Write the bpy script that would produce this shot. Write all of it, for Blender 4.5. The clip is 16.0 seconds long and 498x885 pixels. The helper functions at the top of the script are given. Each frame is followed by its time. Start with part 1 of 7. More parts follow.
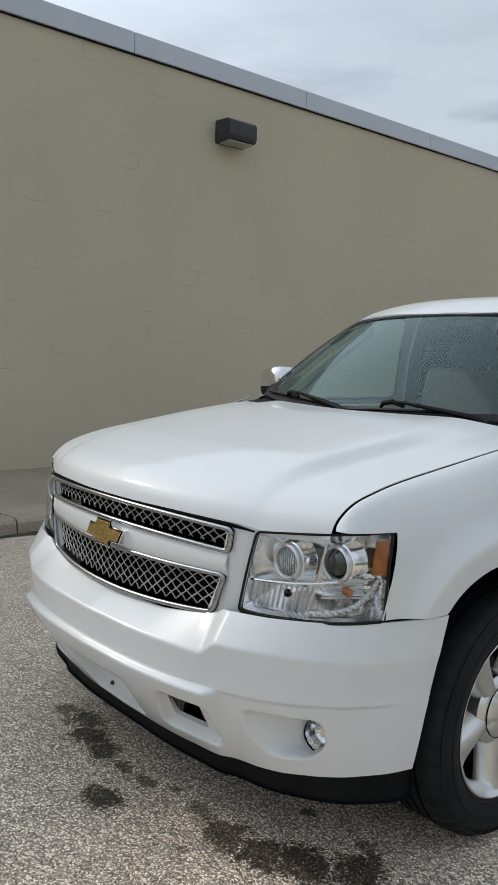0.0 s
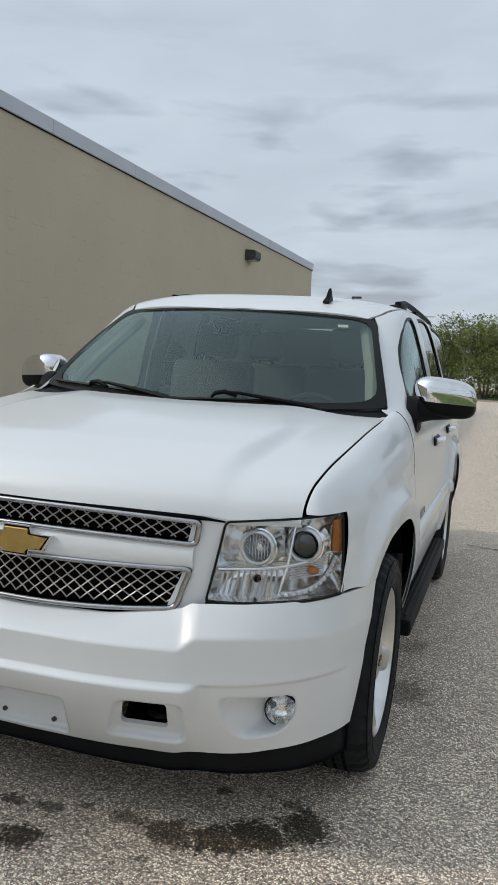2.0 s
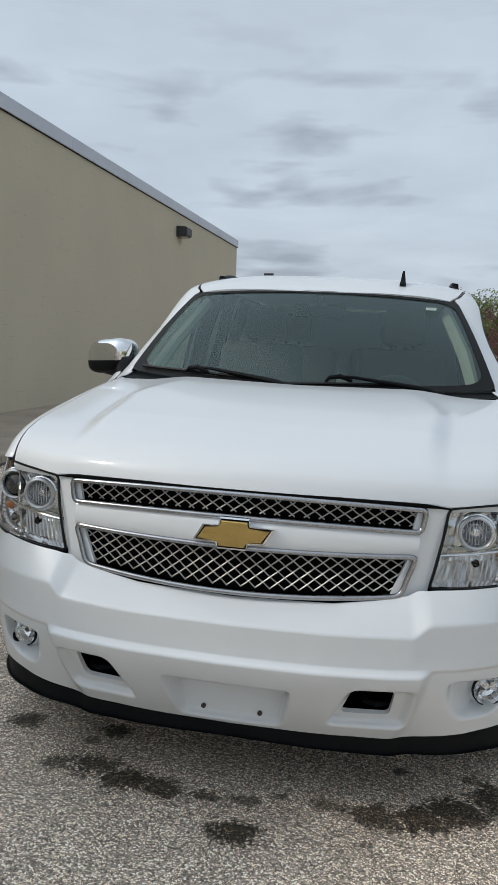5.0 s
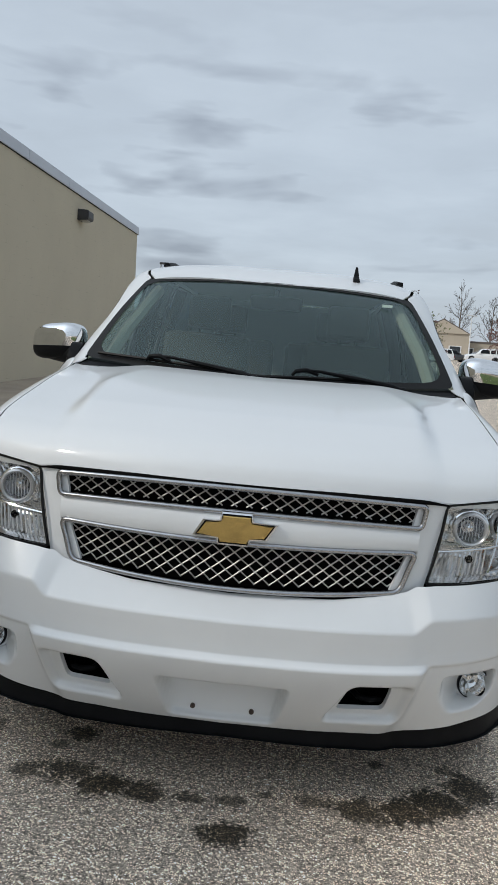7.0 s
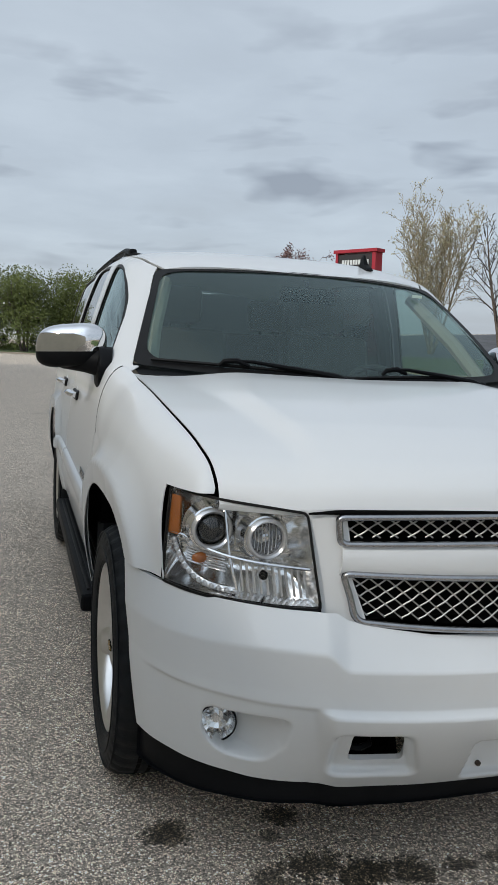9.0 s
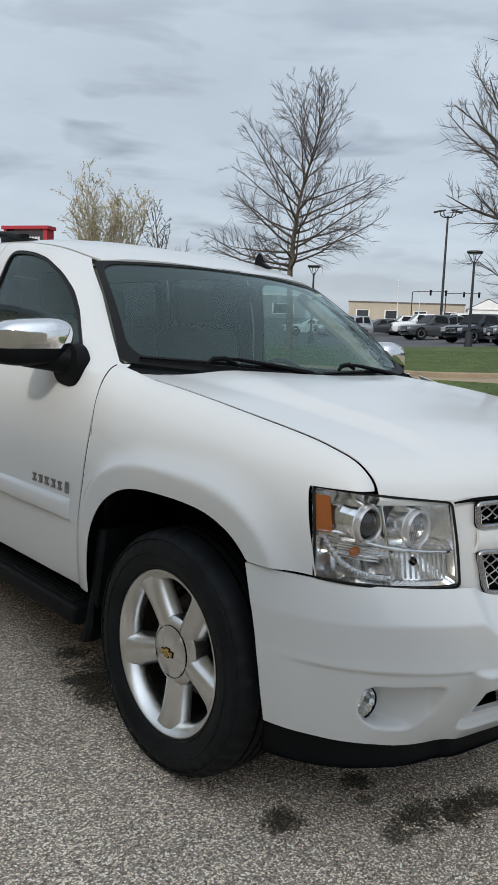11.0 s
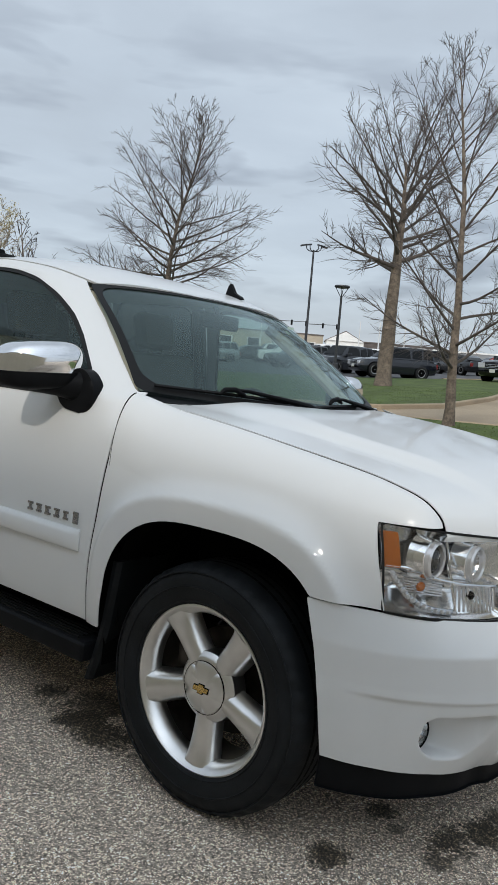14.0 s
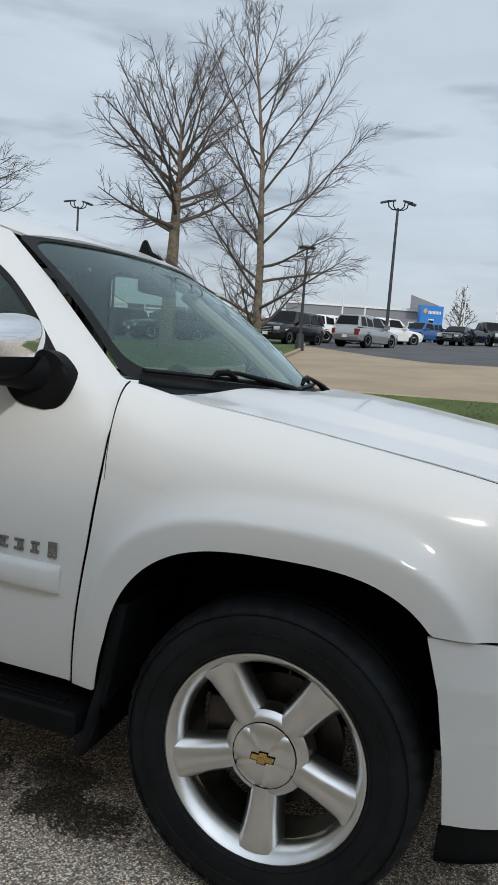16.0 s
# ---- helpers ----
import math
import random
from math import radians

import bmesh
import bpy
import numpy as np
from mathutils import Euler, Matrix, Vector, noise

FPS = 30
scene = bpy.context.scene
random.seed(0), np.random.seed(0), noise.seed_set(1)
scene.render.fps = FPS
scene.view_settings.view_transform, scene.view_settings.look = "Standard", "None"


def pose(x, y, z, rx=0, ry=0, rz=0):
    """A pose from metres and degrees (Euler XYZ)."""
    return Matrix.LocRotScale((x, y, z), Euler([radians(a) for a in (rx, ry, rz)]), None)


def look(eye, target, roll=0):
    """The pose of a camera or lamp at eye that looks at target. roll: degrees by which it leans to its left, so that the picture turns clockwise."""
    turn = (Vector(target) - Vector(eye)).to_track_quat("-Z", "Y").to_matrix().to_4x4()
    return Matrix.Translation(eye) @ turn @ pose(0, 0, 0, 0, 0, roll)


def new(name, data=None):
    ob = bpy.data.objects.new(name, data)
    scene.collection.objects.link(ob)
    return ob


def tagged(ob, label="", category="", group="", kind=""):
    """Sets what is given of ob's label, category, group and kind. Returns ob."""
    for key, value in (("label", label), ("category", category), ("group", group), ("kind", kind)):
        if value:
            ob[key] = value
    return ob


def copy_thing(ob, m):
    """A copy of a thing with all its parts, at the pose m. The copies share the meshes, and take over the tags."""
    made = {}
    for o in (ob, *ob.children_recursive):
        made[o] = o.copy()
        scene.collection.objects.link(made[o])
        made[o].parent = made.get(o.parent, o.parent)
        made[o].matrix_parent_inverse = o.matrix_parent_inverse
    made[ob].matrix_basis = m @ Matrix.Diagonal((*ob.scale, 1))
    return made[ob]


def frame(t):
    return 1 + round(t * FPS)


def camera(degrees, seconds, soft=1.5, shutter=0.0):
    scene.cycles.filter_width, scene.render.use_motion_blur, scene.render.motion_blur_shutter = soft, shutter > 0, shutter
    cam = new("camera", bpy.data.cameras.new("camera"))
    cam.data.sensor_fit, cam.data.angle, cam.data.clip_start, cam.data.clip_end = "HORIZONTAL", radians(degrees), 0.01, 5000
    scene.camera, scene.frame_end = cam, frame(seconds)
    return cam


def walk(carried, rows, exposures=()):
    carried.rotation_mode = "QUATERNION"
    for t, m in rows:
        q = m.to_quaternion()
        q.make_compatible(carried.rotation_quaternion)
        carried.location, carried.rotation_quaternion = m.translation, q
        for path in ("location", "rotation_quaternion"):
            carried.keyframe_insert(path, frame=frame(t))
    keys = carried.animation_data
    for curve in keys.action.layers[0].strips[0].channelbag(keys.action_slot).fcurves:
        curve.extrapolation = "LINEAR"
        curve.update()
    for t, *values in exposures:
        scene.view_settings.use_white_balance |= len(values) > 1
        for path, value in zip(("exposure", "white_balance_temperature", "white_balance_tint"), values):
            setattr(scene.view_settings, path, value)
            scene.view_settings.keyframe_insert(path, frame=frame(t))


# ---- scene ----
cam = camera(35.20, 16.0)
# The lot drains away from the wall: the car stands on a slight slope.
SLOPE_X, SLOPE_Y = -0.0257, 0.0023
UP = Vector((SLOPE_X, SLOPE_Y, 1)).normalized()
AX = (Vector((1, 0, 0)) - UP * UP.x).normalized()
CAR = Matrix((AX, UP.cross(AX), UP)).to_4x4()
PATH = [
    (0, (2.246, -1.209, 1.422), (0.747, 0.103, 1.250), 1.39),
    (0.5, (1.938, -1.365, 1.387), (0.711, 0.210, 1.260), 1.49),
    (1, (1.677, -1.502, 1.404), (0.707, 0.242, 1.276), 1.70),
    (1.5, (1.450, -1.711, 1.416), (0.702, 0.138, 1.271), 1.86),
    (2, (1.364, -1.830, 1.402), (0.745, 0.064, 1.230), 2.10),
    (2.5, (1.370, -1.930, 1.381), (0.830, -0.017, 1.159), 1.83),
    (3, (1.278, -1.984, 1.382), (0.786, -0.061, 1.134), 1.38),
    (3.5, (1.016, -2.072, 1.404), (0.532, -0.147, 1.163), 0.96),
    (4, (0.769, -2.065, 1.394), (0.285, -0.138, 1.165), 0.71),
    (4.2, (0.696, -2.016, 1.398), (0.208, -0.090, 1.172), 0.77),
    (6.3, (0.364, -2.087, 1.418), (0.200, -0.106, 1.197), 2.98),
    (6.5, (0.373, -2.074, 1.422), (0.187, -0.096, 1.196), 3.08),
    (7, (0.156, -2.023, 1.393), (0.053, -0.039, 1.161), 3.57),
    (7.5, (-0.195, -1.877, 1.411), (-0.176, 0.108, 1.169), 3.72),
    (8, (-0.600, -1.778, 1.414), (-0.404, 0.196, 1.159), 2.43),
    (8.5, (-0.948, -1.610, 1.393), (-0.523, 0.327, 1.134), 2.38),
    (9, (-1.245, -1.480, 1.419), (-0.675, 0.420, 1.164), 1.55),
    (9.2, (-1.443, -1.437, 1.420), (-0.753, 0.421, 1.156), 1.76),
    (11.3, (-2.412, -0.867, 1.450), (-1.026, 0.548, 1.171), 2.03),
    (11.5, (-2.446, -0.805, 1.448), (-1.009, 0.559, 1.175), 2.26),
    (12, (-2.556, -0.689, 1.473), (-1.091, 0.651, 1.231), 3.55),
    (12.5, (-2.677, -0.626, 1.479), (-1.279, 0.785, 1.243), 4.30),
    (13, (-2.783, -0.605, 1.473), (-1.420, 0.842, 1.252), 4.66),
    (13.5, (-2.799, -0.622, 1.471), (-1.380, 0.771, 1.258), 4.78),
    (14, (-2.768, -0.548, 1.450), (-1.215, 0.697, 1.251), 4.75),
    (14.5, (-2.691, -0.435, 1.454), (-1.027, 0.653, 1.239), 4.58),
    (15, (-2.685, -0.215, 1.418), (-0.922, 0.705, 1.199), 4.35),
    (15.5, (-2.720, 0.089, 1.431), (-0.896, 0.875, 1.195), 4.02),
    (16, (-2.712, 0.428, 1.439), (-0.865, 1.153, 1.191), 4.32),
]
walk(cam, [(t, look(eye, target, roll)) for t, eye, target, roll in PATH], exposures=[(0.0, 0.06, 6700, 10), (3.5, 0.02, 6620, 10), (6.5, -0.02, 6580, 10), (9.0, -0.07, 6600, 10), (12.0, 0.03, 6600, 10), (16.0, 0.03, 6620, 10)])

# ---- light: a bright overcast sky with streaks of darker cloud, and a veiled sun ----
SUN_AZ, SUN_EL = 244.0, 35.7  # clockwise from +y
world = bpy.data.worlds.new("overcast_sky")
scene.world = world
world.use_nodes = True
wt = world.node_tree


def wnode(kind, **sets):
    n = wt.nodes.new(kind)
    for k, v in sets.items():
        if k in n.inputs:
            n.inputs[k].default_value = v
    return n


sky = wnode("ShaderNodeTexSky")
sky.sky_type, sky.sun_disc = "NISHITA", False
sky.sun_elevation, sky.sun_rotation = radians(SUN_EL), radians(SUN_AZ)
sky.air_density, sky.dust_density = 1.0, 2.0
co = wnode("ShaderNodeTexCoord")
sep = wnode("ShaderNodeSeparateXYZ")
wt.links.new(co.outputs["Generated"], sep.inputs[0])


def wmath(op, a, b=0.0, clamp=False):
    n = wt.nodes.new("ShaderNodeMath")
    n.operation, n.use_clamp = op, clamp
    for i, v in enumerate((a, b)):
        if isinstance(v, (int, float)):
            n.inputs[i].default_value = v
        else:
            wt.links.new(v, n.inputs[i])
    return n.outputs[0]


# cloud layer seen in perspective: the view direction divided by its height
up = wmath("MAXIMUM", sep.outputs[2], 0.0)
den = wmath("ADD", up, 0.10)
cx, cy = wmath("DIVIDE", sep.outputs[0], den), wmath("DIVIDE", sep.outputs[1], den)
vec = wnode("ShaderNodeCombineXYZ")
wt.links.new(cx, vec.inputs[0]), wt.links.new(cy, vec.inputs[1])
big = wnode("ShaderNodeTexNoise", Scale=0.55, Detail=4.0, Roughness=0.5, Distortion=0.4)
fine = wnode("ShaderNodeTexNoise", Scale=1.7, Detail=6.0, Roughness=0.55, Distortion=0.2)
wt.links.new(vec.outputs[0], big.inputs["Vector"]), wt.links.new(vec.outputs[0], fine.inputs["Vector"])
tone = wmath("ADD", wmath("MULTIPLY", big.outputs[0], 0.5), wmath("MULTIPLY", fine.outputs[0], 0.5))
ramp = wnode("ShaderNodeValToRGB")
e = ramp.color_ramp.elements
e[0].position, e[0].color = 0.36, (0.51, 0.585, 0.67, 1)
e[1].position, e[1].color = 0.66, (0.63, 0.725, 0.825, 1)
mid = e.new(0.47)
mid.color = (0.545, 0.63, 0.725, 1)
wt.links.new(tone, ramp.inputs[0])
# long grey cloud bars low in the sky
bars = wnode("ShaderNodeCombineXYZ")
for k, m in enumerate((4.2, 4.2, 18.0)):
    wt.links.new(wmath("MULTIPLY", sep.outputs[k], m), bars.inputs[k])
streak = wnode("ShaderNodeTexNoise", Scale=1.35, Detail=3.5, Roughness=0.5, Distortion=0.2)
wt.links.new(bars.outputs[0], streak.inputs["Vector"])
amount = wmath("MULTIPLY", wmath("SUBTRACT", streak.outputs[0], 0.52), 6.0, True)
band = wmath("MULTIPLY", wmath("MULTIPLY", wmath("SUBTRACT", up, 0.03), 14.0, True), wmath("MULTIPLY", wmath("SUBTRACT", 0.42, up), 6.0, True))
low = wnode("ShaderNodeMix")
low.data_type = "RGBA"
wt.links.new(wmath("MULTIPLY", amount, wmath("MULTIPLY", band, 0.95)), low.inputs[0])
wt.links.new(ramp.outputs[0], low.inputs[6])
low.inputs[7].default_value = (0.33, 0.38, 0.455, 1)
# the cloud deck brightens with height
lift = wmath("ADD", wmath("MULTIPLY", up, 0.02), 0.98)
# thin cloud glows round the veiled sun
sunward = wnode("ShaderNodeVectorMath")
sunward.operation = "DOT_PRODUCT"
sunward.inputs[1].default_value = (math.sin(radians(SUN_AZ)) * math.cos(radians(SUN_EL)), math.cos(radians(SUN_AZ)) * math.cos(radians(SUN_EL)), math.sin(radians(SUN_EL)))
wt.links.new(co.outputs["Generated"], sunward.inputs[0])
glow = wmath("MULTIPLY", wmath("POWER", wmath("MAXIMUM", sunward.outputs["Value"], 0.0), 4.0), 1.5)
lift = wmath("ADD", lift, glow)
bright = wnode("ShaderNodeVectorMath")
bright.operation = "SCALE"
wt.links.new(low.outputs[2], bright.inputs[0]), wt.links.new(lift, bright.inputs["Scale"])
haze = wnode("ShaderNodeMix")
haze.data_type = "RGBA"
wt.links.new(wmath("MULTIPLY", wmath("SUBTRACT", 0.12, up, True), 6.0, True), haze.inputs[0])
wt.links.new(bright.outputs[0], haze.inputs[6])
haze.inputs[7].default_value = (0.46, 0.515, 0.59, 1)
bg = wt.nodes["Background"]
bg_sky = wnode("ShaderNodeBackground", Strength=0.015)
wt.links.new(sky.outputs[0], bg_sky.inputs[0])
wt.links.new(haze.outputs[2], bg.inputs[0])
bg.inputs[1].default_value = 0.90
both = wnode("ShaderNodeAddShader")
wt.links.new(bg.outputs[0], both.inputs[0]), wt.links.new(bg_sky.outputs[0], both.inputs[1])
wt.links.new(both.outputs[0], wt.nodes["World Output"].inputs[0])

sun = new("sun", bpy.data.lights.new("sun", "SUN"))
sun.data.energy, sun.data.angle, sun.data.color = 1.25, radians(2.5), (1.0, 0.935, 0.84)
saz, sel = radians(SUN_AZ), radians(SUN_EL)
sun.matrix_world = look((30 * math.sin(saz) * math.cos(sel), 30 * math.cos(saz) * math.cos(sel), 30 * math.sin(sel)), (0, 0, 0))

# ---- materials ----
def material(name, colour, rough=0.5, metal=0.0, vary=0.0, scale=8.0, bump=0.0, bump_scale=60.0, coat=0.0, spec=0.5, fine=0.0, island=0.0):
    """A principled material: broad variation of the colour (vary), grain (fine), relief (bump)."""
    m = bpy.data.materials.new(name)
    m.use_nodes = True
    t = m.node_tree
    b = t.nodes["Principled BSDF"]
    b.inputs["Roughness"].default_value, b.inputs["Metallic"].default_value = rough, metal
    b.inputs["Coat Weight"].default_value, b.inputs["Coat Roughness"].default_value = coat, 0.03
    b.inputs["Specular IOR Level"].default_value = spec
    b.inputs["Base Color"].default_value = (*colour, 1)
    if not (vary or bump or fine):
        return m
    c = t.nodes.new("ShaderNodeTexCoord")
    out = None
    for amount, sc, det in ((vary, scale, 5.0), (fine, bump_scale, 2.0)):
        if not amount:
            continue
        n = t.nodes.new("ShaderNodeTexNoise")
        n.inputs["Scale"].default_value, n.inputs["Detail"].default_value = sc, det
        t.links.new(c.outputs["Object"], n.inputs["Vector"])
        r = t.nodes.new("ShaderNodeMapRange")
        r.inputs["From Min"].default_value, r.inputs["From Max"].default_value = 0.3, 0.7
        r.inputs["To Min"].default_value, r.inputs["To Max"].default_value = 1 - amount, 1 + amount
        t.links.new(n.outputs["Fac"], r.inputs["Value"])
        s = t.nodes.new("ShaderNodeVectorMath")
        s.operation = "SCALE"
        if out is None:
            s.inputs[0].default_value = colour
        else:
            t.links.new(out, s.inputs[0])
        t.links.new(r.outputs[0], s.inputs["Scale"])
        out = s.outputs[0]
    if out is not None:
        t.links.new(out, b.inputs["Base Color"])
    if bump:
        n = t.nodes.new("ShaderNodeTexNoise")
        n.inputs["Scale"].default_value, n.inputs["Detail"].default_value = bump_scale, 4.0
        t.links.new(c.outputs["Object"], n.inputs["Vector"])
        bp = t.nodes.new("ShaderNodeBump")
        bp.inputs["Strength"].default_value, bp.inputs["Distance"].default_value = bump, 0.01
        t.links.new(n.outputs["Fac"], bp.inputs["Height"])
        t.links.new(bp.outputs[0], b.inputs["Normal"])
    return m


def glass(name, tint, gloss=1.0, rough=0.0, dust_haze=0.0):
    """A thin pane: tinted see-through, mirror-like by Fresnel."""
    m = bpy.data.materials.new(name)
    m.use_nodes = True
    t = m.node_tree
    t.nodes.remove(t.nodes["Principled BSDF"])
    see, shine, mix, fres = (t.nodes.new(k) for k in ("ShaderNodeBsdfTransparent", "ShaderNodeBsdfGlossy", "ShaderNodeMixShader", "ShaderNodeLayerWeight"))
    power, scale = t.nodes.new("ShaderNodeMath"), t.nodes.new("ShaderNodeMath")
    power.operation, scale.operation = "POWER", "MULTIPLY_ADD"
    power.inputs[1].default_value, scale.inputs[1].default_value, scale.inputs[2].default_value = 5.0, 0.955, 0.045
    see.inputs[0].default_value = (*tint, 1)
    shine.inputs[0].default_value, shine.inputs["Roughness"].default_value = (*gloss, 1) if isinstance(gloss, tuple) else (gloss, gloss, gloss, 1), rough
    fres.inputs[0].default_value = 0.5
    t.links.new(fres.outputs["Facing"], power.inputs[0]), t.links.new(power.outputs[0], scale.inputs[0])
    t.links.new(scale.outputs[0], mix.inputs[0]), t.links.new(see.outputs[0], mix.inputs[1]), t.links.new(shine.outputs[0], mix.inputs[2])
    out = mix.outputs[0]
    if dust_haze:  # a thin film of dust, its teal also painting the sky's haze on the pane
        film, over, n = t.nodes.new("ShaderNodeBsdfDiffuse"), t.nodes.new("ShaderNodeMixShader"), t.nodes.new("ShaderNodeTexNoise")
        film.inputs[0].default_value = (0.32, 0.45, 0.47, 1)
        c, r = t.nodes.new("ShaderNodeTexCoord"), t.nodes.new("ShaderNodeMapRange")
        n.inputs["Scale"].default_value, n.inputs["Detail"].default_value = 3.0, 5.0
        r.inputs["To Min"].default_value, r.inputs["To Max"].default_value = dust_haze * 0.6, dust_haze * 1.4
        t.links.new(c.outputs["Object"], n.inputs["Vector"]), t.links.new(n.outputs["Fac"], r.inputs["Value"]), t.links.new(r.outputs[0], over.inputs[0])
        t.links.new(mix.outputs[0], over.inputs[1]), t.links.new(film.outputs[0], over.inputs[2])
        out = over.outputs[0]
    t.links.new(out, t.nodes["Material Output"].inputs[0])
    return m


PAINT = material("white_car_paint", (0.715, 0.73, 0.735), 0.48, vary=0.012, scale=1.6, bump=0.006, bump_scale=700, coat=0.7)
PAINT.node_tree.nodes["Principled BSDF"].inputs["Coat Roughness"].default_value = 0.08
BUMPER = material("white_bumper_plastic", (0.70, 0.715, 0.72), 0.34, vary=0.02, scale=5, bump=0.006, bump_scale=600, coat=0.7)
CHROME = material("chrome", (0.82, 0.82, 0.83), 0.06, 1.0, vary=0.04, scale=20)
CHROME_WORN = material("worn_chrome_mesh", (0.52, 0.52, 0.51), 0.50, 1.0, vary=0.15, scale=40)
SATIN = material("satin_chrome", (0.40, 0.40, 0.41), 0.26, 1.0, vary=0.08, scale=30, bump=0.02, bump_scale=90)
ALLOY = material("brushed_alloy", (0.74, 0.735, 0.72), 0.28, 1.0, vary=0.06, scale=14, bump=0.02, bump_scale=160)
GOLD = material("gold_emblem", (0.60, 0.42, 0.15), 0.26, 0.9, vary=0.12, scale=22, bump=0.03, bump_scale=90)
BLACK = material("black_trim_plastic", (0.0065, 0.0070, 0.0080), 0.5, vary=0.2, scale=12, bump=0.03, bump_scale=300, spec=0.09)
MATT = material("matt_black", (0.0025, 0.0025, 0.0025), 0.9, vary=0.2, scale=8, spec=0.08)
GASKET = material("rubber_gasket", (0.006, 0.006, 0.006), 0.5, vary=0.2, scale=30, spec=0.25)
TYRE = material("tyre_rubber", (0.0085, 0.0100, 0.0115), 0.58, vary=0.45, scale=9, bump=0.14, bump_scale=120, spec=0.2)
IRON = material("rusty_brake_iron", (0.07, 0.06, 0.053), 0.45, 0.8, vary=0.4, scale=16)
AMBER = material("amber_plastic", (0.36, 0.105, 0.018), 0.25, vary=0.12, scale=40, coat=0.5)
REFLECTOR = material("lamp_reflector", (0.90, 0.90, 0.90), 0.16, 1.0, vary=0.03, scale=30, bump=0.10, bump_scale=18)
BOWL = material("lamp_bowl_metal", (0.55, 0.55, 0.56), 0.16, 1.0, vary=0.1, scale=40, bump=0.3, bump_scale=60)
LAMP_GREY = material("lamp_grey_plastic", (0.66, 0.66, 0.67), 0.22, 0.6, vary=0.1, scale=40)
LENS_DARK = glass("projector_glass", (0.16, 0.17, 0.19), 1.0)
LENS = glass("clear_lamp_lens", (0.93, 0.94, 0.94), 0.9)
WINDSCREEN = glass("windscreen_glass", (0.50, 0.62, 0.60), (0.85, 1.0, 1.0), dust_haze=0.085)
SIDE_GLASS = glass("side_glass", (0.58, 0.68, 0.64), (0.85, 1.0, 0.99), dust_haze=0.03)
PRIVACY = glass("privacy_glass", (0.05, 0.055, 0.055), 1.0)
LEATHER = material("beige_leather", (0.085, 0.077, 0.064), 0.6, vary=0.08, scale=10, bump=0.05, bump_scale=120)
DASH = material("grey_dash_vinyl", (0.045, 0.046, 0.046), 0.7, vary=0.12, scale=8, bump=0.05, bump_scale=200)
TRIM_BEIGE = material("beige_trim", (0.42, 0.40, 0.32), 0.7, vary=0.06, scale=6)
SILVER = material("silver_letter", (0.30, 0.30, 0.31), 0.25, 0.9, vary=0.08, scale=30)
SCREW = material("rusty_screw", (0.07, 0.05, 0.04), 0.6, 0.4, vary=0.4, scale=120)

# ---- mesh helpers ----
def link(name, verts, faces, mat, parent=None, smooth=True, label="", thick=0.0):
    me = bpy.data.meshes.new(name)
    me.from_pydata([tuple(map(float, v)) for v in verts], [], [tuple(map(int, f)) for f in faces])
    me.materials.append(mat)
    if smooth:
        me.shade_smooth()
    ob = new(name, me)
    if parent is not None:
        ob.parent = parent
    if label:
        ob["label"] = label
    if thick:
        hem(me, thick)
    return ob


def hem(me, depth):
    """Folds the rim of a sheet inwards, with a crisp edge."""
    bm = bmesh.new()
    bm.from_mesh(me)
    bm.normal_update()
    made = {}
    for e in [e for e in bm.edges if len(e.link_faces) == 1]:
        loop = next(l for l in e.link_faces[0].loops if l.edge == e)
        p, q = loop.vert, loop.link_loop_next.vert
        for v in (p, q):
            if v not in made:
                made[v] = (bm.verts.new(v.co), bm.verts.new(v.co - v.normal * depth))
        f = bm.faces.new((made[q][0], made[p][0], made[p][1], made[q][1]))
        f.smooth = True
    bm.to_mesh(me)
    bm.free()


def part(name, bm, mat, parent, label="", smooth=True, angle=35):
    me = bpy.data.meshes.new(name)
    bm.normal_update()
    for f in bm.faces:
        f.smooth = smooth
    if smooth:
        for e in bm.edges:
            if len(e.link_faces) == 2 and e.calc_face_angle(0) > radians(angle):
                e.smooth = False
    bm.to_mesh(me)
    bm.free()
    me.materials.append(mat)
    ob = new(name, me)
    if parent is not None:
        ob.parent = parent
    if label:
        ob["label"] = label
    return ob


def empty(name, m=None, parent=None):
    ob = new(name)
    if parent is not None:
        ob.parent = parent
    if m is not None:
        ob.matrix_basis = m
    return ob


def add_box(bm, a, b, m=None, bevel=0.0, seg=2):
    """A box from corner a to corner b, its edges rounded."""
    a, b = Vector(a), Vector(b)
    tmp = bmesh.new()
    bmesh.ops.create_cube(tmp, size=1)
    for v in tmp.verts:
        v.co = Vector(((a[i] + b[i]) / 2 + v.co[i] * (b[i] - a[i]) for i in range(3)))
    if bevel:
        bmesh.ops.bevel(tmp, geom=tmp.edges[:], offset=bevel, segments=seg, affect="EDGES", profile=0.6)
    return merge(bm, tmp, m)


def merge(bm, tmp, m=None):
    if m is not None:
        bmesh.ops.transform(tmp, matrix=m, verts=tmp.verts)
    me = bpy.data.meshes.new("tmp")
    tmp.to_mesh(me)
    tmp.free()
    bm.from_mesh(me)
    bpy.data.meshes.remove(me)
    return bm


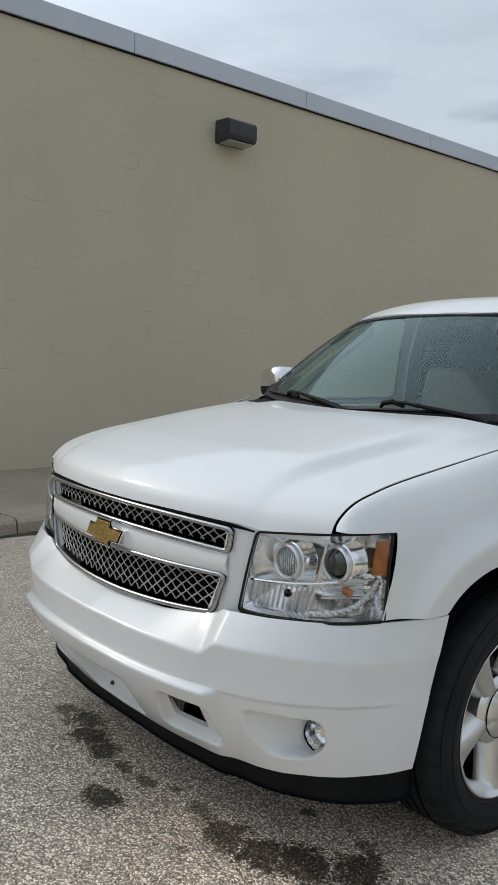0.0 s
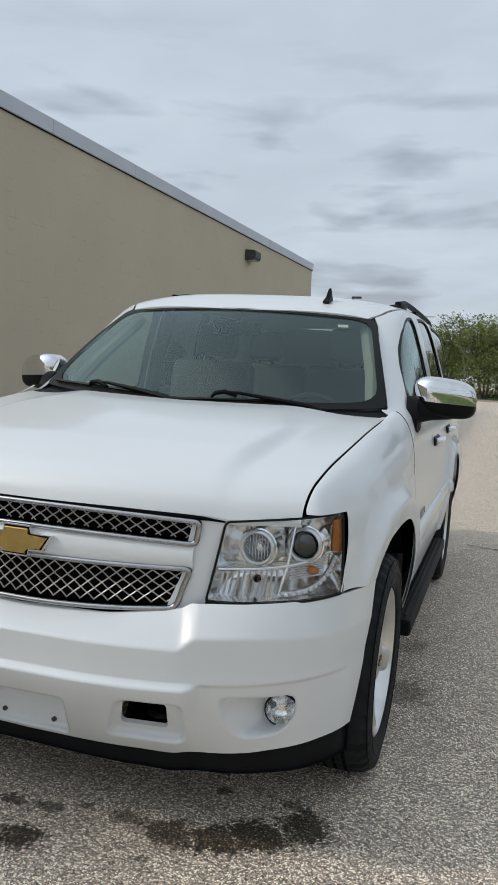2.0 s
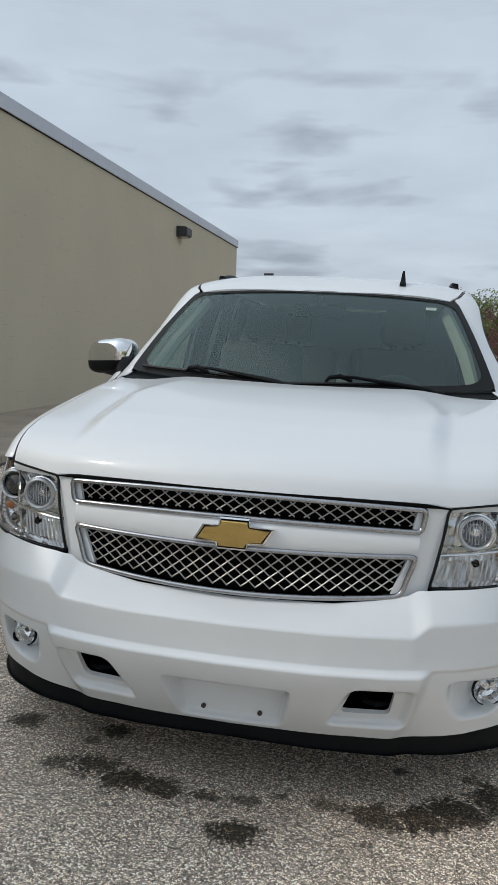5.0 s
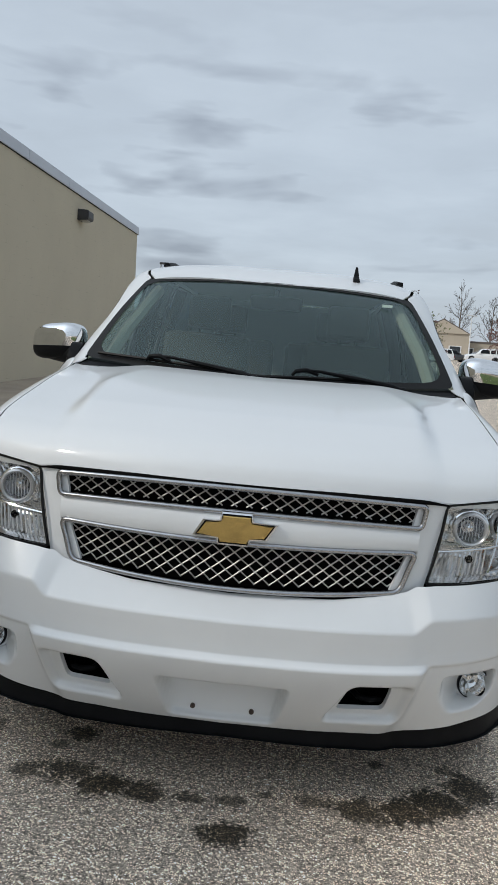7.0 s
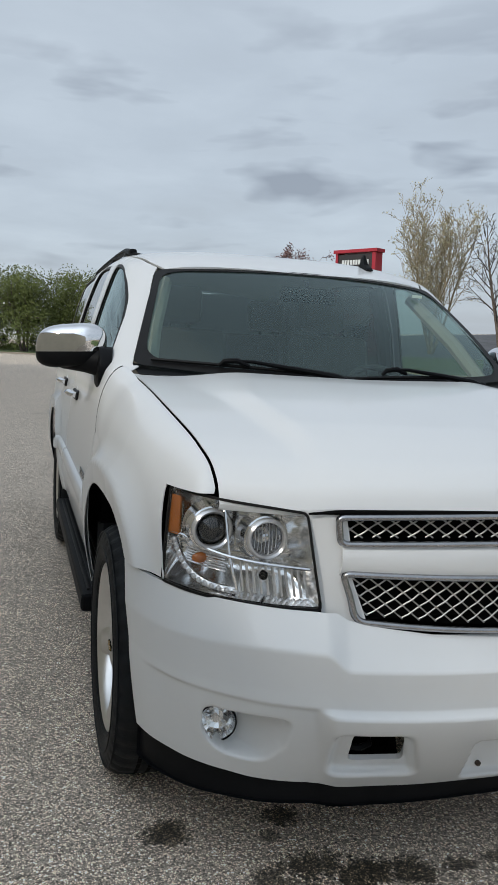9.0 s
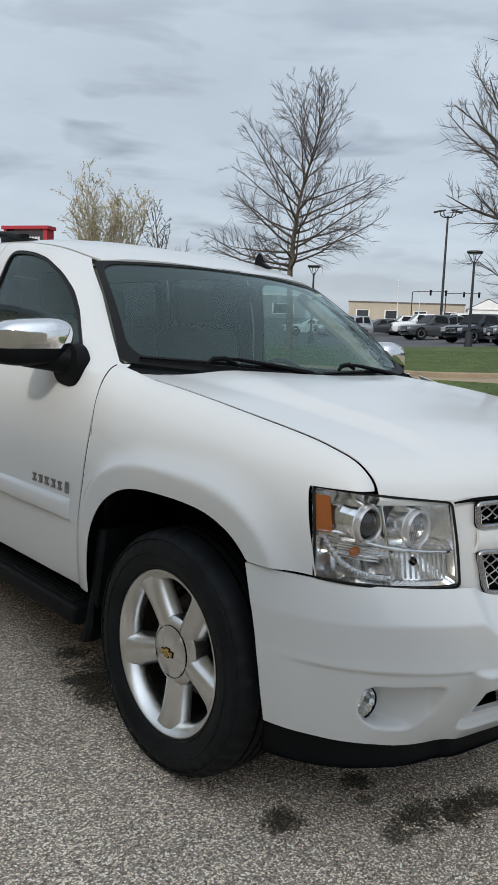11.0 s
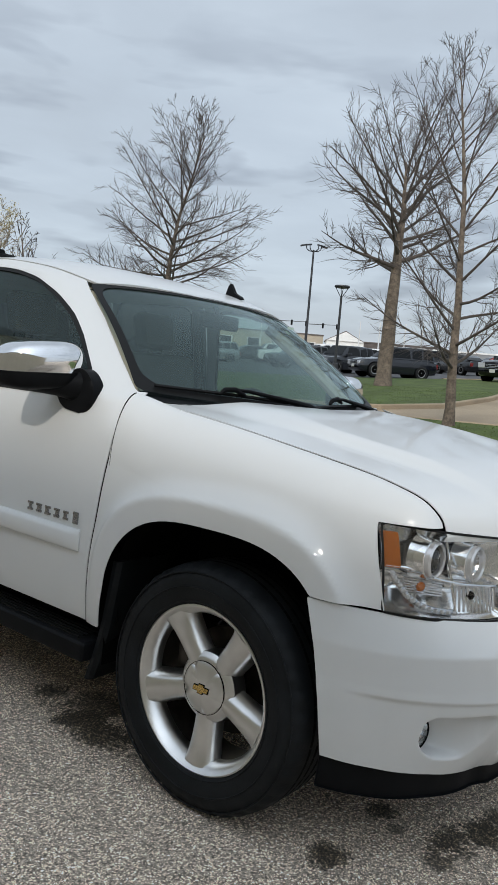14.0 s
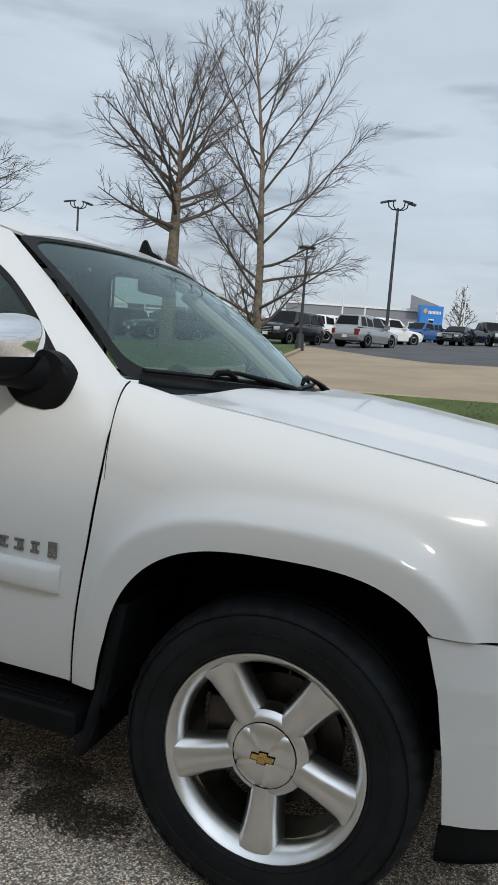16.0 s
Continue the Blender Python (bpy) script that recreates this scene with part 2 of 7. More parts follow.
def add_lathe(bm, profile, segs=48, axis="X", m=None, closed=False, caps=True):
    """Turns a profile of (along, radius) about an axis."""
    tmp = bmesh.new()
    rings = []
    for along, r in profile:
        ring = []
        for k in range(segs):
            a = 2 * math.pi * k / segs
            c, s = r * math.cos(a), r * math.sin(a)
            ring.append(tmp.verts.new((along, c, s) if axis == "X" else (c, along, s) if axis == "Y" else (c, s, along)))
        rings.append(ring)
    pairs = list(zip(rings, rings[1:])) + ([(rings[-1], rings[0])] if closed else [])
    for p, q in pairs:
        for k in range(segs):
            tmp.faces.new((p[k], p[(k + 1) % segs], q[(k + 1) % segs], q[k]))
    if not closed and caps:
        for ring, r in ((rings[0], profile[0][1]), (rings[-1], profile[-1][1])):
            if r > 1e-6:
                tmp.faces.new(ring)
    bmesh.ops.remove_doubles(tmp, verts=tmp.verts, dist=1e-6)
    bmesh.ops.recalc_face_normals(tmp, faces=tmp.faces)
    return merge(bm, tmp, m)


def add_tube(bm, pts, radius, sides=8, caps=True, squash=1.0):
    """A tube along points; radius is one number or one for each point."""
    pts = [Vector(p) for p in pts]
    rad = radius if isinstance(radius, (list, tuple)) else [radius] * len(pts)
    tmp = bmesh.new()
    rings, side = [], None
    for i, p in enumerate(pts):
        d = (pts[min(i + 1, len(pts) - 1)] - pts[max(i - 1, 0)]).normalized()
        if side is None:
            side = d.cross(Vector((0, 0, 1)))
            if side.length < 0.05:
                side = d.cross(Vector((1, 0, 0)))
        side = (side - d * side.dot(d)).normalized()
        other = d.cross(side)
        rings.append([tmp.verts.new(p + (side * math.cos(2 * math.pi * k / sides) + other * squash * math.sin(2 * math.pi * k / sides)) * rad[i]) for k in range(sides)])
    for a, b in zip(rings, rings[1:]):
        for k in range(sides):
            tmp.faces.new((a[k], a[(k + 1) % sides], b[(k + 1) % sides], b[k]))
    if caps:
        tmp.faces.new(rings[0][::-1]), tmp.faces.new(rings[-1])
    return merge(bm, tmp)


def add_prism(bm, outline, depth, place, bevel=0.0):
    """A flat outline of (u, v), depth thick; place maps (u, v, w) to the scene, w = 0 at the front."""
    tmp = bmesh.new()
    front = [tmp.verts.new((u, v, 0)) for u, v in outline]
    back = [tmp.verts.new((u, v, depth)) for u, v in outline]
    n = len(outline)
    face = tmp.faces.new(front)
    tmp.faces.new(back[::-1])
    for k in range(n):
        tmp.faces.new((front[k], back[k], back[(k + 1) % n], front[(k + 1) % n]))
    if bevel:
        bmesh.ops.bevel(tmp, geom=list(face.edges), offset=bevel, segments=2, affect="EDGES", profile=0.5)
    for v in tmp.verts:
        v.co = Vector(place(*v.co))
    bmesh.ops.recalc_face_normals(tmp, faces=tmp.faces)
    return merge(bm, tmp)


def spline(pts, n):
    """n points on a smooth curve through pts."""
    p = np.array(pts, float)
    p = np.vstack([2 * p[0] - p[1], p, 2 * p[-1] - p[-2]])
    out = []
    for t in np.linspace(0, len(pts) - 1, n):
        i = min(int(t), len(pts) - 2)
        f = t - i
        a, b, c, d = p[i : i + 4]
        out.append(0.5 * (2 * b + (c - a) * f + (2 * a - 5 * b + 4 * c - d) * f**2 + (3 * b - a - 3 * c + d) * f**3))
    return np.array(out)


def fillet(poly, r, n=4):
    """A closed outline with its corners rounded."""
    out, k = [], len(poly)
    for i in range(k):
        p, a, b = (np.array(poly[j % k], float) for j in (i, i - 1, i + 1))
        la, lb = np.linalg.norm(a - p), np.linalg.norm(b - p)
        q = min(r, la * 0.45, lb * 0.45)
        s, e = p + (a - p) / la * q, p + (b - p) / lb * q
        for f in np.linspace(0, 1, n + 1):
            out.append((1 - f) ** 2 * s + 2 * f * (1 - f) * p + f**2 * e)
    return [tuple(v) for v in out]


def sd_poly(poly):
    """A function: the distance of (u, v) from a closed outline, negative inside."""
    p = np.array(poly, float)
    q = np.roll(p, -1, 0)

    def dist(u, v):
        u, v = np.asarray(u, float), np.asarray(v, float)
        best, sign = np.full(u.shape, 1e9), np.ones(u.shape)
        for (ax, ay), (bx, by) in zip(p, q):
            ex, ey, wx, wy = bx - ax, by - ay, u - ax, v - ay
            h = np.clip((wx * ex + wy * ey) / (ex * ex + ey * ey + 1e-12), 0, 1)
            best = np.minimum(best, (wx - ex * h) ** 2 + (wy - ey * h) ** 2)
            c1, c2, c3 = v >= ay, v < by, ex * wy > ey * wx
            sign = np.where((c1 & c2 & c3) | (~c1 & ~c2 & ~c3), -sign, sign)
        return sign * np.sqrt(best)

    return dist


def sheet(dist, bounds, h, place, flip=False):
    """A mesh over the part of the plane (u, v) where dist is negative, cut cleanly along the outline; place maps (u, v) arrays to x, y, z."""
    u0, u1, v0, v1 = bounds
    nu, nv = int((u1 - u0) / h) + 2, int((v1 - v0) / h) + 2
    u, v = np.meshgrid(np.linspace(u0, u1, nu), np.linspace(v0, v1, nv), indexing="ij")
    step = max((u1 - u0) / (nu - 1), (v1 - v0) / (nv - 1))
    e = 1e-4
    slope = np.hypot((dist(u + e, v) - dist(u - e, v)) / (2 * e), (dist(u, v + e) - dist(u, v - e)) / (2 * e))
    near = np.abs(dist(u, v)) < 0.30 * step * np.clip(slope, 0.3, 4)
    for _ in range(4):
        gu, gv = (dist(u + e, v) - dist(u - e, v)) / (2 * e), (dist(u, v + e) - dist(u, v - e)) / (2 * e)
        g2 = np.maximum(gu * gu + gv * gv, 0.05)
        dd = np.clip(dist(u, v), -0.4 * step, 0.4 * step)
        u, v = np.where(near, u - dd * gu / g2, u), np.where(near, v - dd * gv / g2, v)
    d = dist(u, v)
    d = np.where(np.abs(d) < 2e-4, -1e-9, d)
    idx = np.arange(nu * nv).reshape(nu, nv)
    inside = d < 0
    # crossings of the outline with the grid's edges
    ends = []
    for p, q in ((idx[:-1, :], idx[1:, :]), (idx[:, :-1], idx[:, 1:])):
        p, q = p.ravel(), q.ravel()
        ins = inside.ravel()
        m = ins[p] != ins[q]
        ends += list(zip(p[m], q[m]))
    uf, vf, ins = u.ravel(), v.ravel(), inside.ravel()
    cross = {}
    if ends:
        pq = np.array(ends)
        lo = np.where(ins[pq[:, 0]], pq[:, 0], pq[:, 1])
        hi = np.where(ins[pq[:, 0]], pq[:, 1], pq[:, 0])
        fa, fb = np.zeros(len(pq)), np.ones(len(pq))
        for _ in range(14):
            f = (fa + fb) / 2
            neg = dist(uf[lo] + (uf[hi] - uf[lo]) * f, vf[lo] + (vf[hi] - vf[lo]) * f) < 0
            fa, fb = np.where(neg, f, fa), np.where(neg, fb, f)
        cu, cv = uf[lo] + (uf[hi] - uf[lo]) * fa, vf[lo] + (vf[hi] - vf[lo]) * fa
        for k, (p, q, f) in enumerate(zip(pq[:, 0], pq[:, 1], fa)):
            cross[p, q] = cross[q, p] = lo[k] if f < 1e-3 else nu * nv + k
        uf, vf = np.concatenate([uf, cu]), np.concatenate([vf, cv])
    faces = []
    for i in range(nu - 1):
        for j in range(nv - 1):
            q = [idx[i, j], idx[i + 1, j], idx[i + 1, j + 1], idx[i, j + 1]]
            if ins[q].all():
                faces.append(q)
            elif ins[q].any():
                poly = []
                for n in range(4):
                    p, r = q[n], q[(n + 1) % 4]
                    if ins[p]:
                        poly.append(p)
                    if ins[p] != ins[r]:
                        poly.append(cross[p, r])
                poly = [p for n, p in enumerate(poly) if p != poly[n - 1]]
                if len(set(poly)) == len(poly) > 2:
                    faces.append(poly)

    def area(f):
        a, b = uf[f], vf[f]
        return abs(np.dot(a, np.roll(b, -1)) - np.dot(b, np.roll(a, -1))) / 2

    faces = [f for f in faces if area(f) > 1e-4 * step * step]
    used = sorted({k for f in faces for k in f})
    order = {k: n for n, k in enumerate(used)}
    faces = [[order[k] for k in (f[::-1] if flip else f)] for f in faces]
    return np.stack(place(uf[used], vf[used]), -1), faces


def sstep(a, b, x):
    t = np.clip((np.asarray(x, float) - a) / (b - a), 0, 1)
    return t * t * (3 - 2 * t)

# ---- the lot: ground, kerbs, lawns, building ----
def soft(v, a):
    return v / (1 + np.abs(v / a) ** 4) ** 0.25


def gz(x, y):
    """The ground's height: falling gently from the wall, then rising to the lawns and the lots beyond."""
    x, y = np.asarray(x, float), np.asarray(y, float)
    near = SLOPE_X * soft(x, 12) + SLOPE_Y * soft(y, 14) + 0.22 * sstep(6, 26, y) * (1 - sstep(40, 60, y))
    rise = 0.50 + 0.045 * (soft(x, 95) - 11.4) - 0.022 * (soft(y, 42) - 6)
    s = sstep(5.5, 12, x)
    return near * (1 - s) + rise * s + 1.4 * sstep(68, 92, y)


def nodes_of(m):
    return m.node_tree, m.node_tree.nodes["Principled BSDF"]


def tnode(t, kind, **sets):
    n = t.nodes.new(kind)
    for k, v in sets.items():
        if k in n.inputs:
            n.inputs[k].default_value = v
    return n


def tmath(t, op, a, b=0.0, clamp=False):
    n = t.nodes.new("ShaderNodeMath")
    n.operation, n.use_clamp = op, clamp
    for i, v in enumerate((a, b)):
        if isinstance(v, (int, float)):
            n.inputs[i].default_value = v
        else:
            t.links.new(v, n.inputs[i])
    return n.outputs[0]


def tmix(t, fac, a, b, mode="MIX"):
    n = t.nodes.new("ShaderNodeMix")
    n.data_type, n.blend_type = "RGBA", mode
    for i, v in ((0, fac), (6, a), (7, b)):
        if isinstance(v, (int, float)):
            n.inputs[i].default_value = v
        elif isinstance(v, tuple):
            n.inputs[i].default_value = (*v, 1)
        else:
            t.links.new(v, n.inputs[i])
    return n.outputs[2]


def tramp(t, value, stops):
    n = t.nodes.new("ShaderNodeValToRGB")
    e = n.color_ramp.elements
    while len(e) < len(stops):
        e.new(0.5)
    for k, (p, c) in enumerate(stops):
        e[k].position, e[k].color = p, (*c, 1)
    t.links.new(value, n.inputs[0])
    return n.outputs[0]


def asphalt(name, tint, stains=()):
    """Worn asphalt: pale and dark stones in a grey binder, patches, oil stains."""
    m = material(name, tint, 0.88)
    t, b = nodes_of(m)
    c = tnode(t, "ShaderNodeTexCoord").outputs["Object"]

    def tex(kind, **sets):
        n = tnode(t, kind, **sets)
        t.links.new(c, n.inputs["Vector"])
        return n

    stones = tex("ShaderNodeTexVoronoi", Scale=148.0)
    grit = tex("ShaderNodeTexVoronoi", Scale=300.0)
    gap = tex("ShaderNodeTexVoronoi", Scale=148.0)
    gap.feature = "DISTANCE_TO_EDGE"
    sep = t.nodes.new("ShaderNodeSeparateColor")
    t.links.new(stones.outputs["Color"], sep.inputs[0])
    sep2 = t.nodes.new("ShaderNodeSeparateColor")
    t.links.new(grit.outputs["Color"], sep2.inputs[0])
    k = [tuple(v * q for v in tint) for q in (0.12, 0.44, 0.96, 1.85, 3.0)]
    col = tramp(t, sep.outputs[0], [(0.0, k[0]), (0.3, k[1]), (0.6, k[2]), (0.86, k[3]), (1.0, k[4])])
    col2 = tramp(t, sep2.outputs[1], [(0.0, k[0]), (0.5, k[1]), (0.9, k[2]), (1.0, k[4])])
    col = tmix(t, tmath(t, "LESS_THAN", gap.outputs["Distance"], 0.13), col, col2)
    broad = tex("ShaderNodeTexNoise", Scale=0.7, Detail=6.0, Roughness=0.6)
    small = tex("ShaderNodeTexNoise", Scale=6.0, Detail=5.0, Roughness=0.6)
    tone = tmath(t, "ADD", tmath(t, "MULTIPLY", broad.outputs[0], 0.30), tmath(t, "MULTIPLY", small.outputs[0], 0.5))
    s = t.nodes.new("ShaderNodeVectorMath")
    s.operation = "SCALE"
    t.links.new(col, s.inputs[0]), t.links.new(tmath(t, "ADD", tmath(t, "MULTIPLY", tone, 0.9), 0.655), s.inputs["Scale"])
    col = s.outputs[0]
    if stains:
        warp = tex("ShaderNodeTexNoise", Scale=9.0, Detail=5.0, Roughness=0.65)
        speck = tex("ShaderNodeTexNoise", Scale=48.0, Detail=3.0, Roughness=0.6)
        warped = tmath(t, "ADD", tmath(t, "MULTIPLY", tmath(t, "SUBTRACT", warp.outputs[0], 0.5), 2.2), tmath(t, "MULTIPLY", tmath(t, "SUBTRACT", speck.outputs[0], 0.5), 1.6))
        warped = tmath(t, "ADD", warped, tmath(t, "MULTIPLY", tmath(t, "SUBTRACT", sep.outputs[1], 0.5), 0.55))
        mask = None
        sp = tnode(t, "ShaderNodeSeparateXYZ")
        t.links.new(c, sp.inputs[0])
        for x, y, rx, ry, depth in stains:
            dx = tmath(t, "DIVIDE", tmath(t, "SUBTRACT", sp.outputs[0], x), rx)
            dy = tmath(t, "DIVIDE", tmath(t, "SUBTRACT", sp.outputs[1], y), ry)
            r = tmath(t, "SQRT", tmath(t, "ADD", tmath(t, "MULTIPLY", dx, dx), tmath(t, "MULTIPLY", dy, dy)))
            r = tmath(t, "ADD", r, warped)
            v = tmath(t, "MULTIPLY", tmath(t, "MULTIPLY", tmath(t, "SUBTRACT", 1.12, r), 3.6, True), depth)
            mask = v if mask is None else tmath(t, "MAXIMUM", mask, v)
        oily = tmix(t, 1.0, col, tramp(t, sep2.outputs[2], [(0.0, (0.018, 0.017, 0.013)), (0.55, (0.065, 0.060, 0.047)), (0.82, (0.20, 0.18, 0.14)), (0.93, (0.55, 0.50, 0.40)), (1.0, (0.85, 0.78, 0.64))]), "MULTIPLY")
        col = tmix(t, mask, col, oily)
        t.links.new(tmath(t, "SUBTRACT", 0.88, tmath(t, "MULTIPLY", mask, 0.2)), b.inputs["Roughness"])
    t.links.new(col, b.inputs["Base Color"])
    bp = tnode(t, "ShaderNodeBump", Strength=0.55, Distance=0.004)
    t.links.new(tmath(t, "ADD", gap.outputs["Distance"], tmath(t, "MULTIPLY", sep2.outputs[0], 0.25)), bp.inputs["Height"])
    t.links.new(bp.outputs[0], b.inputs["Normal"])
    return m


STAINS = [(-0.496, 0.579, 0.055, 0.048, 0.95), (-0.619, 0.318, 0.04, 0.036, 0.85), (-0.488, 0.346, 0.085, 0.075, 0.95), (-0.353, 0.287, 0.09, 0.066, 1), (-0.223, 0.266, 0.075, 0.056, 0.95), (-0.089, 0.266, 0.055, 0.03, 0.85), (0.043, 0.274, 0.05, 0.026, 0.8), (0.049, 0.102, 0.08, 0.056, 1), (0.533, 0.597, 0.032, 0.024, 0.85), (0.317, 0.317, 0.07, 0.03, 0.75), (0.458, 0.306, 0.1, 0.066, 0.95), (0.582, 0.312, 0.1, 0.075, 1), (0.71, 0.388, 0.1, 0.09, 1), (0.835, 0.49, 0.09, 0.09, 1), (0.437, 0.15, 0.018, 0.016, 0.7), (0.155, 0.329, 0.03, 0.02, 0.75), (0.766, 0.595, 0.036, 0.032, 0.8), (-0.848, 0.568, 0.078, 0.055, 0.95), (-0.842, 1.64, 0.11, 0.2, 1), (-0.752, 1.99, 0.065, 0.07, 0.9), (-0.7, 1.78, 0.1, 0.16, 0.8), (1.02, 1.72, 0.1, 0.14, 0.6), (0.98, 2.35, 0.06, 0.12, 0.5), (-0.56, 0.5, 0.03, 0.03, 0.7)]
ASPHALT = asphalt("worn_asphalt", (0.69, 0.58, 0.468), STAINS)
LOT = material("dark_lot_asphalt", (0.085, 0.086, 0.09), 0.9, vary=0.25, scale=0.6, bump=0.3, bump_scale=40, fine=0.25)
CONCRETE = material("tan_concrete", (0.36, 0.28, 0.19), 0.9, vary=0.14, scale=0.5, bump=0.2, bump_scale=50, fine=0.15)
WALK = material("grey_concrete", (0.36, 0.30, 0.235), 0.9, vary=0.18, scale=1.1, bump=0.25, bump_scale=60, fine=0.15)
DIRT = material("kerb_dirt", (0.06, 0.05, 0.04), 0.95, vary=0.5, scale=9, bump=0.6, bump_scale=60, fine=0.4)
GRASS = material("lawn_grass", (0.074, 0.106, 0.022), 0.95, vary=0.35, scale=1.2, bump=0.8, bump_scale=40, fine=0.45)

far = [-2500, -1200, -600, -300, -180, -120]
near = list(np.arange(-80, 81, 1.0))
grid = np.array(far + near + [-v for v in far[::-1]])
gx, gy = np.meshgrid(grid, grid, indexing="ij")
gp = np.stack([gx, gy, gz(gx, gy)], -1).reshape(-1, 3)
n = len(grid)
tagged(link("ground", gp, [(i * n + j, (i + 1) * n + j, (i + 1) * n + j + 1, i * n + j + 1) for i in range(n - 1) for j in range(n - 1)], ASPHALT), "worn grey asphalt lot with oil stains", "ground", kind="structure")


def patch(name, outline, h, lift, mat, label, category, kind="structure", round_by=0.4):
    poly = fillet(outline, round_by)
    p = np.array(poly)
    data = sheet(sd_poly(poly), (p[:, 0].min() - 0.1, p[:, 0].max() + 0.1, p[:, 1].min() - 0.1, p[:, 1].max() + 0.1), h, lambda x, y: (x, y, gz(x, y) + lift))
    return tagged(link(name, *data, mat), label, category, kind=kind)


def kerb(name, line, width, height, mat, label):
    """A kerb along a line of (x, y), with rounded shoulders and joints."""
    pts = []
    for a, b in zip(line, line[1:]):
        k = max(2, int(math.dist(a, b) / 0.5))
        pts += [tuple(np.array(a) + (np.array(b) - np.array(a)) * f) for f in np.linspace(0, 1, k, endpoint=False)]
    pts.append(line[-1])
    p = np.array(pts, float)
    d = np.gradient(p, axis=0)
    d /= np.linalg.norm(d, axis=1)[:, None]
    nrm = np.stack([-d[:, 1], d[:, 0]], 1)
    prof = [(-width / 2, -0.1), (-width / 2, height * 0.8), (-width / 2 + 0.02, height), (width / 2 - 0.02, height), (width / 2, height * 0.8), (width / 2, -0.1)]
    verts, faces = [], []
    for q, w in zip(p, nrm):
        g = float(gz(*q))
        verts += [(q[0] + w[0] * o, q[1] + w[1] * o, g + z) for o, z in prof]
    for i in range(len(p) - 1):
        faces += [(6 * i + k, 6 * i + k + 1, 6 * i + k + 7, 6 * i + k + 6) for k in range(5)]
    return tagged(link(name, verts, faces, mat, smooth=False), label, "kerb", kind="structure")


def swung(pts):
    """Points of the plan, turned a little about the car's corner."""
    c, s = math.cos(radians(2)), math.sin(radians(2))
    return [(-2.6 + (x + 2.6) * c + (y + 0.4) * s, -0.4 - (x + 2.6) * s + (y + 0.4) * c) for x, y in pts]


ISLAND = [(13.6, 58), (13.6, 11.2), (14.3, 9.9), (16.5, 9.3), (21, 10.1), (30, 12.6), (39, 15.6), (42, 18), (37, 20), (31, 22), (28.6, 24.8), (26, 40), (25, 58)]
ISLAND = swung(ISLAND)
STRIP = [(6.4, -30), (6.4, 24), (8.2, 32), (8.6, 58), (11.95, 58), (11.95, -30)]
STRIP = swung(STRIP)
patch("pavement", swung([(11.95, -30), (11.95, 58), (13.6, 58), (13.6, 11.2), (14.3, 9.9), (16.5, 9.3), (21, 10.1), (30, 12.6), (39, 15.6), (30, 9.0), (27, 6), (27, -30)]), 0.9, 0.012, CONCRETE, "tan concrete drive apron", "pavement")
patch("parking_lot", swung([(27, -40), (27, 6), (30, 9), (39, 15.6), (42, 18), (37, 20), (31, 22), (28.6, 24.8), (26, 40), (25, 58), (25, 95), (110, 95), (110, -40)]), 1.6, 0.014, LOT, "dark asphalt parking lot", "parking lot")
lawn_a = patch("lawn", ISLAND, 0.8, 0.10, GRASS, "short green spring grass", "lawn")
lawn_b = patch("lawn", STRIP, 0.9, 0.10, GRASS, "short green spring grass", "lawn")
patch("lawn", [(-14, 59), (24, 59), (24, 74), (-14, 74)], 2.0, 0.08, GRASS, "grass under a row of trees", "lawn")
kerb("kerb", ISLAND[:9], 0.16, 0.14, CONCRETE, "tan concrete kerb round the lawn")
kerb("kerb", swung([(6.35, -30), (6.35, 24), (8.15, 32), (8.55, 58)]), 0.16, 0.14, WALK, "concrete kerb along the lawn")
kerb("kerb", swung([(12.0, 58), (12.0, -30)]), 0.15, 0.12, CONCRETE, "tan concrete kerb along the lawn")
kerb("kerb", [(-14, 58.9), (24, 58.9)], 0.3, 0.12, WALK, "concrete kerb before the trees")

# cracks in the lot
rng = random.Random(5)
CRACK = material("crack_dark", (0.045, 0.04, 0.035), 0.95, vary=0.4, scale=6)
for line, w in (([(2.4, 8.0), (2.26, 10.8), (2.3, 14), (2.42, 20), (2.5, 27), (1.6, 28.6)], 0.035), ([(-1.0, 18.2), (2.3, 17.6), (6.0, 18.4)], 0.02), ([(1.1, 5.2), (2.6, 5.0), (5.5, 5.6)], 0.014), ([(-3.4, 12.5), (-2.2, 12.0), (-0.5, 12.4)], 0.018)):
    pts = spline(line, 60)
    verts, faces = [], []
    for k, (x, y) in enumerate(pts):
        a, b = pts[min(k + 1, 59)] - pts[max(k - 1, 0)]
        ln = math.hypot(a, b)
        ox, oy = -b / ln, a / ln
        j, ww = rng.uniform(-0.018, 0.018), w * rng.uniform(0.3, 1.2)
        for s in (-1, 1):
            px, py = x + ox * (j + s * ww), y + oy * (j + s * ww)
            verts.append((px, py, float(gz(px, py)) + 0.006))
        if k:
            faces.append((2 * k - 2, 2 * k - 1, 2 * k + 1, 2 * k))
    tagged(link("crack", verts, faces, CRACK, smooth=False), "dark crack in the pavement", "crack", kind="structure")

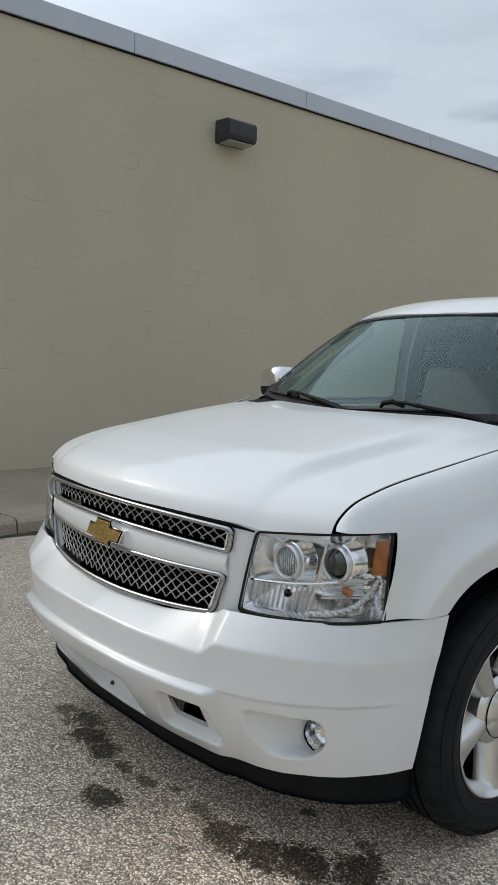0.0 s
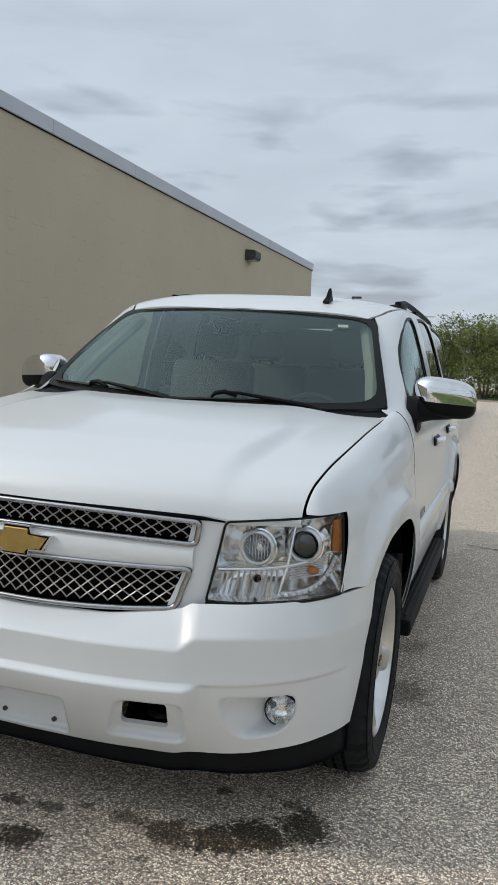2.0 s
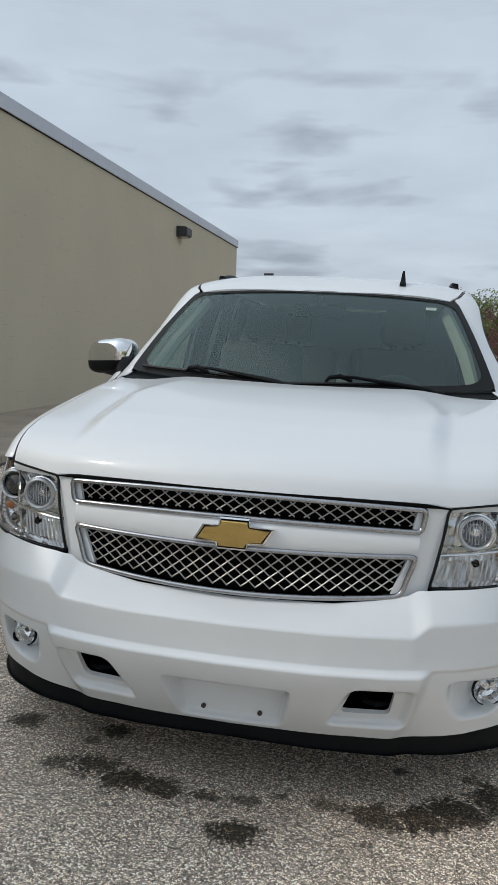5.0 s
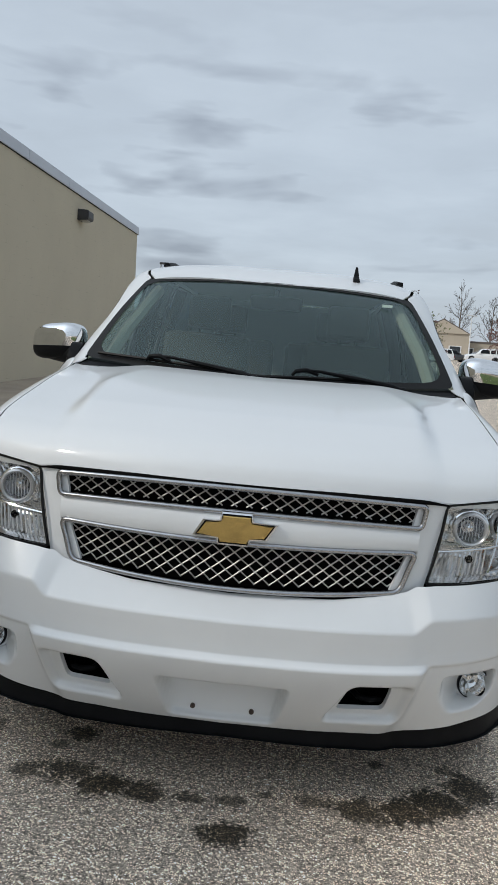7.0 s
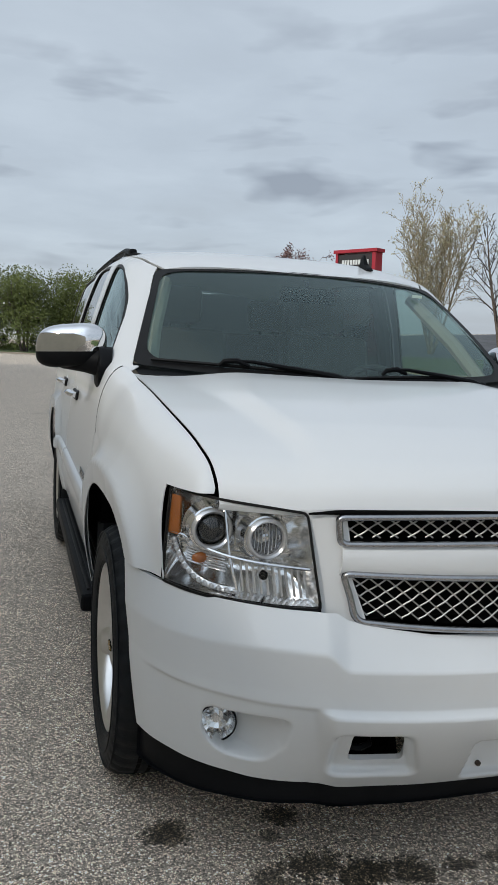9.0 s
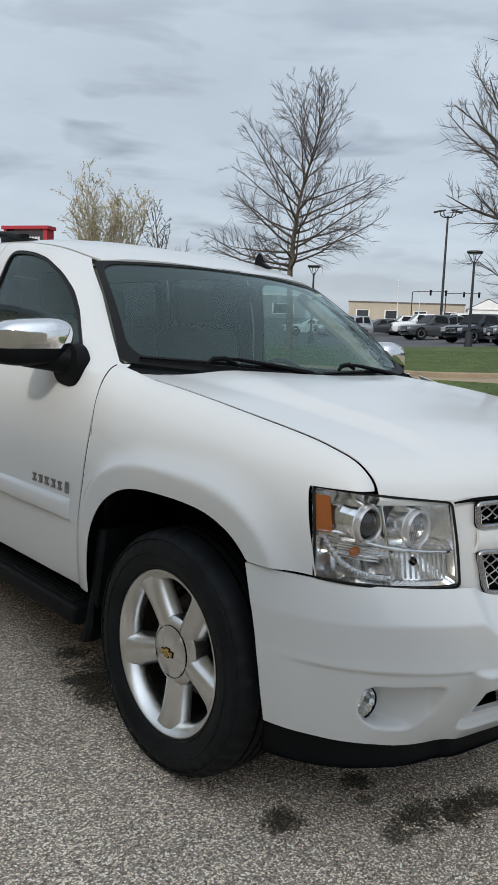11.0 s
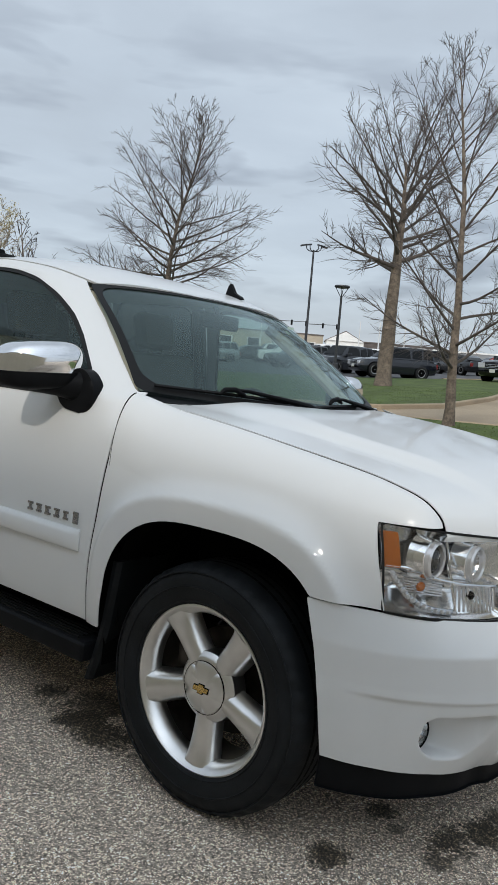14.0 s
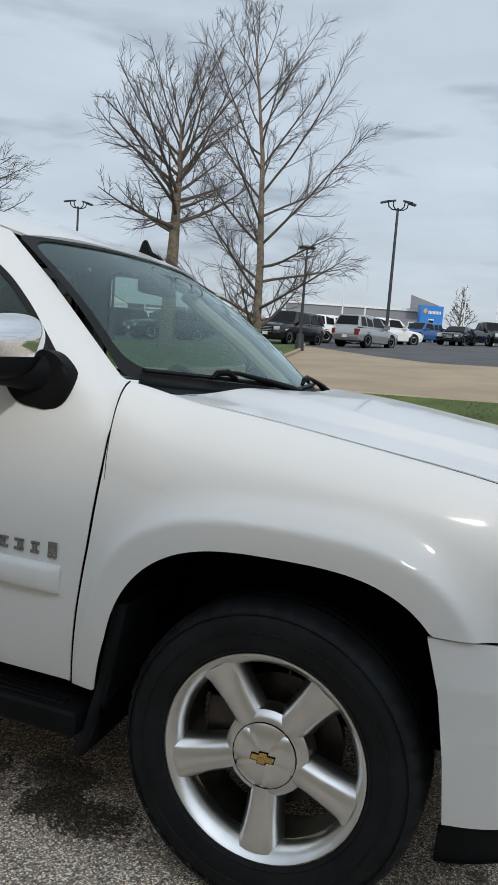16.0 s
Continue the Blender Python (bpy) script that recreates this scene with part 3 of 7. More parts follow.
# building wall with its metal coping, lamps and walk
WALL_X, WALL_TOP, WALL_END, WALL_START = 0.0, 5.51, 28.2, -26.0
WALL_POSE = pose(-6.85, 0, 0, 0, 0, -1.43)
WALLM = material("painted_block_wall", (0.47, 0.415, 0.315), 0.85)
t, b = nodes_of(WALLM)
tc = tnode(t, "ShaderNodeTexCoord").outputs["Object"]
sx = tnode(t, "ShaderNodeSeparateXYZ")
t.links.new(tc, sx.inputs[0])
flat = tnode(t, "ShaderNodeCombineXYZ")
t.links.new(tmath(t, "ADD", sx.outputs[1], sx.outputs[0]), flat.inputs[0]), t.links.new(sx.outputs[2], flat.inputs[1])
brick = tnode(t, "ShaderNodeTexBrick", Scale=1.0)
brick.inputs["Brick Width"].default_value, brick.inputs["Row Height"].default_value = 0.40, 0.203
brick.inputs["Mortar Size"].default_value, brick.inputs["Mortar Smooth"].default_value = 0.008, 0.6
t.links.new(flat.outputs[0], brick.inputs["Vector"])
n1, n2, n3 = (tnode(t, "ShaderNodeTexNoise", Scale=s, Detail=6.0) for s in (0.55, 3.0, 45.0))
for q in (n1, n2, n3):
    t.links.new(tc, q.inputs["Vector"])
show = tmath(t, "MULTIPLY", tmath(t, "MULTIPLY", tmath(t, "SUBTRACT", n2.outputs[0], 0.52), 5.0, True), brick.outputs["Fac"])
var = tmath(t, "ADD", 0.84, tmath(t, "ADD", tmath(t, "MULTIPLY", n1.outputs[0], 0.20), tmath(t, "MULTIPLY", n3.outputs[0], 0.12)))
sc = t.nodes.new("ShaderNodeVectorMath")
sc.operation = "SCALE"
sc.inputs[0].default_value = (0.53, 0.468, 0.355)
t.links.new(var, sc.inputs["Scale"])
t.links.new(tmix(t, tmath(t, "MULTIPLY", show, 0.36), sc.outputs[0], (0.14, 0.12, 0.095)), b.inputs["Base Color"])
bp = tnode(t, "ShaderNodeBump", Strength=0.35, Distance=0.006)
t.links.new(tmath(t, "SUBTRACT", tmath(t, "MULTIPLY", n3.outputs[0], 0.7), tmath(t, "MULTIPLY", show, 0.9)), bp.inputs["Height"])
t.links.new(bp.outputs[0], b.inputs["Normal"])
bm = bmesh.new()
for a, c in (((WALL_X - 0.3, WALL_START, -0.8), (WALL_X, WALL_END, WALL_TOP)), ((-28, WALL_END - 0.3, -0.8), (WALL_X - 0.3, WALL_END, WALL_TOP)), ((-28, WALL_START, -0.8), (WALL_X - 0.3, WALL_START + 0.3, WALL_TOP)), ((-28.3, WALL_START, -0.8), (-28, WALL_END, WALL_TOP))):
    add_box(bm, a, c)
building = tagged(part("wall_1", bm, WALLM, None, smooth=False), "tan painted block wall of a commercial building", "wall", kind="structure")
building.matrix_basis = WALL_POSE
bm = bmesh.new()
add_box(bm, (-28, WALL_START, WALL_TOP - 0.35), (WALL_X - 0.25, WALL_END - 0.25, WALL_TOP - 0.1))
roof = tagged(part("roof", bm, material("roof_membrane", (0.5, 0.5, 0.5), 0.8, vary=0.1, scale=1), None, smooth=False), "flat membrane roof", "roof", kind="structure")
roof.matrix_basis = WALL_POSE
COPING = material("pale_metal_coping", (0.52, 0.545, 0.60), 0.42, 0.15, vary=0.05, scale=0.8, bump=0.02, bump_scale=3)
coping = tagged(empty("coping"), "pale grey metal coping along the wall top", "trim", kind="structure")
coping.matrix_basis = WALL_POSE
y = WALL_START
while y < WALL_END:
    bm = bmesh.new()
    y1 = min(y + 3.05, WALL_END + 0.05)
    add_box(bm, (WALL_X - 0.36, y + 0.003, WALL_TOP - 0.005), (WALL_X + 0.05, y1 - 0.003, WALL_TOP + 0.26), bevel=0.012)
    part("coping_length", bm, COPING, coping, smooth=False)
    y = y1 if y1 < WALL_END else WALL_END + 1
bm = bmesh.new()
add_box(bm, (WALL_X - 0.02, WALL_START, WALL_TOP - 0.018), (WALL_X + 0.03, WALL_END + 0.03, WALL_TOP - 0.004))
part("drip_edge", bm, BLACK, coping, "dark drip edge")

BRONZE = material("dark_bronze_metal", (0.045, 0.045, 0.048), 0.5, 0.3, vary=0.2, scale=10)
DIFFUSER = material("lamp_diffuser", (0.34, 0.33, 0.29), 0.35, vary=0.1, scale=20)


def wall_lamp(y, z):
    top = tagged(empty("wall_lamp"), "dark bronze box lamp on the wall", "lamp", "wall lamps")
    bm = bmesh.new()
    prof = [(0.0, -0.15), (0.30, -0.13), (0.33, -0.08), (0.33, 0.10), (0.29, 0.14), (0.0, 0.16)]
    add_prism(bm, prof, 0.50, lambda u, v, w: (u, w - 0.25, v), 0.0)
    bmesh.ops.bevel(bm, geom=bm.edges[:], offset=0.008, segments=2, affect="EDGES")
    part("housing", bm, BRONZE, top, smooth=False)
    bm = bmesh.new()
    add_box(bm, (0.05, -0.21, -0.158), (0.28, 0.21, -0.138), bevel=0.008)
    part("diffuser", bm, DIFFUSER, top, "ribbed diffuser")
    bm = bmesh.new()
    add_box(bm, (0.0, -0.14, -0.10), (0.014, 0.14, 0.12))
    part("back_plate", bm, BRONZE, top)
    top.matrix_basis = WALL_POSE @ pose(WALL_X, y, z)
    return top


wall_lamp(6.10, 4.81)
wall_lamp(20.95, 4.96)


def walk_x(y):
    return -3.62 - 0.062 * (y - 1.0)


slabs = tagged(empty("sidewalk"), "grey concrete walk along the wall", "pavement", kind="structure")
y = -12.0
while y < 29:
    bm = bmesh.new()
    rows = []
    for yy in (y + 0.008, y + 0.75, y + 1.492):
        rows.append([bm.verts.new((x, yy, float(gz(x, yy)) + z)) for x, z in ((-6.848 + 0.025 * yy, 0.10 - float(gz(-6.85, yy) - gz(walk_x(yy), yy))), (walk_x(yy) - 0.05, 0.125), (walk_x(yy) - 0.02, 0.115), (walk_x(yy), 0.09), (walk_x(yy) + 0.01, -0.05))])
    for p, q in zip(rows, rows[1:]):
        for k in range(4):
            bm.faces.new((p[k], p[k + 1], q[k + 1], q[k]))
    for r in (rows[0], rows[-1]):
        low = [bm.verts.new((v.co.x, v.co.y, v.co.z - 0.08)) for v in r]
        for k in range(4):
            bm.faces.new((r[k], r[k + 1], low[k + 1], low[k]))
    bmesh.ops.recalc_face_normals(bm, faces=bm.faces)
    part("slab", bm, WALK, slabs, smooth=False)
    y += 1.5
verts, faces = [], []
for k, yy in enumerate(np.linspace(-12, 29, 160)):
    w = 0.06 + 0.10 * abs(math.sin(k * 1.7)) * rng.random()
    for x in (walk_x(yy) - 0.02, walk_x(yy) + w):
        verts.append((x, yy, float(gz(x, yy)) + 0.008))
    if k:
        faces.append((2 * k - 2, 2 * k - 1, 2 * k + 1, 2 * k))
tagged(link("kerb_dirt", verts, faces, DIRT, smooth=False), "dirt and dead leaves along the kerb", "dirt", kind="stuff")

# ---- the white SUV, in its own axes: nose towards -y, left side at +x, ground at z = 0 ----
suv = tagged(empty("suv", CAR @ Matrix.Diagonal((1.005, 1.0, 1.0, 1.0))), "white full-size SUV with a gold-badged mesh grille parked on asphalt", "car")
WHEEL_Y, REAR_Y, AXLE_Z = 1.020, 3.95, 0.389


def sided(name, data, mat, side, parent=suv, label="", thick=0.0, smooth=True):
    """Links a sheet built for the left side, mirrored for the right (side = -1)."""
    verts, faces = data
    if side < 0:
        verts, faces = verts * np.array([-1, 1, 1]), [f[::-1] for f in faces]
    return link(name, verts, faces, mat, parent, smooth, label, thick)


def spart(name, bm, mat, side, parent=suv, label="", smooth=True, angle=35):
    """Links a bmesh built for the left side, mirrored for the right."""
    if side < 0:
        bmesh.ops.scale(bm, vec=(-1, 1, 1), verts=bm.verts)
        bmesh.ops.reverse_faces(bm, faces=bm.faces)
    return part(name, bm, mat, parent, label, smooth, angle)


# --- shapes of the body ---
def curve(xs, ys):
    """A smooth function through points."""
    p = spline(list(zip(xs, ys)), 12 * len(xs))
    return lambda x: np.interp(x, p[:, 0], p[:, 1])


side_x = curve([0.30, 0.43, 0.60, 0.75, 0.95, 1.12, 1.22, 1.27, 1.50, 1.68, 1.75, 1.785, 1.80], [0.90, 0.952, 0.984, 0.993, 0.986, 0.966, 0.945, 0.930, 0.868, 0.812, 0.782, 0.755, 0.735])
roof_z = curve([1.9, 2.0, 2.1, 2.3, 2.6, 3.0, 3.5, 4.3, 4.8, 5.1], [1.70, 1.738, 1.774, 1.827, 1.861, 1.875, 1.879, 1.871, 1.846, 1.80])
nose_z = curve([0, 0.012, 0.03, 0.07, 0.13, 0.25, 0.5, 0.8, 1.15, 1.4], [1.0, 1.035, 1.06, 1.09, 1.113, 1.142, 1.182, 1.226, 1.266, 1.292])
screen_edge = curve([1.26, 1.30, 1.50, 1.70, 1.76, 1.80], [1.50, 1.57, 1.82, 2.085, 2.20, 2.40])


def nose_y(x):
    return 0.135 + 0.318 * np.asarray(x) ** 2


def cut_x(y):
    return np.interp(y, [0.3, 0.5, 1.0, 1.4, 1.48, 1.6], [0.797, 0.813, 0.836, 0.853, 0.862, 0.898])


def cut_z(y):
    return nose_z(np.asarray(y) - 0.337) + 0.02 * sstep(1.3, 1.55, y)


def arch_sd(y, z, yc=WHEEL_Y, a=0.462, b=0.510, zc=0.398):
    """Distance outside the wheel opening, a squared-off arch (negative in it)."""
    w = a + 0.05 * np.clip((0.62 - z) / 0.3, 0, 1)
    return ((np.abs((y - yc) / w) ** 3 + (np.maximum(z - zc, 0) / b) ** 3) ** (1 / 3) - 1) * 0.47


def flare(y, z):
    out = 0.0
    for yc in (WHEEL_Y, REAR_Y):
        d = arch_sd(y, z, yc)
        shelf = np.clip((0.150 - d) / 0.080, 0, 1) ** 2.1 - 0.30 * np.clip((0.070 - d) / 0.070, 0, 1)
        out = out + 0.036 * shelf * sstep(0.30, 0.45, z) * (1 - sstep(1.02, 1.10, z)) * (1 - sstep(0.42, 0.62, np.abs(y - yc)))
    return out


def side_place(y, z):
    """A point of the left body side behind the bonnet."""
    y, z = np.asarray(y, float), np.asarray(z, float)
    top = roof_z(y) - 0.055
    zz = np.where(z > 1.27, 1.27 + (z - 1.27) * (1.80 - 1.27) / (top - 1.27), z)
    x = side_x(zz) + flare(y, z)
    t = y - screen_edge(z)
    x = x - sstep(1.12, 1.31, z) * 0.085 * np.clip(1 - t / 0.17, 0, 1.1) ** 2
    x = x - 0.16 * np.clip(y - 4.45, 0, 1) ** 2
    return x, y, z


CROWN = 0.24


def fender_x(y):
    return np.interp(y, [0.40, 0.44, 0.5, 0.56, 0.65, 0.75, 0.9, 1.2, 1.6], [0.890, 0.904, 0.919, 0.934, 0.952, 0.964, 0.974, 0.979, 0.975])


def fender_place(y, q):
    """A point of the left front wing: q below 0 runs down its side, above 0 over its crown."""
    zk = cut_z(y) - CROWN
    ang = np.clip(q / 0.32, 0, 1) * math.pi / 2
    xs, xc = fender_x(y), cut_x(y)
    n = 1.05 + 0.15 * sstep(0.7, 1.2, y) * (1 - sstep(1.35, 1.52, y))
    z_low = zk + q
    shape = side_x(z_low) - side_x(zk)
    x_side = xs + shape * sstep(0.75, 1.4, y) + flare(y, z_low)
    z_top = zk + CROWN * np.sin(ang) ** n
    x_top = xc + (xs + flare(y, z_top) - xc) * np.cos(ang) ** n
    return np.where(q < 0, x_side, x_top), y, np.where(q < 0, z_low, z_top)


# --- front wings, doors, rear quarters ---
def fender(side):
    def dist(y, q):
        z = np.where(q < 0, cut_z(y) - CROWN + q, cut_z(y) - CROWN + CROWN * np.sin(np.clip(q / 0.32, 0, 1) * math.pi / 2))
        lamp = 0.440 + (z - 0.783) * 0.236
        front = np.maximum(np.minimum(lamp - y, 1.0285 - z), 0.342 - y)
        back = y - (np.interp(z, [0.45, 0.6, 0.84, 1.10, 1.24, 1.334], [1.592, 1.578, 1.551, 1.528, 1.522, 1.522]) - 0.005)
        d = np.maximum(front, back)
        d = np.maximum(d, q - 0.317)
        d = np.maximum(d, -arch_sd(y, z))
        d = np.maximum(d, np.where(y < WHEEL_Y, 0.789 - z, 0.452 - z))
        return d

    return sided("fender", sheet(dist, (0.33, 1.605, -0.70, 0.33), 0.011, fender_place), PAINT, side, thick=0.003)


def seam_front(z):
    return np.interp(z, [0.45, 0.6, 0.84, 1.10, 1.24, 1.334], [1.592, 1.578, 1.551, 1.528, 1.522, 1.522])


FRONT_WIN = fillet([(1.69, 1.268), (1.775, 1.355), (1.89, 1.462), (2.01, 1.562), (2.14, 1.642), (2.28, 1.702), (2.42, 1.734), (2.54, 1.748), (2.655, 1.752), (2.70, 1.50), (2.745, 1.272)], 0.05)
REAR_WIN = fillet([(2.945, 1.283), (2.925, 1.50), (2.90, 1.768), (3.30, 1.792), (3.53, 1.792), (3.66, 1.60), (3.72, 1.42), (3.735, 1.298)], 0.05)
QUARTER_WIN = fillet([(3.86, 1.31), (3.82, 1.50), (3.70, 1.74), (3.72, 1.785), (4.30, 1.785), (4.68, 1.76), (4.86, 1.45), (4.88, 1.33)], 0.05)


def middle_seam(z):
    return np.interp(z, [0.45, 0.62, 0.80, 1.24, 1.5, 1.78], [2.835, 2.90, 2.925, 2.858, 2.80, 2.775])


def rear_seam(z):
    return np.interp(z, [0.45, 0.60, 0.80, 0.93, 1.1, 1.28, 1.5, 1.8], [3.455, 3.46, 3.52, 3.66, 3.79, 3.80, 3.75, 3.62])


def door_outline(which):
    def dist(y, z):
        top = roof_z(y) - 0.060
        if which == "front":
            edge = np.where(z < 1.292, seam_front(z) + 0.004, screen_edge(z) + 0.004)
            d = np.maximum(edge - y, y - middle_seam(z) + 0.003)
        elif which == "rear":
            d = np.maximum(middle_seam(z) + 0.003 - y, y - rear_seam(z) + 0.003)
            d = np.maximum(d, -arch_sd(y, z, REAR_Y) + 0.02)
        else:
            d = np.maximum(rear_seam(z) + 0.003 - y, y - 5.08 + 0.12 * np.clip(z - 1.2, 0, 1))
            d = np.maximum(d, -arch_sd(y, z, REAR_Y))
        return np.maximum(d, np.maximum(z - top, (0.455 if which != "quarter" else 0.42 + 0.0 * z) - z))

    return dist


def body_panel(name, which, side, window, pane_mat):
    hole, edge = sd_poly(window), door_outline(which)
    lo, hi = {"front": (1.46, 2.96), "rear": (2.74, 3.84), "quarter": (3.42, 5.12)}[which]
    panel = sided(name, sheet(lambda y, z: np.maximum(edge(y, z), -hole(y, z) + 0.012), (lo, hi, 0.40, 1.83), 0.014, side_place), PAINT, side, thick=0.003)

    def seal_place(y, z):
        x, y, z = side_place(y, z)
        return x - 0.003, y, z

    def pane_place(y, z):
        x, y, z = side_place(y, z)
        return x - 0.012, y, z

    b = (min(p[0] for p in window) - 0.03, max(p[0] for p in window) + 0.03, min(p[1] for p in window) - 0.03, max(p[1] for p in window) + 0.03)
    sided("window_seal", sheet(lambda y, z: np.maximum(hole(y, z) - 0.013, -hole(y, z) - 0.003), b, 0.0075, seal_place), GASKET, side, panel, "black rubber window seal", thick=0.006)
    pane = sided("window", sheet(lambda y, z: hole(y, z) - 0.004, b, 0.02, pane_place), pane_mat, side, panel, "tinted glass pane")
    pane.visible_shadow = False
    return panel


def moulding(panel, side, y0, y1):
    """The raised white rub strip along a door."""
    bm = bmesh.new()
    prof = [(0.0, -0.040), (0.016, -0.037), (0.022, -0.026), (0.023, 0.020), (0.015, 0.036), (0.0, 0.040)]
    rows = []
    for y in np.linspace(y0, y1, 40):
        end = min(1.0, (y - y0) / 0.012 + 0.25, (y1 - y) / 0.012 + 0.25)
        rows.append([bm.verts.new((float(side_place(y, 0.742 + dz)[0]) + dx * end, y, 0.742 + dz)) for dx, dz in prof])
    for a, b in zip(rows, rows[1:]):
        for k in range(len(prof) - 1):
            bm.faces.new((a[k], b[k], b[k + 1], a[k + 1]))
    for r in (rows[0], rows[-1][::-1]):
        bm.faces.new(r)
    bmesh.ops.recalc_face_normals(bm, faces=bm.faces)
    spart("side_moulding", bm, PAINT, side, panel, angle=50)


def door_handle(panel, side, y0, y1, z=1.104):
    bm = bmesh.new()
    pts, rad = [], []
    for f in np.linspace(0, 1, 14):
        y = y0 + (y1 - y0) * f
        x = float(side_place(y, z)[0])
        pts.append((x + 0.012 + 0.022 * math.sin(math.pi * min(1, max(0, f))) ** 0.5, y, z + 0.004 * math.sin(math.pi * f)))
        rad.append(0.021 + 0.005 * math.sin(math.pi * f))
    add_tube(bm, pts, rad, 10, squash=0.62)
    spart("door_handle", bm, CHROME, side, panel, "chrome door handle")
    cup = bmesh.new()
    yc = (y0 + y1) / 2
    x = float(side_place(yc, z)[0])
    tmp = bmesh.new()
    bmesh.ops.create_uvsphere(tmp, u_segments=20, v_segments=10, radius=1)
    merge(cup, tmp, Matrix.LocRotScale((x - 0.004, yc, z), None, (0.0048, 0.080, 0.036)))
    spart("handle_cup", cup, PAINT, side, panel)
    bm = bmesh.new()
    add_prism(bm, fillet([(y0 - 0.006, z - 0.026), (y1 - 0.03, z - 0.026), (y1, z - 0.012), (y1 - 0.03, z + 0.020), (y0 - 0.006, z + 0.020)], 0.012), 0.009, lambda u, v, w: (float(side_place(u, v)[0]) + w, u, v))
    spart("handle_gap", bm, GASKET, side, panel, "dark gap behind the handle")


for s in (1, -1):
    wing = fender(s)
    bm = bmesh.new()
    add_tube(bm, [[float(c) for c in fender_place(np.float64(1.5200), np.float64(q))] for q in np.linspace(-0.02, 0.305, 16)], list(np.linspace(0.0008, 0.0028, 16)), 6)
    spart("door_gap", bm, GASKET, s, wing, "dark gap between wing and door")
    fd = body_panel("front_door", "front", s, FRONT_WIN, SIDE_GLASS)
    rd = body_panel("rear_door", "rear", s, REAR_WIN, PRIVACY)
    body_panel("rear_quarter", "quarter", s, QUARTER_WIN, PRIVACY)
    bm = bmesh.new()
    rows = [[bm.verts.new((float(side_place(y, z)[0]) + dx, y, z)) for z, dx in ((1.244, 0.0), (1.246, 0.005), (1.270, 0.005), (1.274, 0.0))] for y in np.linspace(1.72, 2.80, 24)]
    for p, q in zip(rows, rows[1:]):
        for k in range(3):
            bm.faces.new((p[k], q[k], q[k + 1], p[k + 1]))
    bm.faces.new(rows[0]), bm.faces.new(rows[-1][::-1])
    bmesh.ops.recalc_face_normals(bm, faces=bm.faces)
    spart("belt_trim", bm, BLACK, s, fd, "black trim under the window", smooth=False)
    moulding(fd, s, 1.625, 2.918)
    moulding(rd, s, 2.936, 3.47)
    door_handle(fd, s, 2.47, 2.76)
    door_handle(rd, s, 3.36, 3.62, 1.118)
    # model lettering, as plain blocks in the letters' place
    for k, (y, w) in enumerate(((1.925, 0.030), (1.872, 0.031), (1.818, 0.032), (1.765, 0.031), (1.712, 0.027), (1.655, 0.028))):
        bm = bmesh.new()
        x = float(side_place(y, 0.818)[0])
        if k < 5:
            add_box(bm, (x, y - w / 2, 0.802), (x + 0.006, y + w / 2, 0.811), bevel=0.0015)
            add_box(bm, (x, y - w / 2, 0.826), (x + 0.006, y + w / 2, 0.835), bevel=0.0015)
            add_box(bm, (x, y - 0.005 - 0.008 * (k % 2), 0.806), (x + 0.006, y + 0.005 + 0.004 * (k % 3), 0.832), bevel=0.0015)
        else:
            add_box(bm, (x, y - w / 2, 0.798), (x + 0.006, y + w / 2, 0.842), bevel=0.002)
        spart("badge_block", bm, SILVER, s, fd, "silver model badge block")

# --- bonnet, cowl, roof ---
def hood_rear(x):
    return 1.272 + 0.27 * np.abs(x) ** 2


def nose_lift(ax):
    """The bonnet's leading edge arches over the grille."""
    return 0.006 * sstep(0.600, 0.548, ax) + 0.012 * np.clip(1 - (ax / 0.56) ** 2, 0, 1)


def hood_z(x, y):
    ax = np.abs(x)
    lead = np.asarray(y) - nose_y(x)
    z = nose_z(np.clip(lead, 0, 2)) - 0.018 * sstep(0.9, 1.2, lead) * (1 - ax)
    r = sstep(0.85, 1.25, y)
    dome = sstep(0.665 + 0.06 * r, 0.585 - 0.13 * r, ax + 0.07 * (1.3 - y)) * sstep(0.03, 0.34, lead)
    lift = nose_lift(ax) * (1 - sstep(0.0, 0.30, lead))
    return z + 0.029 * dome + lift


HN, HM = 140, 80
hu, hf = np.meshgrid(np.linspace(-1, 1, HN), np.linspace(0, 1, HM), indexing="ij")
hx = hu * 0.80
for _ in range(4):
    hy = nose_y(hx) + hf**2.2 * (hood_rear(hx) - nose_y(hx))
    hx = hu * (cut_x(hy) - 0.006)
hz = hood_z(hx, hy) + 0.005
lip = np.stack([hx[:, 0], hy[:, 0] + 0.010, hz[:, 0] - 0.016], -1)
hv = np.concatenate([np.stack([hx, hy, hz], -1).reshape(-1, 3), lip])
hfaces = [(i * HM + j, (i + 1) * HM + j, (i + 1) * HM + j + 1, i * HM + j + 1) for i in range(HN - 1) for j in range(HM - 1)]
hfaces += [(HN * HM + i, HN * HM + i + 1, (i + 1) * HM, i * HM) for i in range(HN - 1)]
hood = link("hood", hv, hfaces, PAINT, suv, label="white bonnet with a raised centre", thick=0.003)

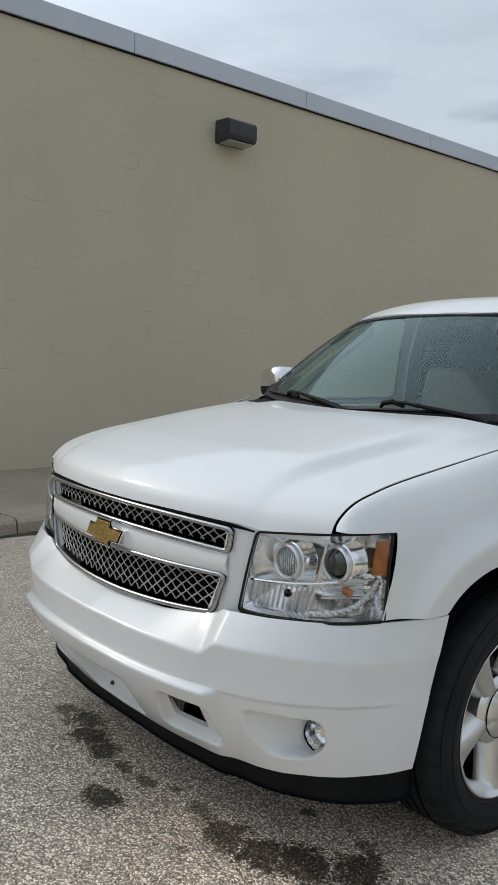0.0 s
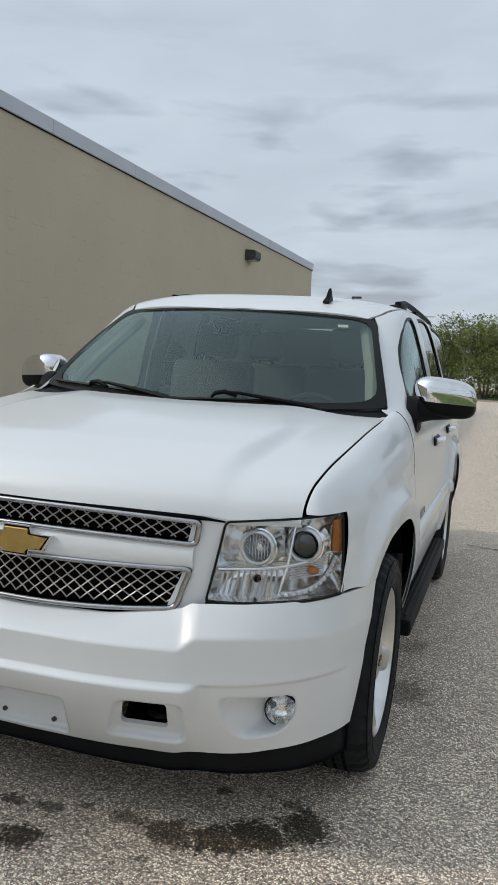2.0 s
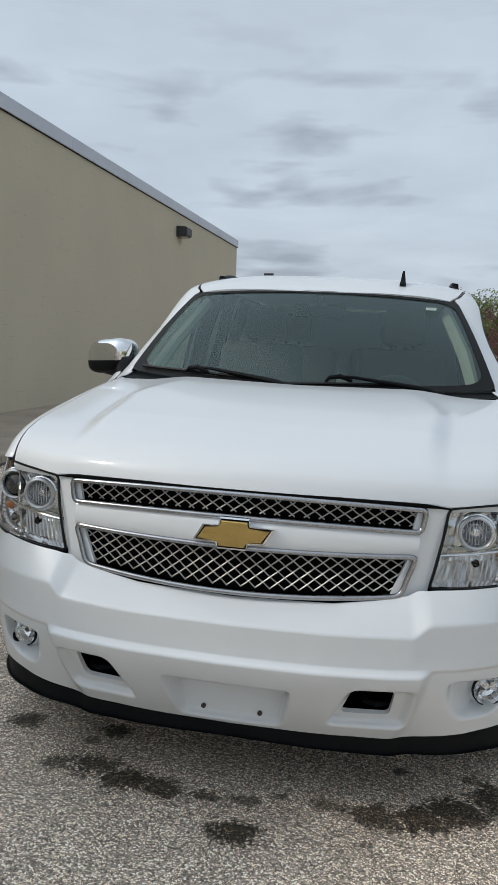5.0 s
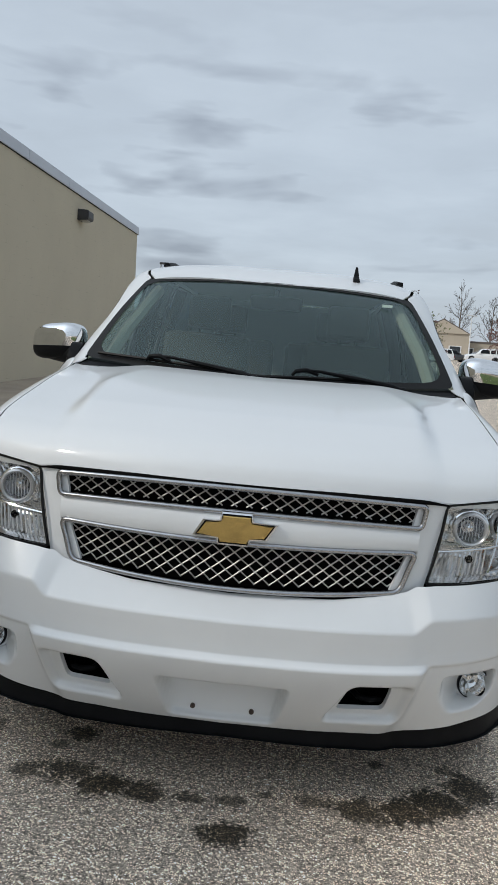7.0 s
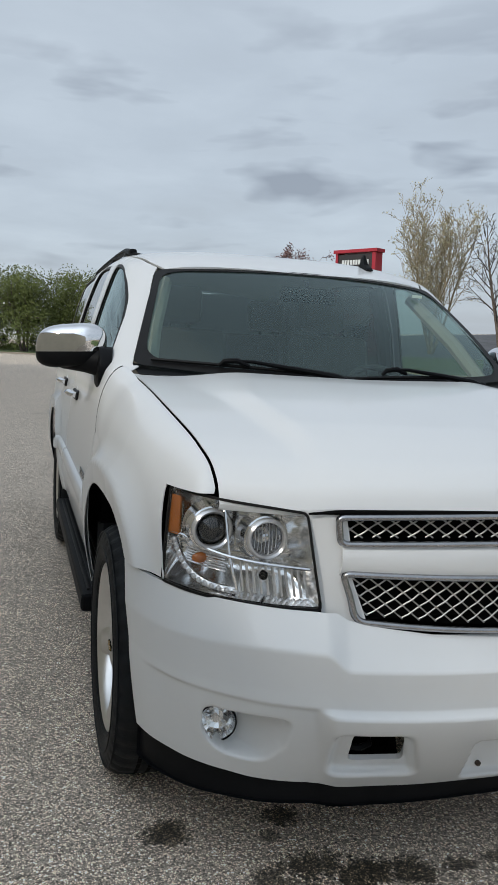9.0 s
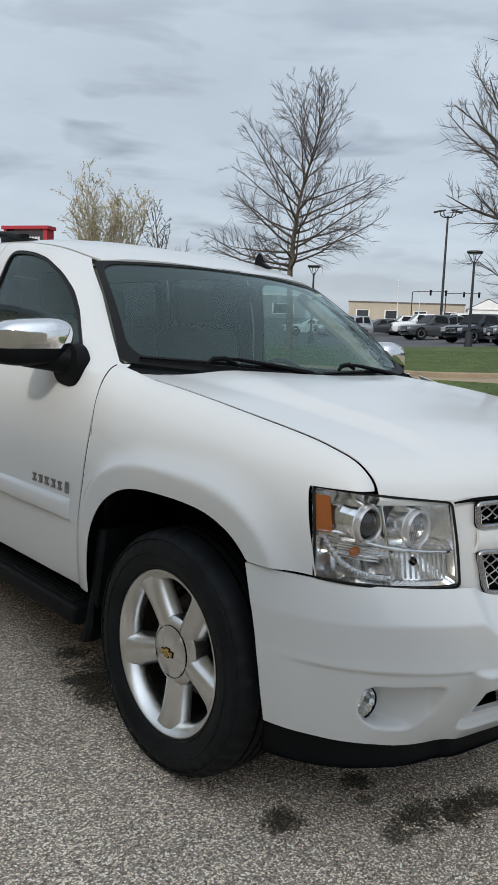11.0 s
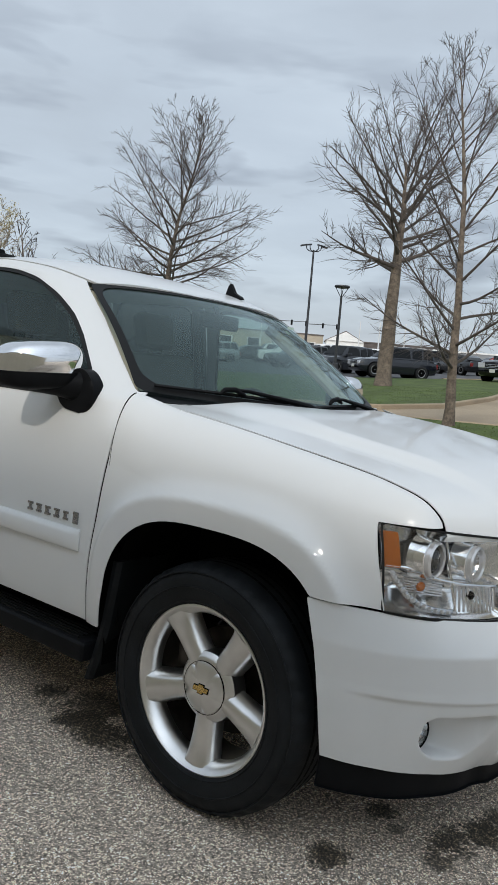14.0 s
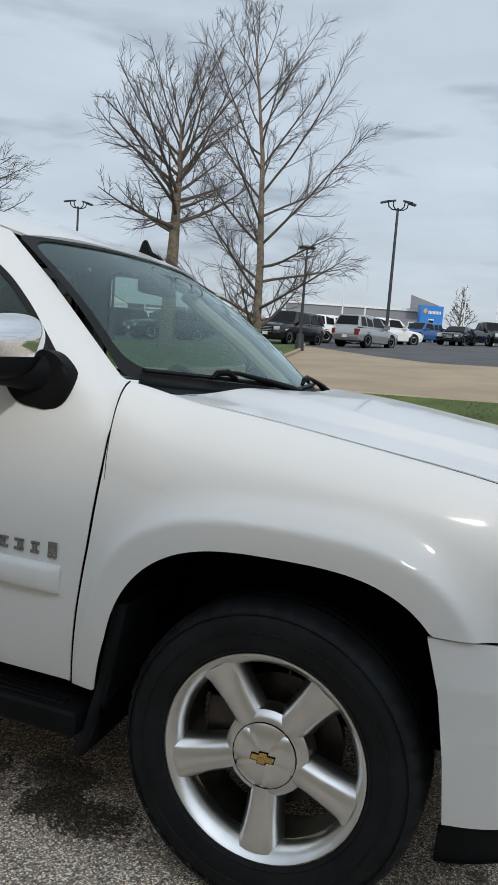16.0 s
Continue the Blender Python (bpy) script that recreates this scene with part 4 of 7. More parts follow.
def screen_place(u, v):
    """u: -1 to 1 across, v: 0 at the foot to 1 at the head of the windscreen."""
    foot_y, foot_z, foot_x = 1.335 + 0.235 * u**2, 1.262 + 0.036 * u**2, 0.835 * u
    head_y, head_z, head_x = 1.985 + 0.10 * u**2, 1.728 - 0.026 * u**2, 0.672 * u
    f = v + 0.0
    bow = 0.035 * np.sin(math.pi * np.clip(v, 0, 1)) * (1 - 0.4 * u**2)
    return foot_x + (head_x - foot_x) * f, foot_y + (head_y - foot_y) * f - bow * 0.55, foot_z + (head_z - foot_z) * f + bow * 0.75


def screen_uv(a, b):
    return screen_place(a / 0.75, b / 0.72)


rim_out = sd_poly(fillet([(-0.75, 0.0), (0.75, 0.0), (0.75, 0.72), (-0.75, 0.72)], 0.03))
rim_in = sd_poly(fillet([(-0.722, 0.034), (0.722, 0.034), (0.726, 0.702), (-0.726, 0.702)], 0.10))
windscreen = sided("windscreen", sheet(rim_out, (-0.76, 0.76, -0.01, 0.73), 0.03, screen_uv), WINDSCREEN, 1, label="green-tinted windscreen reflecting the sky")
windscreen.visible_shadow = False
frit = sided("screen_border", sheet(lambda a, b: np.maximum(rim_out(a, b) - 0.004, -rim_in(a, b)), (-0.78, 0.78, -0.03, 0.75), 0.015, lambda a, b: [c - o for c, o in zip(screen_uv(a, b), (0, 0.004, -0.003))]), GASKET, 1, windscreen, "black border of the glass")
bm = bmesh.new()
add_box(bm, (0.52, 1.93, 1.655), (0.57, 1.934, 1.668))
part("sticker", bm, material("pale_sticker", (0.5, 0.62, 0.55), 0.6), windscreen, "small pale sticker")


def cowl_place(x, f):
    y = hood_rear(x) - 0.02 + (1.35 + 0.235 * (x / 0.835) ** 2 - hood_rear(x) + 0.02) * f
    return x, y, 1.247 + 0.028 * x**2 + 0.018 * f - 0.006 * np.sin(np.clip(f, 0, 1) * 6 * math.pi) ** 2


xs, fs = np.meshgrid(np.linspace(-0.83, 0.83, 50), np.linspace(0, 1.7, 26), indexing="ij")
g = np.stack(cowl_place(xs, fs), -1).reshape(-1, 3)
link("cowl", g, [(i * 26 + j, (i + 1) * 26 + j, (i + 1) * 26 + j + 1, i * 26 + j + 1) for i in range(49) for j in range(25)], BLACK, suv, label="ribbed black plastic cowl")

ys, us = np.meshgrid(np.linspace(0, 1, 70), np.linspace(-1, 1, 61), indexing="ij")
yy = 1.975 + 0.10 * us**2 + (5.0 - 1.975 - 0.10 * us**2) * ys
ww = side_place(yy, roof_z(yy) - 0.056)[0] + 0.001
ww = np.where(yy < 2.15, np.minimum(ww, 0.672 + (yy - 2.08) * 0.9), ww)
zz = roof_z(yy) - 0.055 * np.abs(us) ** 3.4
rg = np.stack([us * ww, yy, zz], -1).reshape(-1, 3)
link("roof", rg, [(i * 61 + j, i * 61 + j + 1, (i + 1) * 61 + j + 1, (i + 1) * 61 + j) for i in range(69) for j in range(60)], PAINT, suv, thick=0.01)
bm = bmesh.new()
add_prism(bm, fillet([(-0.91, 0.52), (0.91, 0.52), (0.92, 0.9), (0.89, 1.25), (0.71, 1.79), (-0.71, 1.79), (-0.89, 1.25), (-0.92, 0.9)], 0.05), 0.16, lambda u, v, w: (u, 4.89 + w - 0.09 * max(0.0, v - 1.2), v), 0.01)
part("tailgate", bm, PAINT, suv)
for s in (1, -1):
    bm = bmesh.new()
    ysr = np.linspace(2.66, 4.65, 30)
    pts = [(0.690 - 0.03 * (k in (0, 29)), y, float(roof_z(y)) - 0.055 + 0.052 * min(1, (y - 2.66) / 0.30, (4.65 - y) / 0.25)) for k, y in enumerate(ysr)]
    add_tube(bm, pts, [0.017 + 0.006 * (k < 4 or k > 25) for k in range(30)], 10)
    for y in (2.84, 3.6, 4.5):
        add_box(bm, (0.670, y - 0.13, float(roof_z(y)) - 0.07), (0.708, y + 0.13, float(roof_z(y)) - 0.012), bevel=0.012)
    spart("roof_rail", bm, BLACK, s, suv, "black roof rail")
bm = bmesh.new()
add_prism(bm, fillet([(-0.065, -0.004), (0.06, -0.004), (0.05, 0.012), (0.034, 0.078), (0.018, 0.082), (-0.01, 0.03), (-0.05, 0.012)], 0.008), 0.022, lambda u, v, w: (0.388 + w, 2.22 + u, float(roof_z(2.22)) - 0.018 + v), 0.006)
base_z = float(roof_z(2.22)) - 0.018
for v in bm.verts:
    k = 1 - 0.72 * max(0.0, min(1.0, (v.co.z - base_z) / 0.085))
    v.co.x = 0.399 + (v.co.x - 0.399) * 1.5 * k
part("antenna", bm, BLACK, suv, "black shark-fin aerial")

# --- wipers ---
def on_screen(u, v, lift):
    x, y, z = (float(c) for c in screen_place(np.float64(u), np.float64(v)))
    return Vector((x, y - 0.6 * lift, z + 0.8 * lift))


for pivot, hold, blade0, blade1 in (((-0.05, -0.025), (-0.575, 0.045), (-0.93, 0.03), (-0.235, 0.035)), ((0.70, -0.065), (0.20, 0.055), (-0.05, 0.015), (0.525, 0.03))):
    wiper = empty("wiper", parent=suv)
    bm = bmesh.new()
    p0, p1 = on_screen(*pivot, 0.022), on_screen(*hold, 0.036)
    add_tube(bm, [p0, p0.lerp(p1, 0.12) + Vector((0, 0, 0.012)), p0.lerp(p1, 0.45) + Vector((0, 0, 0.014)), p0.lerp(p1, 0.85) + Vector((0, 0, 0.012)), p1 + Vector((0, 0, 0.004))], [0.015, 0.014, 0.010, 0.007, 0.006], 8)
    tmp = bmesh.new()
    bmesh.ops.create_uvsphere(tmp, u_segments=14, v_segments=8, radius=0.021)
    merge(bm, tmp, Matrix.Translation(p0))
    part("wiper_arm", bm, BLACK, wiper)
    bm = bmesh.new()
    add_tube(bm, [on_screen(hold[0] - 0.065, hold[1] - 0.012, 0.018), on_screen(hold[0] - 0.045, hold[1], 0.034), on_screen(hold[0] + 0.01, hold[1] + 0.004, 0.040), on_screen(hold[0] + 0.07, hold[1] - 0.006, 0.024)], [0.007, 0.010, 0.011, 0.007], 8)
    part("blade_clip", bm, BLACK, wiper)
    bm = bmesh.new()
    add_tube(bm, [on_screen(blade0[0] + (blade1[0] - blade0[0]) * f, blade0[1] + (blade1[1] - blade0[1]) * f + 0.012 * math.sin(math.pi * f), 0.016) for f in np.linspace(0, 1, 14)], 0.0075, 6)
    part("wiper_blade", bm, GASKET, wiper)

# --- front: fascia, grilles, emblem ---
def face_y(x, z):
    return 0.150 + 0.275 * np.asarray(x) ** 2 + 0.0 * z


fascia = empty("front_fascia", parent=suv)
UPPER = [(-0.530, 0.991), (0.530, 0.991), (0.519, 0.934), (-0.519, 0.934)]
LOWER = [(-0.512, 0.855), (0.512, 0.855), (0.472, 0.750), (-0.472, 0.750)]
cheek_in = curve([0.66, 0.750, 0.855, 0.89, 0.934, 0.991, 1.01], [0.44, 0.472, 0.512, 0.516, 0.519, 0.530, 0.534])
for s in (1, -1):
    zs, fs = np.meshgrid(np.linspace(0.685, 1.003, 40), np.linspace(0, 1, 14), indexing="ij")
    x_out = 0.552 + (zs - 0.770) * 0.193
    x_in = cheek_in(zs) - 0.02
    x = x_in + (x_out + 0.003 - x_in) * fs
    y = face_y(x, zs) - 0.006 + 0.008 * fs**3
    g = np.stack([x, y, zs], -1).reshape(-1, 3)
    sided("cheek", (g, [(i * 14 + j, i * 14 + j + 1, (i + 1) * 14 + j + 1, (i + 1) * 14 + j) for i in range(39) for j in range(13)]), PAINT, s, fascia, thick=0.01)
xs, fs = np.meshgrid(np.linspace(-0.52, 0.52, 70), np.linspace(0, 1, 11), indexing="ij")
zb = 0.846 + 0.006 * (xs / 0.52) ** 2 + (0.098 - 0.018 * (xs / 0.52) ** 2) * fs
g = np.stack([xs, face_y(xs, zb) - 0.006 - 0.016 * np.sin(math.pi * fs) ** 0.6, zb], -1).reshape(-1, 3)
link("centre_bar", g, [(i * 11 + j, (i + 1) * 11 + j, (i + 1) * 11 + j + 1, i * 11 + j + 1) for i in range(69) for j in range(10)], PAINT, fascia, label="white bar between the two grilles", thick=0.01)
bm = bmesh.new()
add_tube(bm, [(x, float(face_y(x, 1)) - 0.011, 0.9995 + float(nose_lift(abs(x)))) for x in np.linspace(-0.60, 0.60, 40)], [0.0028 + 0.0042 * float(sstep(0.60, 0.50, abs(x))) for x in np.linspace(-0.60, 0.60, 40)], 8)
part("hood_gap", bm, MATT, fascia, "dark gap under the bonnet")


def grille(name, poly, offset, low, high, corner):
    """A framed mesh; its lower and upper edges bow by low and high in the middle."""
    top = empty(name, parent=suv)

    def bowed(u, v):
        f = (v - poly[2][1]) / (poly[0][1] - poly[2][1])
        return v + (1 - (u / poly[1][0]) ** 2) * (low * (1 - f) + high * f)

    sd = sd_poly(fillet(poly, corner))
    bounds = (-0.57, 0.57, poly[2][1] - 0.03, poly[0][1] + 0.03)
    rim = fillet(poly, corner)
    long = []
    for p, q in zip(rim, rim[1:] + rim[:1]):
        k = max(1, int(math.dist(p, q) / 0.03))
        long += [(p[0] + (q[0] - p[0]) * f / k, p[1] + (q[1] - p[1]) * f / k) for f in range(k)]
    for nm, lab, mt, grow, rad in (("grille_frame", "satin chrome frame", SATIN, 0.004, 0.0082), ("inner_frame", "dark inner edge of the frame", BLACK, -0.007, 0.0045)):
        bm = bmesh.new()
        cz = (poly[0][1] + poly[2][1]) / 2
        add_tube(bm, [(u + math.copysign(grow, u), float(face_y(u, bowed(u, v))) - 0.014 - 0.4 * grow, bowed(u, v) + math.copysign(grow, v - cz)) for u, v in long + long[:2]], rad, 8, caps=False)
        part(nm, bm, mt, top, lab, angle=70)
    # shade behind the mesh put into a near-black sheet and duct walls
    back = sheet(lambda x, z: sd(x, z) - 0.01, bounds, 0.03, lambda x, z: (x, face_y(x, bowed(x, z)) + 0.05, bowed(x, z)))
    sided("grille_shade_sheet", back, MATT, 1, top, "near-black sheet standing for the shade behind the mesh")
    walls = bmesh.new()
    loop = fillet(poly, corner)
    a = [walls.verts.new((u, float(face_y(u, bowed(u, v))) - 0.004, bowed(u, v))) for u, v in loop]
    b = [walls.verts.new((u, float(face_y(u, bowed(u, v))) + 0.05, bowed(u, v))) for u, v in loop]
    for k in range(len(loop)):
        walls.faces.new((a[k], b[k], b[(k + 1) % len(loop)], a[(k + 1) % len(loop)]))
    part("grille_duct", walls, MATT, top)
    bm = bmesh.new()
    z0, z1 = poly[2][1], poly[0][1]
    pitch, slope = 0.0423, 0.69
    for way in (1, -1):
        for k in range(-40, 41):
            pts = []
            for z in np.linspace(z0 + 0.008, z1 - 0.008, 9):
                x = k * pitch + offset + way * (z - (z0 + z1) / 2) / slope
                half = np.interp(z, [z0, z1], [poly[2][0], poly[1][0]]) - 0.010
                if abs(x) < half:
                    wave = 0.0022 * math.sin((z - z0) / (pitch * slope) * 2 * math.pi + (0 if way > 0 else math.pi))
                    pts.append((x, float(face_y(x, bowed(x, z))) + 0.004 + wave, bowed(x, z)))
            if len(pts) > 1:
                add_tube(bm, pts, 0.0018, 5, squash=1.2)
    part("grille_mesh", bm, CHROME_WORN, top, "woven chrome diamond mesh")
    return top


grille("upper_grille", UPPER, 0.01, 0.012, 0.015, 0.016)
grille("lower_grille", LOWER, 0.0, -0.026, -0.005, 0.022)
bow = [(-0.110, 0.860), (-0.084, 0.903), (-0.036, 0.903), (-0.036, 0.927), (0.048, 0.927), (0.048, 0.904), (0.116, 0.904), (0.090, 0.861), (0.042, 0.861), (0.042, 0.841), (-0.042, 0.841), (-0.042, 0.860)]
emblem = empty("emblem", parent=suv)
bm = bmesh.new()
bow = [(u * 0.94 - 0.004, (v - 0.8845) * 0.88 + 0.898) for u, v in bow]
big_bow = [((u - 0.003) * 1.12 + 0.003, (v - 0.898) * 1.26 + 0.898) for u, v in bow]
add_prism(bm, big_bow, 0.05, lambda u, v, w: (u, float(face_y(u, v)) - 0.036 + w, v), 0.003)
part("emblem_rim", bm, CHROME, emblem, "chrome surround")
bm = bmesh.new()
add_prism(bm, [((u - 0.003) * 1.045 + 0.003, (v - 0.898) * 1.11 + 0.898) for u, v in bow], 0.02, lambda u, v, w: (u, float(face_y(u, v)) - 0.0385 + w, v), 0.002)
part("emblem_line", bm, MATT, emblem, "dark line round the gold face")
bm = bmesh.new()
add_prism(bm, bow, 0.02, lambda u, v, w: (u, float(face_y(u, v)) - 0.043 + w, v), 0.0035)
part("emblem_face", bm, GOLD, emblem, "gold bow-shaped face", angle=20)

# --- front bumper ---
ref = spline([(0, 0.055), (0.25, 0.066), (0.42, 0.090), (0.55, 0.124), (0.68, 0.180), (0.793, 0.262), (0.878, 0.358), (0.931, 0.46), (0.962, 0.56), (0.978, 0.648)], 300)
arc = np.concatenate([[0], np.cumsum(np.hypot(*np.diff(ref, axis=0).T))])
LEN = arc[-1]
tow_sd = sd_poly(fillet([(0.345, 0.378), (0.498, 0.378), (0.495, 0.478), (0.37, 0.478)], 0.018))
pocket_sd = sd_poly(fillet([(0.30, 0.338), (0.555, 0.338), (0.545, 0.492), (0.36, 0.492)], 0.03))
fog_sd = sd_poly(fillet([(0.640, 0.505), (0.830, 0.499), (0.840, 0.418), (0.806, 0.374), (0.715, 0.366), (0.660, 0.415)], 0.025))
plate_sd = sd_poly(fillet([(-0.192, 0.462), (0.192, 0.462), (0.160, 0.300), (-0.160, 0.300)], 0.02))


def bumper_place(s, z):
    s, z = np.asarray(s, float), np.asarray(z, float)
    a = np.clip(np.abs(s), 0, LEN)
    rx, ry = np.interp(a, arc, ref[:, 0]), np.interp(a, arc, ref[:, 1])
    e = 0.004
    tx = np.interp(a + e, arc, ref[:, 0]) - np.interp(a - e, arc, ref[:, 0])
    ty = np.interp(a + e, arc, ref[:, 1]) - np.interp(a - e, arc, ref[:, 1])
    tl = np.hypot(tx, ty) + 1e-9
    nx, ny = -ty / tl * sstep(0.0, 0.08, a), tx / tl  # inwards
    centre = 1 - sstep(0.535, 0.59, rx + 0.10 * (0.5 - z))
    top = np.interp(rx, [0, 0.30, 0.48, 0.525, 0.575, 0.60, 0.90], [0.706, 0.714, 0.738, 0.750, 0.775, 0.776, 0.785])
    d_top = np.interp(rx, [0, 0.50, 0.56, 0.70, 0.90, 0.98], [0.092, 0.086, 0.076, 0.052, 0.026, 0.004])
    crease = 0.650 + 0.038 * sstep(0.515, 0.575, rx) - 0.012 * sstep(0.65, 0.93, rx)
    up = np.clip((z - crease) / np.maximum(top - crease, 0.02), 0, 1.2)
    d = d_top * up**1.03
    d = d + 0.008 * np.clip((crease - z) / 0.1, 0, 1)
    low = np.clip((0.545 - z) / (0.545 - 0.285), 0, 1.3)
    d_bot = np.interp(rx, [0, 0.4, 0.6, 0.8, 0.9, 0.98], [0.145, 0.14, 0.125, 0.080, 0.044, 0.024])
    lip = sstep(0.553, 0.543, z)
    d = d + d_bot * low**1.35 + lip * (-0.027 * centre * (1 - low) + 0.010 * (1 - centre) * sstep(0.96, 0.90, rx))
    d = d + 0.035 * sstep(0.006, -0.02, pocket_sd(rx, z))
    flat = 0.160
    d = d + (np.maximum(flat, d) - d) * sstep(0.002, -0.011, plate_sd(rx * np.sign(s), z))
    x, y = rx + nx * d, ry + ny * d
    floor = np.interp(x, [0.645, 0.730, 0.87], [0.24, 0.396, 0.415])
    y = y + np.maximum(0.0, floor - y) * sstep(0.006, -0.015, fog_sd(rx, z))
    return x * np.sign(s + 1e-9), y, z


def bumper_dist(s, z):
    a = np.abs(s)
    rx = np.interp(np.clip(a, 0, LEN), arc, ref[:, 0])
    top = np.interp(rx, [0, 0.30, 0.48, 0.525, 0.552, 0.60, 0.90, 0.98], [0.705, 0.713, 0.736, 0.748, 0.764, 0.769, 0.781, 0.785])
    bottom = np.interp(rx, [0, 0.5, 0.75, 0.96], [0.284, 0.286, 0.305, 0.338])
    back = a - (LEN - np.interp(z, [0.3, 0.5, 0.66, 0.78], [0.085, 0.062, 0.035, 0.0]))
    d = np.maximum(np.maximum(z - top, bottom - z), back)
    px = np.abs(bumper_place(s, z)[0])
    return np.maximum(np.maximum(d, -tow_sd(rx, z)), 0.039 - np.hypot(px - 0.762, z - 0.428))


bumper = sided("front_bumper", sheet(bumper_dist, (-LEN - 0.01, LEN + 0.01, 0.27, 0.80), 0.0058, bumper_place), BUMPER, 1, label="white plastic bumper with light scuffs", thick=0.014)
for s in (1, -1):
    bm = bmesh.new()
    loop = fillet([(0.325, 0.362), (0.520, 0.362), (0.515, 0.494), (0.350, 0.494)], 0.02)
    a = [bm.verts.new((u, 0.13 + 0.27 * u * u + 0.055, v)) for u, v in loop]
    b = [bm.verts.new((u, 0.13 + 0.27 * u * u + 0.14, v)) for u, v in loop]
    for k in range(len(loop)):
        bm.faces.new((a[k], b[k], b[(k + 1) % len(loop)], a[(k + 1) % len(loop)]))
    bm.faces.new(b)
    pocket = spart("tow_pocket", bm, MATT, s, bumper, "dark tow-hook opening")
    bm = bmesh.new()
    add_tube(bm, [(0.38, 0.29, 0.40), (0.40, 0.235, 0.40), (0.43, 0.222, 0.40), (0.46, 0.235, 0.40), (0.475, 0.29, 0.40)], 0.009, 8)
    spart("tow_hook", bm, BLACK, s, bumper, "black tow hook")
    fog = empty("fog_lamp", parent=bumper)
    for nm, mt, prof in (("fog_ring", BLACK, [(0.01, 0.0445), (-0.008, 0.0445), (-0.010, 0.042), (0.0, 0.0415)]), ("fog_surround", BUMPER, [(0.001, 0.0450), (0.004, 0.0505), (0.022, 0.0545), (0.022, 0.0450), (0.001, 0.0450)]), ("fog_reflector", REFLECTOR, [(-0.004, 0.0425), (0.012, 0.037), (0.024, 0.028), (0.032, 0.014), (0.033, 0.0)]), ("fog_lens", LENS, [(-0.007, 0.042), (-0.012, 0.030), (-0.015, 0.0)])):
        bm = bmesh.new()
        add_lathe(bm, prof, 14 if nm == "fog_reflector" else 32, "Y", pose(0.762, 0.374, 0.426, 0, 0, 14) @ Matrix.Diagonal((1.13, 1.0, 1.13, 1.0)), caps=False)
        spart(nm, bm, mt, s, fog, smooth=nm != "fog_reflector")
    bm = bmesh.new()
    add_lathe(bm, [(-0.002, 0.0), (-0.002, 0.009), (0.02, 0.011), (0.03, 0.0)], 16, "Y", pose(0.762, 0.387, 0.426, 0, 0, 14))
    spart("fog_bulb", bm, CHROME, s, fog)
for x, z in ((-0.088, 0.325), (0.088, 0.325), (-0.088, 0.453), (0.088, 0.453)):
    bm = bmesh.new()
    y = float(bumper_place(np.float64(x), np.float64(z))[1]) - (0.002 if z < 0.4 else 0.010)
    add_lathe(bm, [(0.012, 0.0075), (-0.005, 0.0075), (-0.008, 0.0045), (-0.008, 0.0)], 12, "Y", Matrix.Translation((x, y, z)))
    part("plate_screw", bm, SCREW, bumper, "rusty plate screw")

# black air dam under the bumper
def dam_place(s, f):
    x, y, _ = bumper_place(s, np.interp(np.abs(s), [0, 0.5, 0.85, LEN], [0.288, 0.290, 0.32, 0.345]))
    z = np.interp(np.abs(s), [0, 0.5, 0.85, LEN], [0.292, 0.296, 0.322, 0.345]) - f
    return x - 0.012 * np.sign(s) * sstep(0.6, LEN, np.abs(s)), y + 0.016 + 0.05 * f, z


dam_dist = lambda s, f: np.maximum(np.abs(s) - LEN + 0.09, np.maximum(-f, f - np.interp(np.abs(s), [0, 0.6, LEN], [0.054, 0.070, 0.102])))
sided("air_dam", sheet(dam_dist, (-LEN, LEN, -0.005, 0.115), 0.02, lambda s, f: dam_place(s, f)), BLACK, 1, label="black plastic air dam", thick=0.01)

# --- headlights ---
LAMP_TOP = spline([(0.598, 0.248, 0.998), (0.678, 0.281, 1.006), (0.753, 0.314, 1.013), (0.808, 0.352, 1.018), (0.854, 0.408, 1.022), (0.884, 0.494, 1.024)], 60)
LAMP_FOOT = spline([(0.556, 0.227, 0.763), (0.648, 0.244, 0.767), (0.738, 0.281, 0.772), (0.806, 0.322, 0.776), (0.860, 0.376, 0.780), (0.907, 0.448, 0.785)], 60)


def lamp_place(a, b, depth=0.0):
    """a: inner to outer end, b: foot to top of the headlight's face, depth behind it."""
    a, b = np.asarray(a, float), np.asarray(b, float)
    k = np.linspace(0, 1, 60)
    over = np.clip(a - 1, 0, 1) * 0.42 + np.clip(a, -1, 0) * 0.40
    p = [np.interp(a, k, LAMP_FOOT[:, n]) * (1 - b) + np.interp(a, k, LAMP_TOP[:, n]) * b for n in range(3)]
    bulge = np.sin(math.pi * np.clip(b, 0, 1)) * 0.008
    d = np.asarray(depth, float)
    return p[0] + over * 0.6 + bulge * 0.4 - d * 0.25, p[1] + over * 0.75 - bulge * 0.9 + d * 0.96, p[2] + d * 0.05


LW, LH = 0.42, 0.235
box_sd = sd_poly(fillet([(0, 0), (LW, 0), (LW, LH), (0, LH)], 0.012))


